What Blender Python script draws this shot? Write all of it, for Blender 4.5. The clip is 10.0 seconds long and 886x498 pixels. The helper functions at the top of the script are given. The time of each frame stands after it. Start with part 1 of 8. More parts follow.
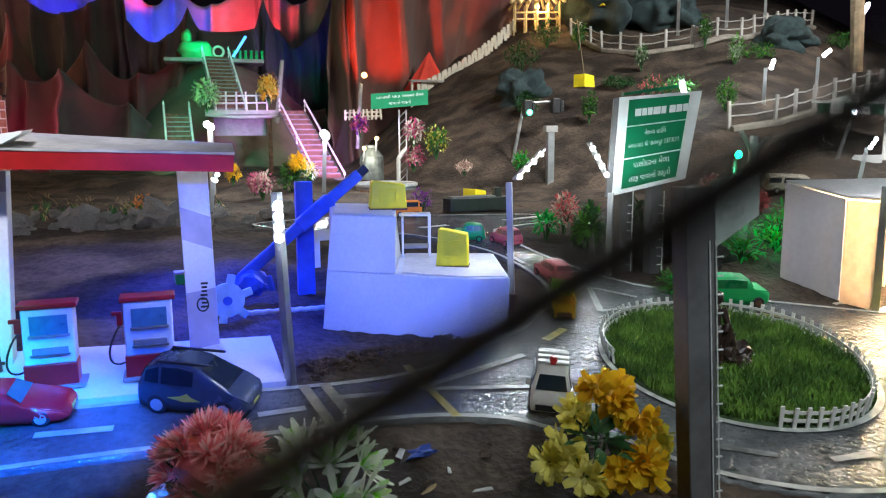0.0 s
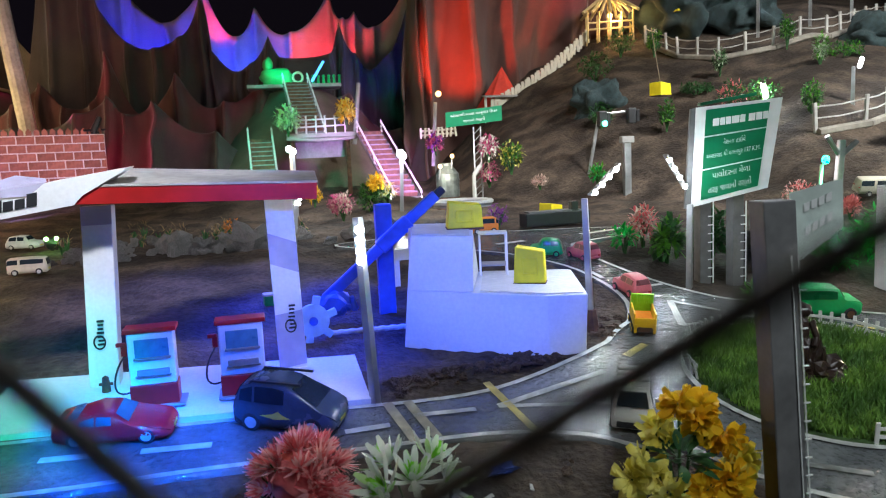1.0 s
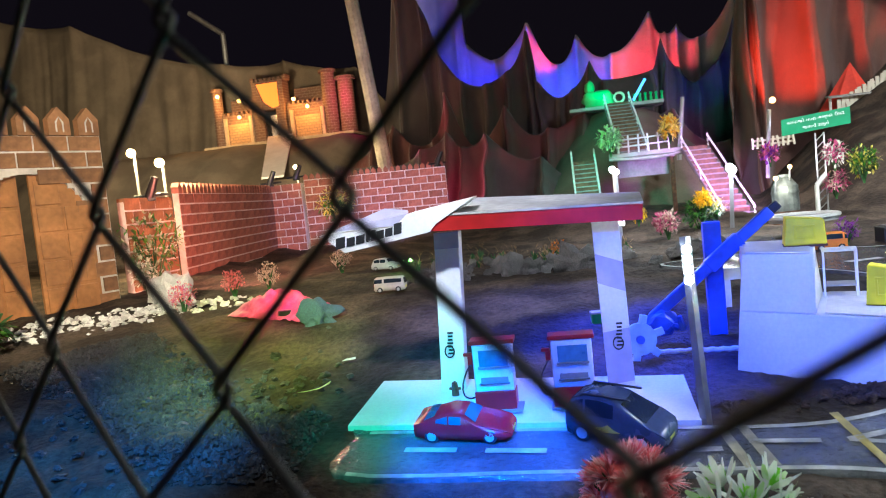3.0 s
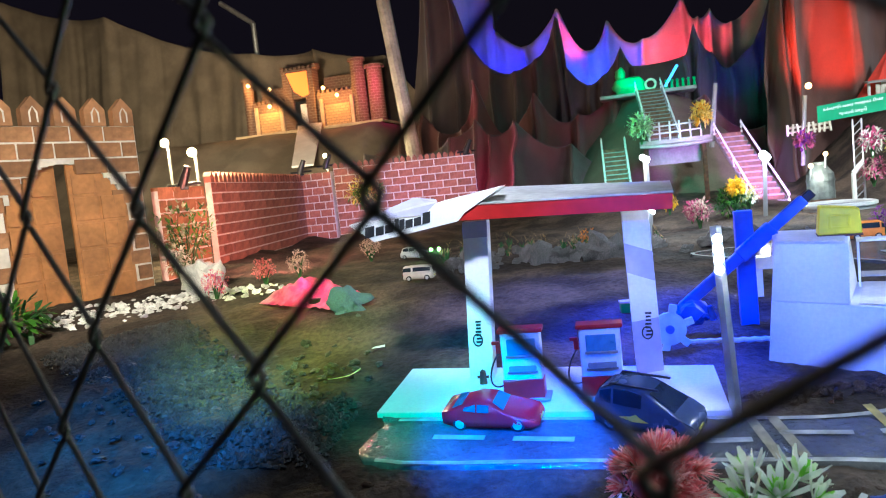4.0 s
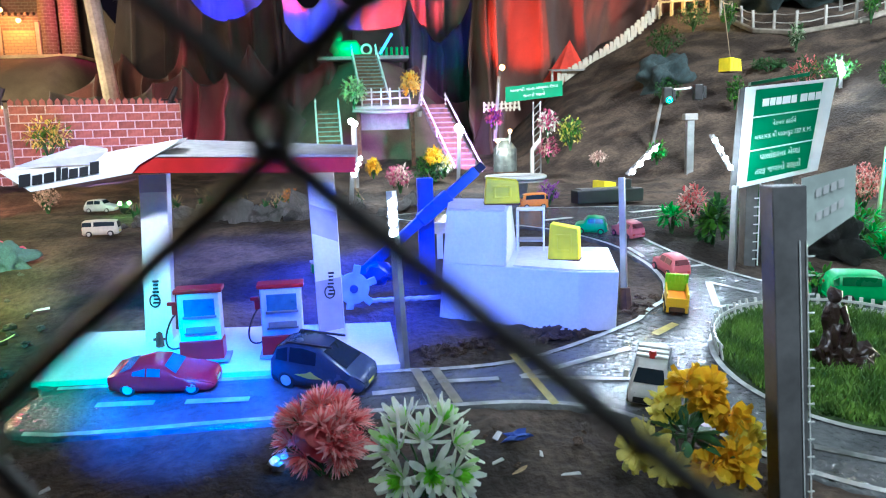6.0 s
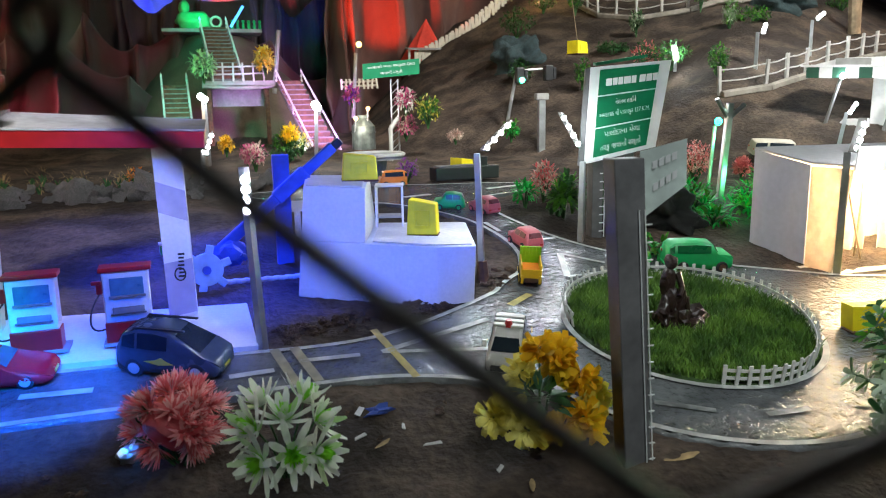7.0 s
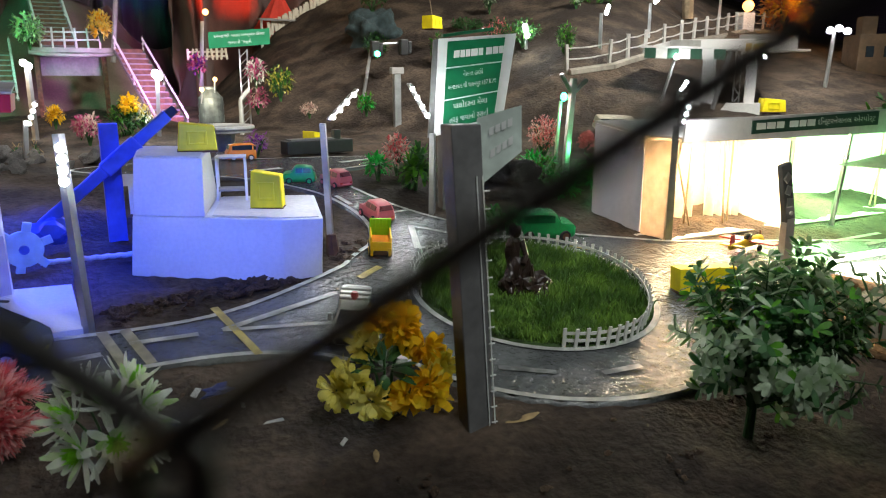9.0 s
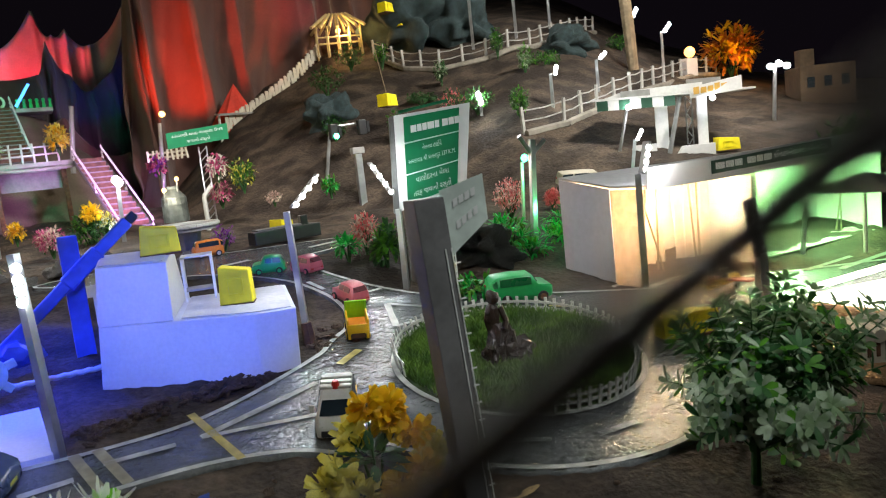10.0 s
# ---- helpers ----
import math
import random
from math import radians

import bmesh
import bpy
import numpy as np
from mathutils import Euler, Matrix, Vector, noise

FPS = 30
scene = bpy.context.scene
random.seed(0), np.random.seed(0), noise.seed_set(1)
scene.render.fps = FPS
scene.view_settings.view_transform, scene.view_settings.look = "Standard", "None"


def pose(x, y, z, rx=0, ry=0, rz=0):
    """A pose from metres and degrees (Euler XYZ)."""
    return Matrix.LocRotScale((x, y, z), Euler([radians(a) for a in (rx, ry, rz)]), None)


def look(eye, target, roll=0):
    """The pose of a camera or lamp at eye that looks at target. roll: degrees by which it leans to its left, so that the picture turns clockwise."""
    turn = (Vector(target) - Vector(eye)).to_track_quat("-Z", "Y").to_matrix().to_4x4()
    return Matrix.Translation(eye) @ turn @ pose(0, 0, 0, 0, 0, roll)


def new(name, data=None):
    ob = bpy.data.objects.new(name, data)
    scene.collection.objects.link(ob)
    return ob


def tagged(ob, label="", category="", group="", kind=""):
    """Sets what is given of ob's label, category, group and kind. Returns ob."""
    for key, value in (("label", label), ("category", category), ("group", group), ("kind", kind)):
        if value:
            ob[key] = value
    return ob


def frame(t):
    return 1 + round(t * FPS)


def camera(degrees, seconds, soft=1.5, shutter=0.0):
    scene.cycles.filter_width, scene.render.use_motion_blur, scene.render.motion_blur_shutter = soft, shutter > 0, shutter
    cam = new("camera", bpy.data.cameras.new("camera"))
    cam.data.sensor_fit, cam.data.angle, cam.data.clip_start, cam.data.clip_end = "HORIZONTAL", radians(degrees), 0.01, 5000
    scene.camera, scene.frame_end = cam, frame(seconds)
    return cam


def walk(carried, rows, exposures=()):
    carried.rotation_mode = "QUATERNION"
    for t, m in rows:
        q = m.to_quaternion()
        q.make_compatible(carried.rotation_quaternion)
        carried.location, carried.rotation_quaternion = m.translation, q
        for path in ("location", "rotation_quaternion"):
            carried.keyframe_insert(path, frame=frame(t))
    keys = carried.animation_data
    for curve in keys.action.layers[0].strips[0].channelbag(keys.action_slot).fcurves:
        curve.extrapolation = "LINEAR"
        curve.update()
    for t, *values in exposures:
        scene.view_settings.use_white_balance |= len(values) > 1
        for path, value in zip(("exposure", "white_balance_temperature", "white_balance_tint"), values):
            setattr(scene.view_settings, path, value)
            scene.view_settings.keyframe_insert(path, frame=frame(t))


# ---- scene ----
cam = camera(62.0, 10.0, soft=1.05)
PATH = [
    (0, (0.1107, 0.0893, 0.4906), (0.7030, 1.9763, 0.1933), -0.30),
    (0.5, (0.1098, 0.0783, 0.4972), (0.6203, 1.9898, 0.2044), -1.12),
    (1, (0.1068, 0.0707, 0.5018), (0.4976, 2.0153, 0.2454), -2.60),
    (1.5, (0.1071, 0.0560, 0.5056), (0.2978, 2.0322, 0.2641), -4.42),
    (2, (0.1042, 0.0438, 0.5108), (0.0765, 2.0326, 0.3012), -5.70),
    (2.5, (0.1023, 0.0337, 0.5090), (-0.1251, 2.0125, 0.3282), -6.05),
    (3, (0.1012, 0.0269, 0.5081), (-0.3561, 1.9688, 0.3668), -5.77),
    (3.2, (0.0990, 0.0252, 0.5088), (-0.4416, 1.9463, 0.3770), -5.93),
    (4.3, (0.1100, 0.0186, 0.5110), (-0.4138, 1.9405, 0.3323), -5.62),
    (4.5, (0.1242, 0.0123, 0.5120), (-0.3202, 1.9538, 0.3299), -5.19),
    (5, (0.1344, 0.0168, 0.5079), (-0.1167, 1.9939, 0.3399), -3.55),
    (5.5, (0.1414, 0.0199, 0.5089), (0.1016, 2.0049, 0.2680), -2.62),
    (6, (0.1550, 0.0247, 0.5066), (0.3551, 1.9884, 0.1846), -1.66),
    (7.3, (0.1635, 0.0267, 0.4997), (0.7785, 1.8877, 0.1014), -1.05),
    (7.5, (0.1694, 0.0277, 0.4997), (0.8077, 1.8787, 0.0918), -1.02),
    (8, (0.1732, 0.0354, 0.5006), (0.9145, 1.8432, 0.0735), -0.35),
    (8.5, (0.1814, 0.0297, 0.4941), (1.0303, 1.7876, 0.0594), 0.74),
    (9, (0.1898, 0.0305, 0.4869), (1.0841, 1.7631, 0.0413), 0.01),
    (9.5, (0.1945, 0.0401, 0.4896), (1.1384, 1.7617, 0.1089), -2.86),
    (10, (0.2029, 0.0446, 0.4899), (1.1757, 1.7718, 0.2249), -6.27),
]
walk(cam, [(t, look(eye, target, roll)) for t, eye, target, roll in PATH], [(0, 0.66, 6100, 5), (2.5, 0.90, 6000, 4), (4.4, 1.22, 5350, 1), (6.0, 1.34, 5350, 1), (7.4, 0.50, 6500, 5), (10, 0.50, 6600, 5)])
# a phone's small aperture, focused on the model town
cam.data.dof.use_dof, cam.data.dof.focus_distance, cam.data.dof.aperture_fstop = True, 1.5, 13.0

# ---- night sky, the lamps of the show and added fill lamps ----
world = bpy.data.worlds.new("night")
world.use_nodes = True
scene.world = world
world.node_tree.nodes["Background"].inputs[0].default_value = (0.007, 0.005, 0.008, 1)
world.node_tree.nodes["Background"].inputs[1].default_value = 0.35


def lamp_spot(name, eye, target, color, watts, degrees=60, size=0.04, blend=0.6):
    d = bpy.data.lights.new(name, "SPOT")
    d.color, d.energy, d.spot_size, d.spot_blend, d.shadow_soft_size = color, watts, radians(degrees), blend, size
    ob = new(name, d)
    ob.matrix_world = look(eye, target)
    return ob


def lamp_point(name, at, color, watts, size=0.012):
    d = bpy.data.lights.new(name, "POINT")
    d.color, d.energy, d.shadow_soft_size = color, watts, size
    ob = new(name, d)
    ob.location = at
    return ob


def lamp_area(name, eye, target, color, watts, size):
    d = bpy.data.lights.new(name, "AREA")
    d.color, d.energy, d.size = color, watts, size
    ob = new(name, d)
    ob.matrix_world = look(eye, target)
    return ob


BLUE, CYAN, PINK, RED, WARM, WHITE = (0.015, 0.09, 1.0), (0.02, 1.0, 0.62), (1.0, 0.06, 0.22), (1.0, 0.05, 0.015), (1.0, 0.55, 0.18), (0.93, 0.97, 1.0)
lamp_spot("blue_flood", (0.16, 0.30, 0.72), (0.04, 1.15, 0.24), BLUE, 24, 30, 0.03, 0.55)
lamp_spot("blue_flood", (0.18, 0.30, 0.72), (0.43, 1.30, 0.30), BLUE, 36, 25, 0.03, 0.5)
lamp_spot("blue_flood", (0.02, 1.55, 1.10), (0.13, 1.36, 0.25), (0.02, 0.05, 1.0), 110, 30, 0.03, 0.5)
lamp_spot("blue_flood", (-0.10, 1.95, 1.20), (-0.06, 1.50, 0.27), (0.04, 0.10, 1.0), 36, 44, 0.03, 0.9)
lamp_spot("blue_flood", (0.02, 0.28, 0.72), (-0.09, 0.970, 0.160), (0.01, 0.12, 1.0), 140, 18, 0.03, 0.5)
lamp_spot("teal_flood", (-0.10, 0.30, 0.72), (-0.25, 1.12, 0.19), CYAN, 20, 22, 0.03, 0.6)
lamp_spot("lime_flood", (-0.30, 0.35, 0.75), (-0.64, 1.36, 0.24), (0.70, 1.0, 0.08), 72, 30, 0.03, 0.9)
lamp_spot("teal_flood", (-0.30, 0.30, 0.75), (-0.70, 1.02, 0.17), (0.03, 0.30, 1.0), 62, 34, 0.03, 0.9)
lamp_spot("garden_flood", (-0.50, 0.10, 1.00), (-1.55, 2.35, 0.70), (1.0, 0.80, 0.54), 130, 52)
# unseen area lamp behind the camera, added as general white light
lamp_area("white_fill", (0.8, -0.4, 2.55), (1.1, 1.8, 0.3), (0.95, 0.98, 1.0), 7, 0.5)
lamp_spot("rear_flood", (1.60, 2.75, 1.36), (0.80, 1.05, 0.17), (0.97, 0.98, 1.0), 34, 52, 0.05, 0.7)
# unseen spots added to brighten the flowers, the ring road and the bush
lamp_spot("front_fill", (0.55, -0.25, 1.10), (0.66, 0.78, 0.15), (0.96, 0.98, 1.0), 13, 34, 0.05, 0.9)
lamp_spot("front_fill", (0.12, -0.20, 1.05), (0.17, 0.765, 0.17), (0.96, 0.98, 1.0), 7.0, 22, 0.05, 0.8)
lamp_spot("front_fill", (1.00, -0.20, 1.30), (0.95, 0.90, 0.16), (0.96, 0.98, 1.0), 20, 34, 0.05, 0.9)
# added fill: two unseen spots lift the hill and the middle ground
lamp_spot("hill_fill", (2.7, 0.5, 2.6), (2.25, 3.1, 0.7), (1.0, 0.95, 0.88), 430, 66, 0.2, 0.7)
lamp_spot("hill_fill", (1.1, 0.5, 2.4), (0.85, 2.95, 0.35), (0.97, 0.92, 0.93), 240, 46, 0.2, 0.9)
# no fixture here: fill spot for the soil behind the station
lamp_spot("yard_fill", (-0.20, 0.20, 1.40), (-0.20, 1.80, 0.28), (0.93, 0.92, 1.0), 76, 36, 0.05, 0.7)
lamp_spot("pink_flood", (-0.95, 2.05, 0.40), (-1.7, 3.3, 0.45), (1.0, 0.27, 0.18), 30, 100)
lamp_spot("violet_flood", (-0.95, 3.2, 0.35), (-1.25, 4.1, 0.45), (0.50, 0.34, 1.0), 12, 80)
lamp_point("pink_ground_lamp", (-0.70, 1.62, 0.36), (1.0, 0.05, 0.22), 0.6)
lamp_spot("mountain_flood", (-1.80, 2.95, 0.85), (-4.6, 7.2, 1.9), (1.0, 0.72, 0.40), 330, 84)
lamp_spot("mountain_flood", (-1.90, 2.95, 0.90), (-5.30, 7.4, 2.10), (1.0, 0.74, 0.44), 330, 42)
lamp_point("castle_pink_lamp", (-2.38, 6.90, 1.60), PINK, 4.0)
lamp_spot("cloth_blue", (-0.95, 6.10, 0.85), (-0.85, 6.6, 1.75), (0.04, 0.03, 1.0), 32, 105)
lamp_spot("cloth_blue", (-0.15, 6.10, 0.80), (-0.16, 6.6, 1.55), (0.02, 0.07, 1.0), 30, 60)
lamp_spot("cloth_red", (-0.42, 6.20, 1.20), (-0.36, 6.6, 1.72), RED, 34, 36)
lamp_spot("cloth_pink", (0.42, 6.10, 0.9), (0.48, 6.6, 1.7), (1.0, 0.04, 0.08), 38, 66)
lamp_spot("cloth_blue", (0.72, 5.15, 0.85), (0.74, 5.8, 1.30), (0.08, 0.10, 1.0), 8, 60)
lamp_spot("cloth_maroon", (-0.85, 4.3, 0.35), (-0.9, 5.4, 1.0), (0.9, 0.05, 0.12), 14, 80)
lamp_spot("cloth_pink", (-1.25, 4.75, 0.75), (-1.04, 5.30, 1.12), PINK, 9, 34)
lamp_spot("curtain_red", (0.78, 4.30, 0.70), (1.28, 4.9, 1.20), RED, 110, 44)
lamp_spot("curtain_red", (1.62, 4.40, 0.85), (1.72, 4.9, 1.45), RED, 14, 50)
lamp_spot("curtain_pink", (1.90, 4.42, 1.50), (2.03, 4.9, 1.52), PINK, 5, 40)
lamp_spot("bridge_green", (-0.35, 3.2, 0.8), (0.05, 4.3, 0.6), (0.06, 1.0, 0.62), 30, 42)
lamp_spot("bridge_pink", (0.80, 2.9, 0.55), (0.60, 3.9, 0.46), (0.82, 0.30, 1.0), 95, 38)


# ---- building helpers ----
def part(name, bm, material, parent=None, label="", smooth=False):
    me = bpy.data.meshes.new(name)
    bmesh.ops.recalc_face_normals(bm, faces=bm.faces[:])
    bm.to_mesh(me)
    bm.free()
    for m in material if isinstance(material, (list, tuple)) else [material]:
        me.materials.append(m)
    if smooth:
        for p in me.polygons:
            p.use_smooth = True
    ob = new(name, me)
    ob.parent = parent
    if label:
        ob["label"] = label
    return ob


def thing(name, label, category, x=0, y=0, z=0, rz=0, group="", rx=0, ry=0):
    ob = new(name)
    ob.empty_display_size = 0.02
    ob.matrix_basis = pose(x, y, z, rx, ry, rz)
    return tagged(ob, label, category, group)


def box(bm, c, s, bevel=0.0, rot=None, mi=0):
    m = Matrix.Translation(c) @ (rot.to_4x4() if rot else Matrix.Identity(4)) @ Matrix.Diagonal((*s, 1))
    vs = bmesh.ops.create_cube(bm, size=1, matrix=m)["verts"]
    fs = list({f for v in vs for f in v.link_faces})
    if bevel:
        es = list({e for v in vs for e in v.link_edges})
        fs = bmesh.ops.bevel(bm, geom=es, offset=bevel, segments=2, profile=0.5, affect="EDGES")["faces"]
    for f in fs:
        f.material_index = mi
    return bm


def tube(bm, a, b, r0, r1=None, n=8, mi=0):
    a, b = Vector(a), Vector(b)
    r1 = r0 if r1 is None else r1
    q = (b - a).to_track_quat("Z", "Y").to_matrix().to_4x4()
    vs = bmesh.ops.create_cone(bm, cap_ends=True, segments=n, radius1=r0, radius2=max(r1, 1e-5), depth=(b - a).length, matrix=Matrix.Translation((a + b) / 2) @ q)["verts"]
    for f in {f for v in vs for f in v.link_faces}:
        f.material_index = mi
    return bm


def sweep(bm, pts, r, n=6):
    """One unbroken round bar through the points."""
    pts = [Vector(p) for p in pts]
    rows = []
    for i, p in enumerate(pts):
        d = (pts[min(i + 1, len(pts) - 1)] - pts[max(i - 1, 0)]).normalized()
        s = d.cross(Vector((0.0, 1.0, 0.0)) if abs(d.y) < 0.9 else Vector((1.0, 0.0, 0.0))).normalized()
        u = s.cross(d)
        rows.append([bm.verts.new(p + (s * math.cos(2 * math.pi * k / n) + u * math.sin(2 * math.pi * k / n)) * r) for k in range(n)])
    for a, b in zip(rows, rows[1:]):
        for k in range(n):
            bm.faces.new((a[k], a[(k + 1) % n], b[(k + 1) % n], b[k]))
    bm.faces.new(rows[0][::-1])
    bm.faces.new(rows[-1])
    return bm


def ball(bm, c, r, sub=2, squash=(1, 1, 1), jit=0.0, seed=0, mi=0):
    vs = bmesh.ops.create_icosphere(bm, subdivisions=sub, radius=1)["verts"]
    for v in vs:
        k = 1 + jit * noise.noise(v.co * 1.7 + Vector((seed * 3.1, seed * 1.7, seed)))
        v.co = Vector((v.co.x * squash[0], v.co.y * squash[1], v.co.z * squash[2])) * r * k + Vector(c)
    for f in {f for v in vs for f in v.link_faces}:
        f.material_index = mi
    return bm


def prism(bm, pts, z0, z1, mi=0):
    """A plan polygon pulled up from z0 to z1."""
    lo, hi = [bm.verts.new((x, y, z0)) for x, y in pts], [bm.verts.new((x, y, z1)) for x, y in pts]
    fs = [bm.faces.new(lo[::-1]), bm.faces.new(hi)]
    fs += [bm.faces.new((lo[i], lo[(i + 1) % len(pts)], hi[(i + 1) % len(pts)], hi[i])) for i in range(len(pts))]
    for f in fs:
        f.material_index = mi
    return bm


def slab(bm, pts, thick, axis, mi=0):
    """A polygon of points in space pulled along axis by thick."""
    d = Vector(axis).normalized() * thick
    lo, hi = [bm.verts.new(p) for p in pts], [bm.verts.new(Vector(p) + d) for p in pts]
    fs = [bm.faces.new(lo[::-1]), bm.faces.new(hi)]
    fs += [bm.faces.new((lo[i], lo[(i + 1) % len(pts)], hi[(i + 1) % len(pts)], hi[i])) for i in range(len(pts))]
    for f in fs:
        f.material_index = mi
    return bm


def B():
    return bmesh.new()


# ---- materials ----
def mat(name, color, rough=0.6, metal=0.0, var=0.25, scale=12.0, bump=0.15, bscale=60.0, bdist=0.002, second=None, spec=0.5, trans=0.0, coat=0.0, coords="Object", per=0.0, edge=(0.42, 0.62), sheen=0.0):
    m = bpy.data.materials.new(name)
    m.use_nodes = True
    nt = m.node_tree
    n, l = nt.nodes, nt.links
    bs = n["Principled BSDF"]
    tc = n.new("ShaderNodeTexCoord")
    co = tc.outputs[coords]
    big = n.new("ShaderNodeTexNoise")
    big.inputs["Scale"].default_value, big.inputs["Detail"].default_value = scale, 6
    l.new(co, big.inputs["Vector"])
    rp = n.new("ShaderNodeValToRGB")
    rp.color_ramp.elements[0].position, rp.color_ramp.elements[1].position = edge
    second = second or tuple(c * (1 - var) for c in color)
    rp.color_ramp.elements[0].color, rp.color_ramp.elements[1].color = (*second, 1), (*color, 1)
    l.new(big.outputs["Fac"], rp.inputs["Fac"])
    fine = n.new("ShaderNodeTexNoise")
    fine.inputs["Scale"].default_value, fine.inputs["Detail"].default_value = bscale, 8
    l.new(co, fine.inputs["Vector"])
    mx = n.new("ShaderNodeMix")
    mx.data_type, mx.blend_type = "RGBA", "MULTIPLY"
    mx.inputs["Factor"].default_value = min(1, var * 1.6)
    gr = n.new("ShaderNodeMapRange")
    gr.inputs[1].default_value, gr.inputs[2].default_value, gr.inputs[3].default_value, gr.inputs[4].default_value = 0.3, 0.7, 0.55, 1.15
    l.new(fine.outputs["Fac"], gr.inputs[0])
    l.new(rp.outputs["Color"], mx.inputs[6])
    l.new(gr.outputs[0], mx.inputs[7])
    out = mx.outputs[2]
    if per:
        oi = n.new("ShaderNodeObjectInfo")
        hs = n.new("ShaderNodeHueSaturation")
        pr = n.new("ShaderNodeMapRange")
        pr.inputs[3].default_value, pr.inputs[4].default_value = 1 - per, 1 + per
        l.new(oi.outputs["Random"], pr.inputs[0])
        l.new(pr.outputs[0], hs.inputs["Value"])
        l.new(out, hs.inputs["Color"])
        out = hs.outputs["Color"]
    l.new(out, bs.inputs["Base Color"])
    rr = n.new("ShaderNodeMapRange")
    rr.inputs[3].default_value, rr.inputs[4].default_value = max(0.03, rough - 0.12), min(1, rough + 0.12)
    l.new(big.outputs["Fac"], rr.inputs[0])
    l.new(rr.outputs[0], bs.inputs["Roughness"])
    bs.inputs["Metallic"].default_value = metal
    bs.inputs["Specular IOR Level"].default_value = spec
    bs.inputs["Coat Weight"].default_value = coat
    bs.inputs["Transmission Weight"].default_value = trans
    bs.inputs["Sheen Weight"].default_value = sheen
    if bump:
        bp = n.new("ShaderNodeBump")
        bp.inputs["Strength"].default_value, bp.inputs["Distance"].default_value = bump, bdist
        l.new(fine.outputs["Fac"], bp.inputs["Height"])
        l.new(bp.outputs["Normal"], bs.inputs["Normal"])
    return m


def glow(name, color, strength):
    m = bpy.data.materials.new(name)
    m.use_nodes = True
    bs = m.node_tree.nodes["Principled BSDF"]
    bs.inputs["Base Color"].default_value = (*[min(1, c) for c in color], 1)
    bs.inputs["Emission Color"].default_value = (*color, 1)
    bs.inputs["Emission Strength"].default_value = strength
    return m


def leafy(name, color, second, thin=0.32):
    """A thin leaf or petal that lets some light through."""
    m = mat(name, color, 0.5, var=0.25, scale=40, bump=0.05, second=second, spec=0.35)
    nt = m.node_tree
    bs, out = nt.nodes["Principled BSDF"], nt.nodes["Material Output"]
    tr, mx = nt.nodes.new("ShaderNodeBsdfTranslucent"), nt.nodes.new("ShaderNodeMixShader")
    mx.inputs[0].default_value = thin
    nt.links.new(bs.inputs["Base Color"].links[0].from_socket, tr.inputs["Color"])
    nt.links.new(bs.outputs[0], mx.inputs[1])
    nt.links.new(tr.outputs[0], mx.inputs[2])
    nt.links.new(mx.outputs[0], out.inputs["Surface"])
    return m


M_SOIL = mat("soil", (0.108, 0.080, 0.060), 0.9, var=0.6, scale=7, bump=0.9, bscale=85, bdist=0.008, second=(0.036, 0.027, 0.022), spec=0.2)
M_ROAD = mat("wet_road", (0.14, 0.147, 0.148), 0.08, var=0.3, scale=14, bump=0.8, bscale=115, bdist=0.0046, second=(0.085, 0.09, 0.094), spec=0.7)
M_LINE = mat("road_paint", (0.52, 0.53, 0.50), 0.5, var=0.35, scale=40, bump=0.1)
M_LINEY = mat("yellow_road_paint", (0.55, 0.45, 0.12), 0.5, var=0.35, scale=40, bump=0.1)
M_WHITE = mat("white_board", (0.78, 0.78, 0.76), 0.6, var=0.10, scale=9, bump=0.05, bscale=200)
M_BOARD = mat("plain_foam_board", (0.74, 0.72, 0.66), 0.65, var=0.16, scale=11, bump=0.08, bscale=120)
M_REDBAND = mat("red_film", (0.44, 0.012, 0.012), 0.4, var=0.2, scale=20, bump=0.04)
M_GREY = mat("grey_board", (0.30, 0.29, 0.28), 0.7, var=0.2, scale=16, bump=0.1)
M_DARKGREY = mat("grey_painted_post", (0.16, 0.16, 0.16), 0.55, var=0.25, scale=18, bump=0.12, bscale=90)
M_LILACTONE = mat("lilac_tone", (0.44, 0.42, 0.56), 0.5, var=0.15, scale=14, bump=0.05)
M_ROOF = mat("grey_roof_card", (0.46, 0.43, 0.40), 0.75, var=0.25, scale=12, bump=0.15, bscale=80)
M_BLACK = mat("black_plastic", (0.018, 0.018, 0.02), 0.4, var=0.2, scale=30, bump=0.05)
M_STEEL = mat("bare_metal_tube", (0.55, 0.56, 0.57), 0.32, 0.85, var=0.2, scale=20, bump=0.05)
M_GREEN = mat("green_sign_film", (0.012, 0.20, 0.085), 0.35, var=0.15, scale=14, bump=0.03)
M_SIGNW = mat("sign_white", (0.78, 0.80, 0.78), 0.4, var=0.08, scale=20, bump=0.02)
M_YELLOW = mat("yellow_card", (0.92, 0.76, 0.005), 0.6, var=0.12, scale=25, bump=0.08)
M_BLUEP = mat("blue_paint", (0.06, 0.12, 0.55), 0.45, var=0.25, scale=16, bump=0.1)
M_CLOTH = mat("brown_cloth", (0.072, 0.052, 0.050), 0.95, var=0.3, scale=4, bump=0.3, bscale=140, bdist=0.004, sheen=0.2)
M_PALE = mat("pale_cloth", (0.62, 0.58, 0.58), 0.9, var=0.2, scale=4, bump=0.25, bscale=120, bdist=0.004, sheen=0.2)
M_GRASS = mat("grass_blades", (0.17, 0.31, 0.04), 0.6, var=0.45, scale=22, bump=0.0, second=(0.06, 0.14, 0.018))
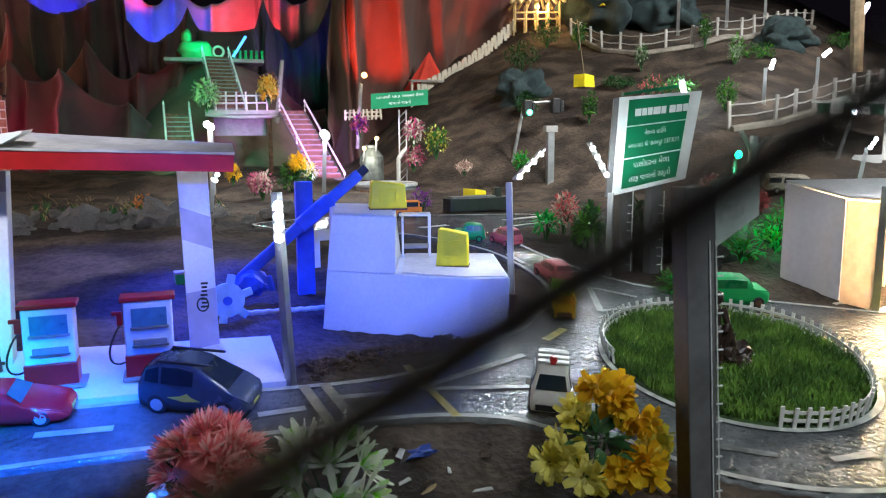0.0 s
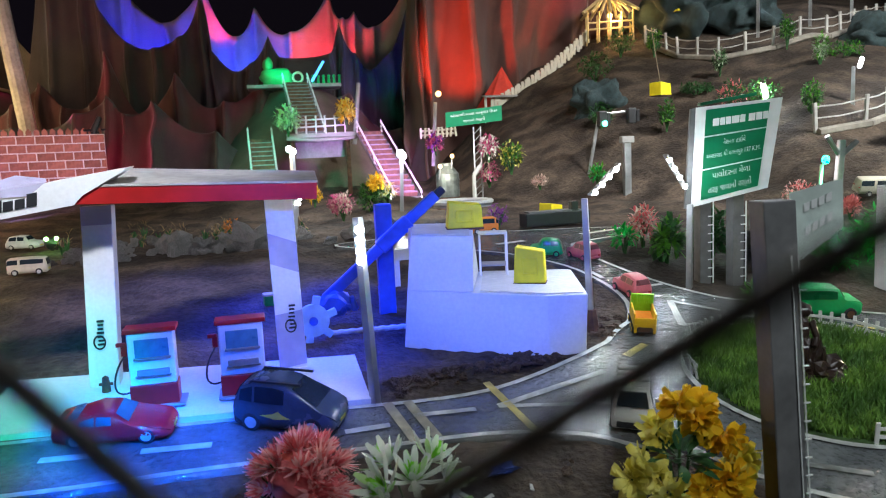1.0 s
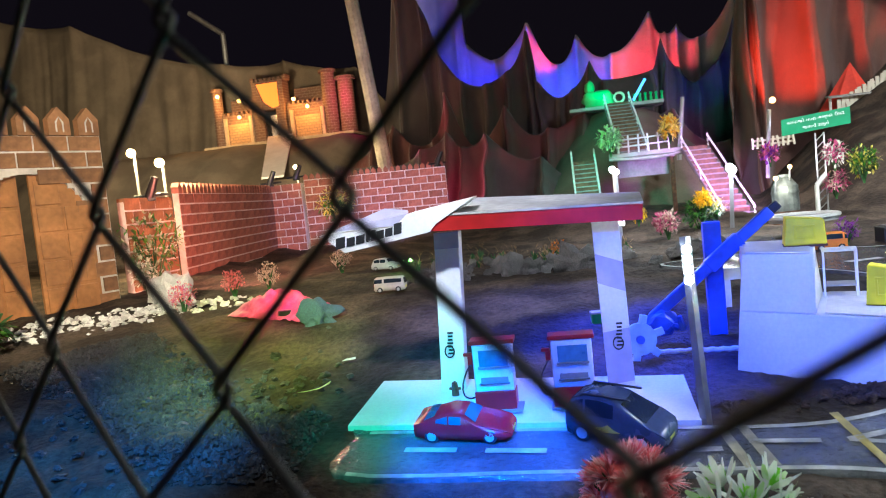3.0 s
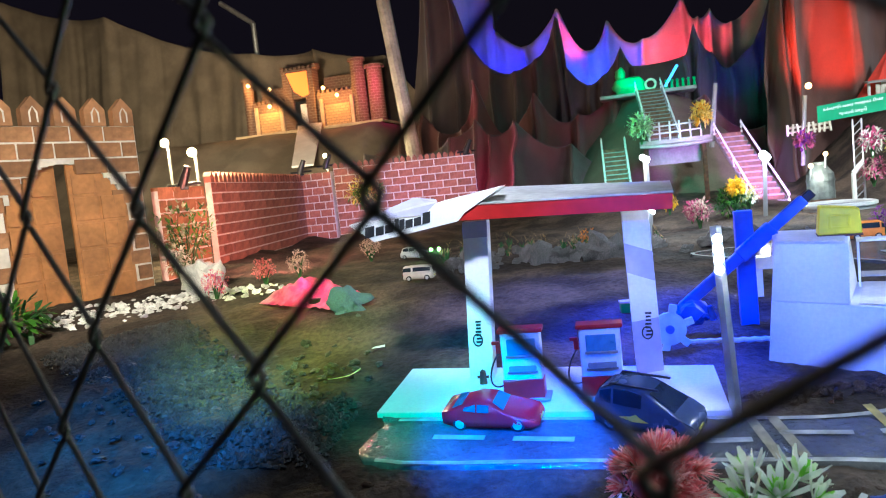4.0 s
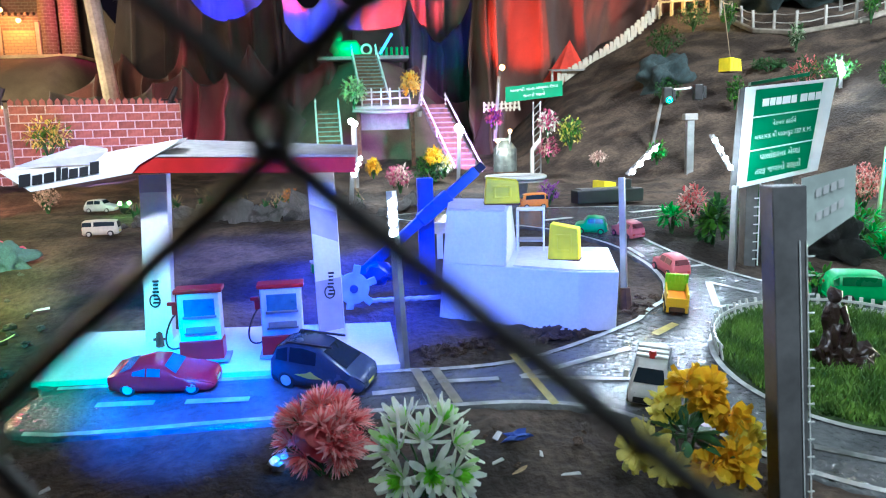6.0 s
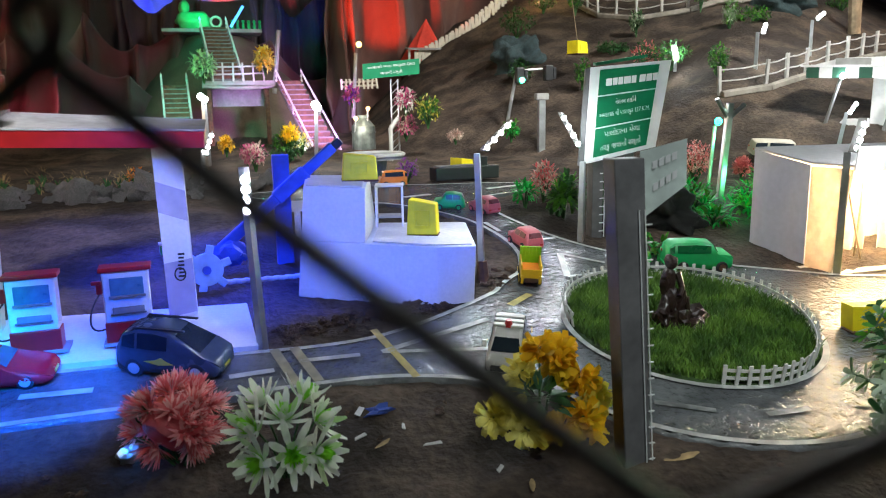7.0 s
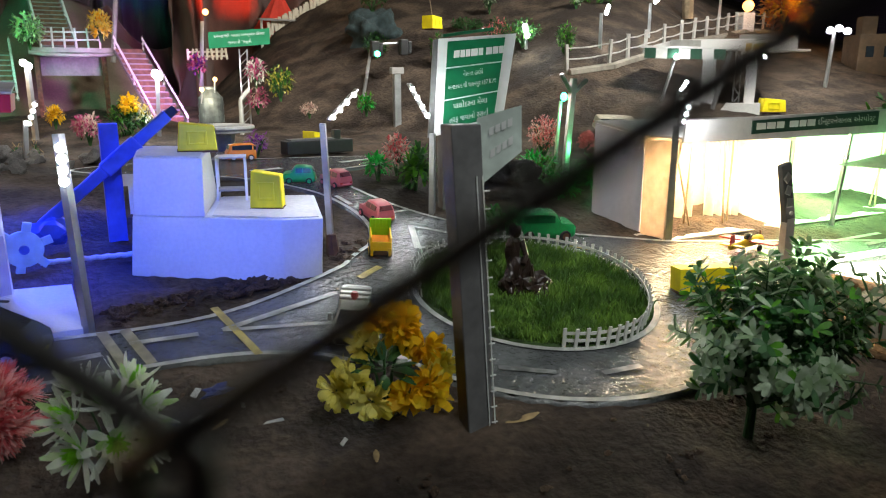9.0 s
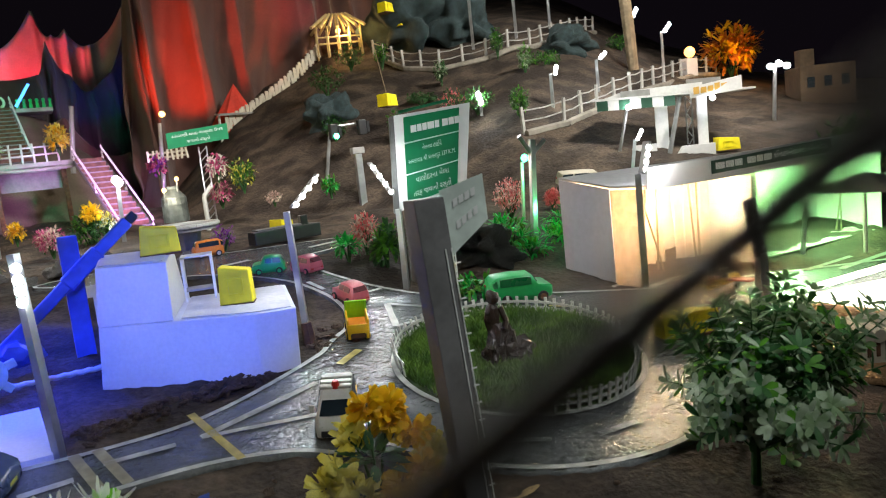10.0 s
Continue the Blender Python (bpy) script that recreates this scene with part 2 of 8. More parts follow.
M_BRICK = mat("printed_brick", (0.36, 0.155, 0.105), 0.8, var=0.35, scale=14, bump=0.2, per=0.25)
M_MORTAR = mat("pale_mortar", (0.66, 0.60, 0.55), 0.85, var=0.2, scale=20, bump=0.2)
M_LED = glow("led_white", (0.90, 0.95, 1.0), 60)
M_LEDW = glow("led_warm", (1.0, 0.58, 0.20), 2.6)


# ---- the lie of the land ----
def lerp(v, pts):
    if v <= pts[0][0]:
        return pts[0][1]
    for (a, p), (b, q) in zip(pts, pts[1:]):
        if v <= b:
            return p + (q - p) * (v - a) / (b - a)
    return pts[-1][1]


def sstep(a, b, v):
    v = min(1, max(0, (v - a) / (b - a))); return v * v * (3 - 2 * v)


def ground(x, y):
    z = 0.1655 * y if y < 1.45 else 0.1655 * 1.45 + 0.04 * (1 - math.exp(-(y - 1.45) / 0.25)) + 0.012*(y-1.45)
    r, az = math.hypot(x - 0.2, y), math.degrees(math.atan2(x - 0.2, y))
    rise = max(0, r - lerp(az, [(10, 3.6), (15, 3.3), (23, 2.95), (36, 2.6), (46, 2.6), (60, 2.9)]))
    slope = lerp(az, [(9, 0), (15, 0.42), (23, 0.5), (36, 0.5), (46, 0.33), (60, 0.2)])
    top = lerp(az, [(15, 1.2), (22, 2.6), (40, 2.6), (46, 1.4), (51, 0.7), (62, 0.35)])
    h = rise * slope
    return z + top * (1 - math.exp(-h / top)) if h > 0 and top > 0 else z


def poly_sdf(px, py, pts):
    d, s = np.full(px.shape, 1e9), np.ones(px.shape)
    n = len(pts)
    for i in range(n):
        (ax, ay), (bx, by) = pts[i], pts[i - 1]
        ex, ey, wx, wy = bx - ax, by - ay, px - ax, py - ay
        k = np.clip((wx * ex + wy * ey) / (ex * ex + ey * ey), 0, 1)
        d = np.minimum(d, (wx - ex * k) ** 2 + (wy - ey * k) ** 2)
        c1, c2, c3 = py >= ay, py < by, ex * wy > ey * wx
        s = np.where((c1 & c2 & c3) | (~c1 & ~c2 & ~c3), -s, s)
    return s * np.sqrt(d)


def soft_line(pts, n=6):
    """A closed outline rounded through its points."""
    out = []
    for i in range(len(pts)):
        p0, p1, p2, p3 = (Vector(pts[(i + k) % len(pts)]) for k in (-1, 0, 1, 2))
        for j in range(n):
            t = j / n
            out.append(tuple(0.5 * (2 * p1 + (p2 - p0) * t + (2 * p0 - 5 * p1 + 4 * p2 - p3) * t * t + (3 * p1 - p0 - 3 * p2 + p3) * t ** 3)))
    return out


RING = (0.83, 0.962)
MAIN = soft_line([(-0.286, 0.916), (0.0, 0.912), (0.2, 0.914), (0.34, 0.912), (0.44, 0.885), (0.52, 0.84), (0.70, 0.90), (0.72, 1.20), (0.70, 1.30), (0.70, 1.30), (0.672, 1.26), (0.63, 1.19), (0.544, 1.126), (0.40, 1.050), (0.29, 1.026), (0.1, 1.03), (-0.283, 1.035), (-0.283, 1.035)], 4)
NORTH = soft_line([(0.64, 1.12), (0.685, 1.30), (0.685, 1.42), (0.64, 1.56), (0.52, 1.72), (0.33, 1.80), (0.20, 1.95), (0.45, 2.02), (0.72, 1.98), (0.95, 1.93), (0.93, 1.80), (0.76, 1.72), (0.755, 1.56), (0.795, 1.41), (0.865, 1.29), (0.95, 1.22), (0.9, 1.1)], 4)
EAST = [(0.86, 1.29), (0.95, 1.222), (1.224, 1.083), (1.70, 0.955), (2.5, 0.74), (2.42, 0.56), (1.62, 0.80), (1.40, 0.86), (1.20, 0.80), (1.08, 0.76), (0.9, 0.9)]


def road_sdf(px, py):
    d = np.hypot(px - RING[0], py - RING[1]) - 0.312
    for pts in (MAIN, NORTH, EAST):
        d = np.minimum(d, poly_sdf(px, py, pts))
    return d


def sheet(bm, sdf, x0, x1, y0, y1, step, lift, thick=0.0, mi=0):
    """A thin sheet that lies on the ground wherever sdf(x, y) is below nought, with its rim drawn onto the outline."""
    xs, ys = np.arange(x0, x1 + step, step), np.arange(y0, y1 + step, step)
    gx, gy = np.meshgrid(xs, ys, indexing="ij")
    e = step * 0.25
    for _ in range(2):
        d = sdf(gx, gy)
        ddx, ddy = (sdf(gx + e, gy) - sdf(gx - e, gy)) / (2 * e), (sdf(gx, gy + e) - sdf(gx, gy - e)) / (2 * e)
        near = (np.abs(d) < step * 0.6)
        gx, gy = gx - np.where(near, d * ddx, 0), gy - np.where(near, d * ddy, 0)
    d = sdf(gx, gy)
    ok = d < step * 0.12
    ids = {}

    def vert(i, j):
        if (i, j) not in ids:
            x, y = float(gx[i, j]), float(gy[i, j])
            ids[i, j] = bm.verts.new((x, y, ground(x, y) + lift))
        return ids[i, j]

    for i in range(len(xs) - 1):
        for j in range(len(ys) - 1):
            cs = [(i, j), (i + 1, j), (i + 1, j + 1), (i, j + 1)]
            cs = [c for c in cs if ok[c]]
            if len(cs) >= 3:
                bm.faces.new([vert(*c) for c in cs]).material_index = mi
    if thick:
        rim = [ed for ed in bm.edges if len(ed.link_faces) == 1]
        made = bmesh.ops.extrude_edge_only(bm, edges=rim)["geom"]
        for v in made:
            if isinstance(v, bmesh.types.BMVert):
                v.co.z -= thick
    return bm


def axis_steps(lo, hi, fine_lo, fine_hi, step, grow):
    out, s, v = [], step, fine_lo
    while v > lo:
        s *= grow
        v -= s
        out.append(v)
    out = out[::-1] + list(np.arange(fine_lo, fine_hi, step))
    s, v = step, out[-1]
    while v < hi:
        s *= grow
        v += s
        out.append(v)
    return out


def make_ground():
    xs, ys = axis_steps(-60, 60, -1.3, 2.3, 0.016, 1.10), axis_steps(-40, 80, 0.45, 2.3, 0.016, 1.09)
    gx, gy = np.meshgrid(np.array(xs), np.array(ys), indexing="ij")
    flat = np.clip((road_sdf(gx, gy) - 0.0) / 0.05, 0, 1)
    pad = poly_sdf(gx, gy, [(-0.33, 1.02), (0.21, 1.02), (0.21, 1.23), (-0.33, 1.23)])
    flat = np.minimum(flat, np.clip(pad / 0.04, 0, 1))
    bm = B()
    vs = []
    for i, x in enumerate(xs):
        col = []
        for j, y in enumerate(ys):
            p = Vector((x, y, 0))
            n = 0.010 * noise.fractal(p * 9, 1.0, 2.0, 4) + 0.004 * noise.noise(p * 55)
            far = noise.fractal(p * 1.6, 1.0, 2.0, 3) * 0.05 * min(1, max(0, (y - 1.9) / 1.2))
            lo = -0.004 if flat[i, j] == 0 else 0
            col.append(bm.verts.new((x, y, ground(x, y) + (n - 0.002) * flat[i, j] + far * 1.0 + lo)))
        vs.append(col)
    for i in range(len(xs) - 1):
        for j in range(len(ys) - 1):
            bm.faces.new((vs[i][j], vs[i + 1][j], vs[i + 1][j + 1], vs[i][j + 1]))
    return tagged(part("ground", bm, M_SOIL, smooth=True), "brown bare soil of the model landscape, rising to a hill", "ground", kind="structure")


make_ground()
road = tagged(part("road", sheet(B(), road_sdf, -0.35, 2.55, 0.5, 2.06, 0.016, 0.003, 0.008), M_ROAD, smooth=True), "dark grey wet-looking model road with a roundabout", "road", kind="structure")
edge_line = tagged(part("road_edge_line", sheet(B(), lambda x, y: np.maximum(np.abs(road_sdf(x, y) + 0.006) - 0.0042, -0.272 - x), -0.35, 2.55, 0.5, 2.06, 0.006, 0.0045), M_LINE), "white painted line along the road's rim", "road marking", kind="structure")


def on(x, y, up=0.0):
    return (x, y, ground(x, y) + up)


# ---- more materials ----
def plastic(name, color, rough=0.38, var=0.12):
    return mat(name, color, rough, var=var, scale=25, bump=0.04, bscale=160, coat=0.15)


M_CARRED = plastic("red_car_paint", (0.55, 0.012, 0.02), 0.22)
M_CARBLUE = plastic("slate_blue_car_paint", (0.055, 0.075, 0.095), 0.25)
M_PINKTOY = plastic("pink_toy_plastic", (0.58, 0.13, 0.16), 0.4)
M_PINKDARK = plastic("dull_pink_window", (0.16, 0.045, 0.055), 0.3)
M_GREENDARK = plastic("dark_green_window", (0.008, 0.13, 0.04), 0.3)
M_GREENTOY = plastic("green_toy_plastic", (0.015, 0.42, 0.11), 0.45)
M_ORANGETOY = plastic("orange_toy_plastic", (0.75, 0.22, 0.02), 0.45)
M_YELLOWTOY = plastic("yellow_toy_plastic", (0.80, 0.48, 0.01), 0.4)
M_LIMETOY = plastic("lime_toy_plastic", (0.28, 0.75, 0.02), 0.4)
M_WHITETOY = plastic("white_toy_plastic", (0.62, 0.62, 0.58), 0.45)
M_CREAMTOY = plastic("cream_toy_plastic", (0.55, 0.50, 0.40), 0.55)
M_REDTOY = plastic("red_toy_plastic", (0.5, 0.02, 0.02), 0.35)
M_GLASS = mat("dark_window", (0.02, 0.03, 0.04), 0.12, var=0.1, scale=30, bump=0.0, spec=0.7)
M_PALEGLASS = mat("pale_window", (0.07, 0.10, 0.13), 0.08, var=0.1, scale=30, bump=0.0, spec=0.7)
M_TYRE = mat("tyre_rubber", (0.02, 0.02, 0.021), 0.75, var=0.2, scale=40, bump=0.1)
M_RIM = mat("silver_rim", (0.62, 0.62, 0.60), 0.35, 0.5, var=0.1, scale=40, bump=0.02)
M_SCREEN = mat("pale_blue_screen", (0.10, 0.24, 0.36), 0.3, var=0.15, scale=60, bump=0.0)
M_INK = mat("black_ink", (0.012, 0.012, 0.014), 0.5, var=0.1, bump=0.0)
M_BROWN = mat("rusty_brown", (0.14, 0.065, 0.035), 0.8, var=0.4, scale=30, bump=0.3)
M_WOOD = mat("raw_wood", (0.32, 0.24, 0.15), 0.75, var=0.35, scale=16, bump=0.25)
M_STATUE = mat("dark_bronze_resin", (0.030, 0.017, 0.013), 0.33, var=0.3, scale=40, bump=0.5, bscale=80, bdist=0.004)
M_ROCK = mat("grey_rock", (0.25, 0.235, 0.22), 0.85, var=0.4, scale=14, bump=0.8, bscale=40, bdist=0.01, per=0.3)
M_STONE = mat("brown_clod", (0.15, 0.095, 0.06), 0.9, var=0.4, scale=30, bump=0.8, bscale=80, bdist=0.005, per=0.3)
M_PEBBLE = mat("white_pebble", (0.78, 0.78, 0.75), 0.7, var=0.3, scale=30, bump=0.3, per=0.3)
M_GEAR = mat("pale_blue_plastic", (0.42, 0.62, 0.75), 0.45, var=0.15, scale=30, bump=0.05)
M_STRAW = mat("dry_straw", (0.48, 0.34, 0.16), 0.85, var=0.4, scale=30, bump=0.1)
L_RED = leafy("red_petals", (0.87, 0.26, 0.27), (0.76, 0.15, 0.17))
L_REDTIP = leafy("pale_pink_petals", (0.95, 0.62, 0.61), (0.90, 0.42, 0.42))
L_WHITE = leafy("white_petals", (0.92, 0.93, 0.90), (0.80, 0.88, 0.72))
L_GREEN = leafy("bright_green_leaf", (0.12, 0.36, 0.03), (0.06, 0.20, 0.02))
L_DARK = leafy("dark_green_leaf", (0.065, 0.18, 0.055), (0.03, 0.10, 0.03))
L_PALE = leafy("pale_grey_green_leaf", (0.52, 0.62, 0.46), (0.26, 0.38, 0.20))
L_YELLOW = leafy("yellow_petals", (0.92, 0.66, 0.03), (0.85, 0.50, 0.015))
L_LEMON = leafy("lemon_petals", (0.90, 0.84, 0.26), (0.80, 0.70, 0.10))
L_PINK = leafy("pink_petals", (0.72, 0.16, 0.34), (0.55, 0.08, 0.22))
L_CREAM = leafy("cream_petals", (0.75, 0.62, 0.52), (0.62, 0.42, 0.36))
L_PURPLE = leafy("purple_petals", (0.30, 0.05, 0.42), (0.20, 0.03, 0.30))
L_NEON = leafy("neon_green_leaf", (0.04, 0.62, 0.10), (0.02, 0.36, 0.05))
L_ORANGE = leafy("orange_leaf", (0.75, 0.28, 0.03), (0.55, 0.16, 0.02))


# ---- stepped white block with lamp cubes ----
def yellow_cube(at, size, rz, tilt=0):
    """A yellow card lantern with a slanted top and a sunk window in its face."""
    t = thing("lantern_box", "yellow card lantern box with a sunk square window", "lantern", *at, rz, "yellow lantern boxes", rx=tilt)
    w, d, h = size
    bm = slab(B(), [(-w / 2, -d / 2, 0), (w / 2, -d / 2, 0), (w / 2 * 0.92, -d / 2 * 0.9, h * 0.86), (-w / 2 * 0.86, -d / 2 * 0.9, h)], d, (0, 1, 0))
    bmesh.ops.bevel(bm, geom=bm.edges[:], offset=0.0015, segments=1, affect="EDGES")
    part("shell", bm, M_YELLOW, t)
    bm = B()
    for sx, sz, cx, cz in ((w * 0.5, h * 0.07, 0, h * 0.66), (w * 0.5, h * 0.07, 0, h * 0.24), (w * 0.07, h * 0.45, -w * 0.22, h * 0.45), (w * 0.07, h * 0.45, w * 0.22, h * 0.45)):
        box(bm, (cx, -d / 2 - 0.0005, cz), (sx, 0.003, sz), 0.0006)
    part("window_frame", bm, M_YELLOW, t)
    part("base_card", box(B(), (0, 0, -0.0015), (w * 1.02, d * 1.02, 0.003)), M_BROWN, t, "dark brown card base")
    return t


def loft(bm, lo, hi):
    """A solid between a lower and an upper outline with as many corners."""
    lo, hi = [bm.verts.new(p) for p in lo], [bm.verts.new(p) for p in hi]
    bm.faces.new(lo[::-1])
    bm.faces.new(hi)
    for i in range(len(lo)):
        bm.faces.new((lo[i], lo[(i + 1) % len(lo)], hi[(i + 1) % len(lo)], hi[i]))
    return bm


def stepped_block():
    t = thing("stepped_block", "white foam-board stepped block beside the road", "model building")
    bm = loft(B(), [(0.2665, 1.2155, 0.188), (0.478, 1.1185, 0.176), (0.538, 1.122, 0.178), (0.580, 1.300, 0.190), (0.300, 1.375, 0.190)],
              [(0.2755, 1.2115, 0.2892), (0.476, 1.1195, 0.2812), (0.5435, 1.124, 0.2772), (0.585, 1.300, 0.2868), (0.305, 1.375, 0.2900)])
    bmesh.ops.bevel(bm, geom=bm.edges[:], offset=0.0012, segments=1, affect="EDGES")
    part("lower_block", bm, M_WHITE, t)
    bm = loft(B(), [(0.2757, 1.2114, 0.2894), (0.3725, 1.1672, 0.2862), (0.425, 1.340, 0.2892), (0.305, 1.373, 0.2902)],
              [(0.2835, 1.2080, 0.3762), (0.3745, 1.1665, 0.3738), (0.415, 1.335, 0.3768), (0.305, 1.370, 0.3785)])
    bmesh.ops.bevel(bm, geom=bm.edges[:], offset=0.0012, segments=1, affect="EDGES")
    part("upper_block", bm, M_WHITE, t)
    for pts in ([(0.384, 1.169, 0.2865), (0.476, 1.126, 0.2823), (0.538, 1.129, 0.2785), (0.578, 1.296, 0.2868), (0.432, 1.332, 0.2895)],
                [(0.288, 1.214, 0.3768), (0.371, 1.174, 0.3746), (0.409, 1.331, 0.3774), (0.309, 1.363, 0.3788)]):
        part("deck", slab(B(), pts, 0.0014, (0, 0, 1)), M_BOARD, t, "cream foam-board top")
    return t


stepped_block()
yellow_cube((0.384, 1.262, 0.3792), (0.060, 0.040, 0.044), -8)
yellow_cube((0.480, 1.212, 0.2872), (0.052, 0.030, 0.060), -24)
yellow_cube((0.866, 2.172, ground(0.866, 2.172) + 0.003), (0.054, 0.05, 0.052), 28)

# a little white stool on the block's lower deck
t = thing("stool", "small white card stool with thin legs", "stool", 0.444, 1.306, 0.2888, -14)
part("seat", box(B(), (0, 0, 0.073), (0.050, 0.045, 0.003), 0.0008), M_BOARD, t)
for sx in (-1, 1):
    for sy in (-1, 1):
        part("leg", box(B(), (sx * 0.023, sy * 0.020, 0.036), (0.0035, 0.0035, 0.071), 0.0006), M_WHITE, t)
part("shelf", box(B(), (0, 0, 0.018), (0.046, 0.040, 0.003)), M_GREY, t)


# ---- petrol station ----
def wordmark(parent, name, o, ux, uz, widths, h, material, pitch=1.28, depth=0.0008):
    """Bars of a mark whose letters are not spelled out."""
    o, ux, uz = Vector(o), Vector(ux).normalized(), Vector(uz).normalized()
    nrm = ux.cross(uz)
    x = 0.0
    for k, (w, tall) in enumerate(widths):
        a = o + ux * x
        pts = [a, a + ux * w, a + ux * w + uz * h * tall, a + uz * h * tall]
        part(name, slab(B(), pts, depth, nrm), material, parent)
        x += w * pitch


def station():
    t = thing("petrol_station", "white toy petrol station canopy with a red fascia on two pillars", "petrol station")
    for (x, y), (tx, ty) in (((-0.170, 1.166), (-0.158, 1.170)), ((0.092, 1.166), (0.087, 1.166))):
        bm = box(B(), (0, 0, 0.5), (0.040, 0.024, 1.0), 0.0)
        for v in bm.verts:
            k = v.co.z
            v.co = Vector((v.co.x + x + (tx - x) * k, v.co.y + y + (ty - y) * k, 0.190 + k * 0.262))
        bmesh.ops.bevel(bm, geom=bm.edges[:], offset=0.001, segments=1, affect="EDGES")
        pil = part("pillar", bm, M_WHITE, t)
        ring = B()
        for k in range(14):
            p, q = (2 * math.pi * (k + d) / 14 for d in (0, 1))
            tube(ring, (x + 0.0075 * math.cos(p), y - 0.0126, 0.262 + 0.0095 * math.sin(p)), (x + 0.0075 * math.cos(q), y - 0.0126, 0.262 + 0.0095 * math.sin(q)), 0.0012, n=5)
        part("mark_ring", ring, M_INK, pil, "black ring of the trade mark")
        for k in range(7):
            part("mark_bar", box(B(), (x + (0.002 if k < 2 else 0.001) + 0.0004 * k, y - 0.0124, 0.259 + 0.0055 * k), (0.0075 if k % 3 else 0.0095, 0.0012, 0.0030), 0.0003), M_INK, pil, "black upright trade mark")
        bands = [(0.0, 0.10, 0.0)] if x < 0 else [(0.20, 0.37, 0.05), (0.66, 0.97, -0.02)]
        for f0, f1, sl in bands:
            z0, z1 = 0.452 - 0.262 * f1, 0.452 - 0.262 * f0
            pts = []
            for sx, z in ((-1, z0), (1, z0 - sl * 0.3), (1, z1 - sl * 0.3), (-1, z1)):
                k = (z - 0.190) / 0.262
                pts.append((x + (tx - x) * k + sx * 0.0198, y + (ty - y) * k - 0.0121, z))
            part("lilac_band", slab(B(), pts, 0.0007, (0, -1, 0)), M_LILACTONE, pil, "lilac band across the pillar")
    bm = slab(B(), [(-0.176, 1.095, 0.4585), (0.140, 1.10, 0.4480), (0.1415, 1.10, 0.4698), (-0.146, 1.095, 0.4790)], 0.125, (0, 1, 0))
    part("fascia", bm, M_REDBAND, t, "dark red fascia band")
    bm = slab(B(), [(-0.148, 1.0935, 0.4798), (0.1425, 1.0985, 0.4705), (0.1437, 1.235, 0.4815), (-0.1275, 1.235, 0.4985)], 0.003, (0, 0, 1))
    part("roof", bm, M_ROOF, t, "grey roof board")
    bm = slab(B(), [(-0.3433, 1.092, 0.4665), (-0.3035, 1.092, 0.4370), (-0.168, 1.092, 0.4575), (-0.157, 1.092, 0.4690), (-0.103, 1.092, 0.4985), (-0.1006, 1.092, 0.5020), (-0.1998, 1.092, 0.4872), (-0.222, 1.092, 0.4695)], 0.05, (0.02, 1, 0.05))
    brow = part("name_board", bm, M_WHITE, t, "white winged name board")
    wordmark(brow, "mark_bar", (-0.318, 1.0915, 0.4430), (1, 0, 0.154), (0.12, 0, 1), [(0.0155, 1.0), (0.0135, 0.78), (0.0140, 0.78), (0.0065, 1.08), (0.0085, 0.92), (0.0120, 0.74), (0.0120, 0.74), (0.0125, 1.0)], 0.0172, M_INK, 1.17)
    bm = slab(B(), [(-0.326, 1.098, 0.4705), (-0.222, 1.098, 0.4715), (-0.200, 1.098, 0.4880), (-0.207, 1.118, 0.4920), (-0.246, 1.128, 0.4975)], 0.006, (0, 1, 0.2))
    part("brow_board", bm, M_LILACTONE, t, "grey-lilac slanting board")
    return t


station()
tagged(part("forecourt", slab(B(), [(-0.312, 1.045, ground(0, 1.045) + 0.008), (0.192, 1.033, ground(0, 1.033) + 0.008), (0.184, 1.180, ground(0, 1.180) + 0.007), (-0.302, 1.204, ground(0, 1.204) + 0.007)], -0.008, (0, 0, 1)), M_WHITE), "flat white foam-board forecourt on the soil", "forecourt", kind="structure")


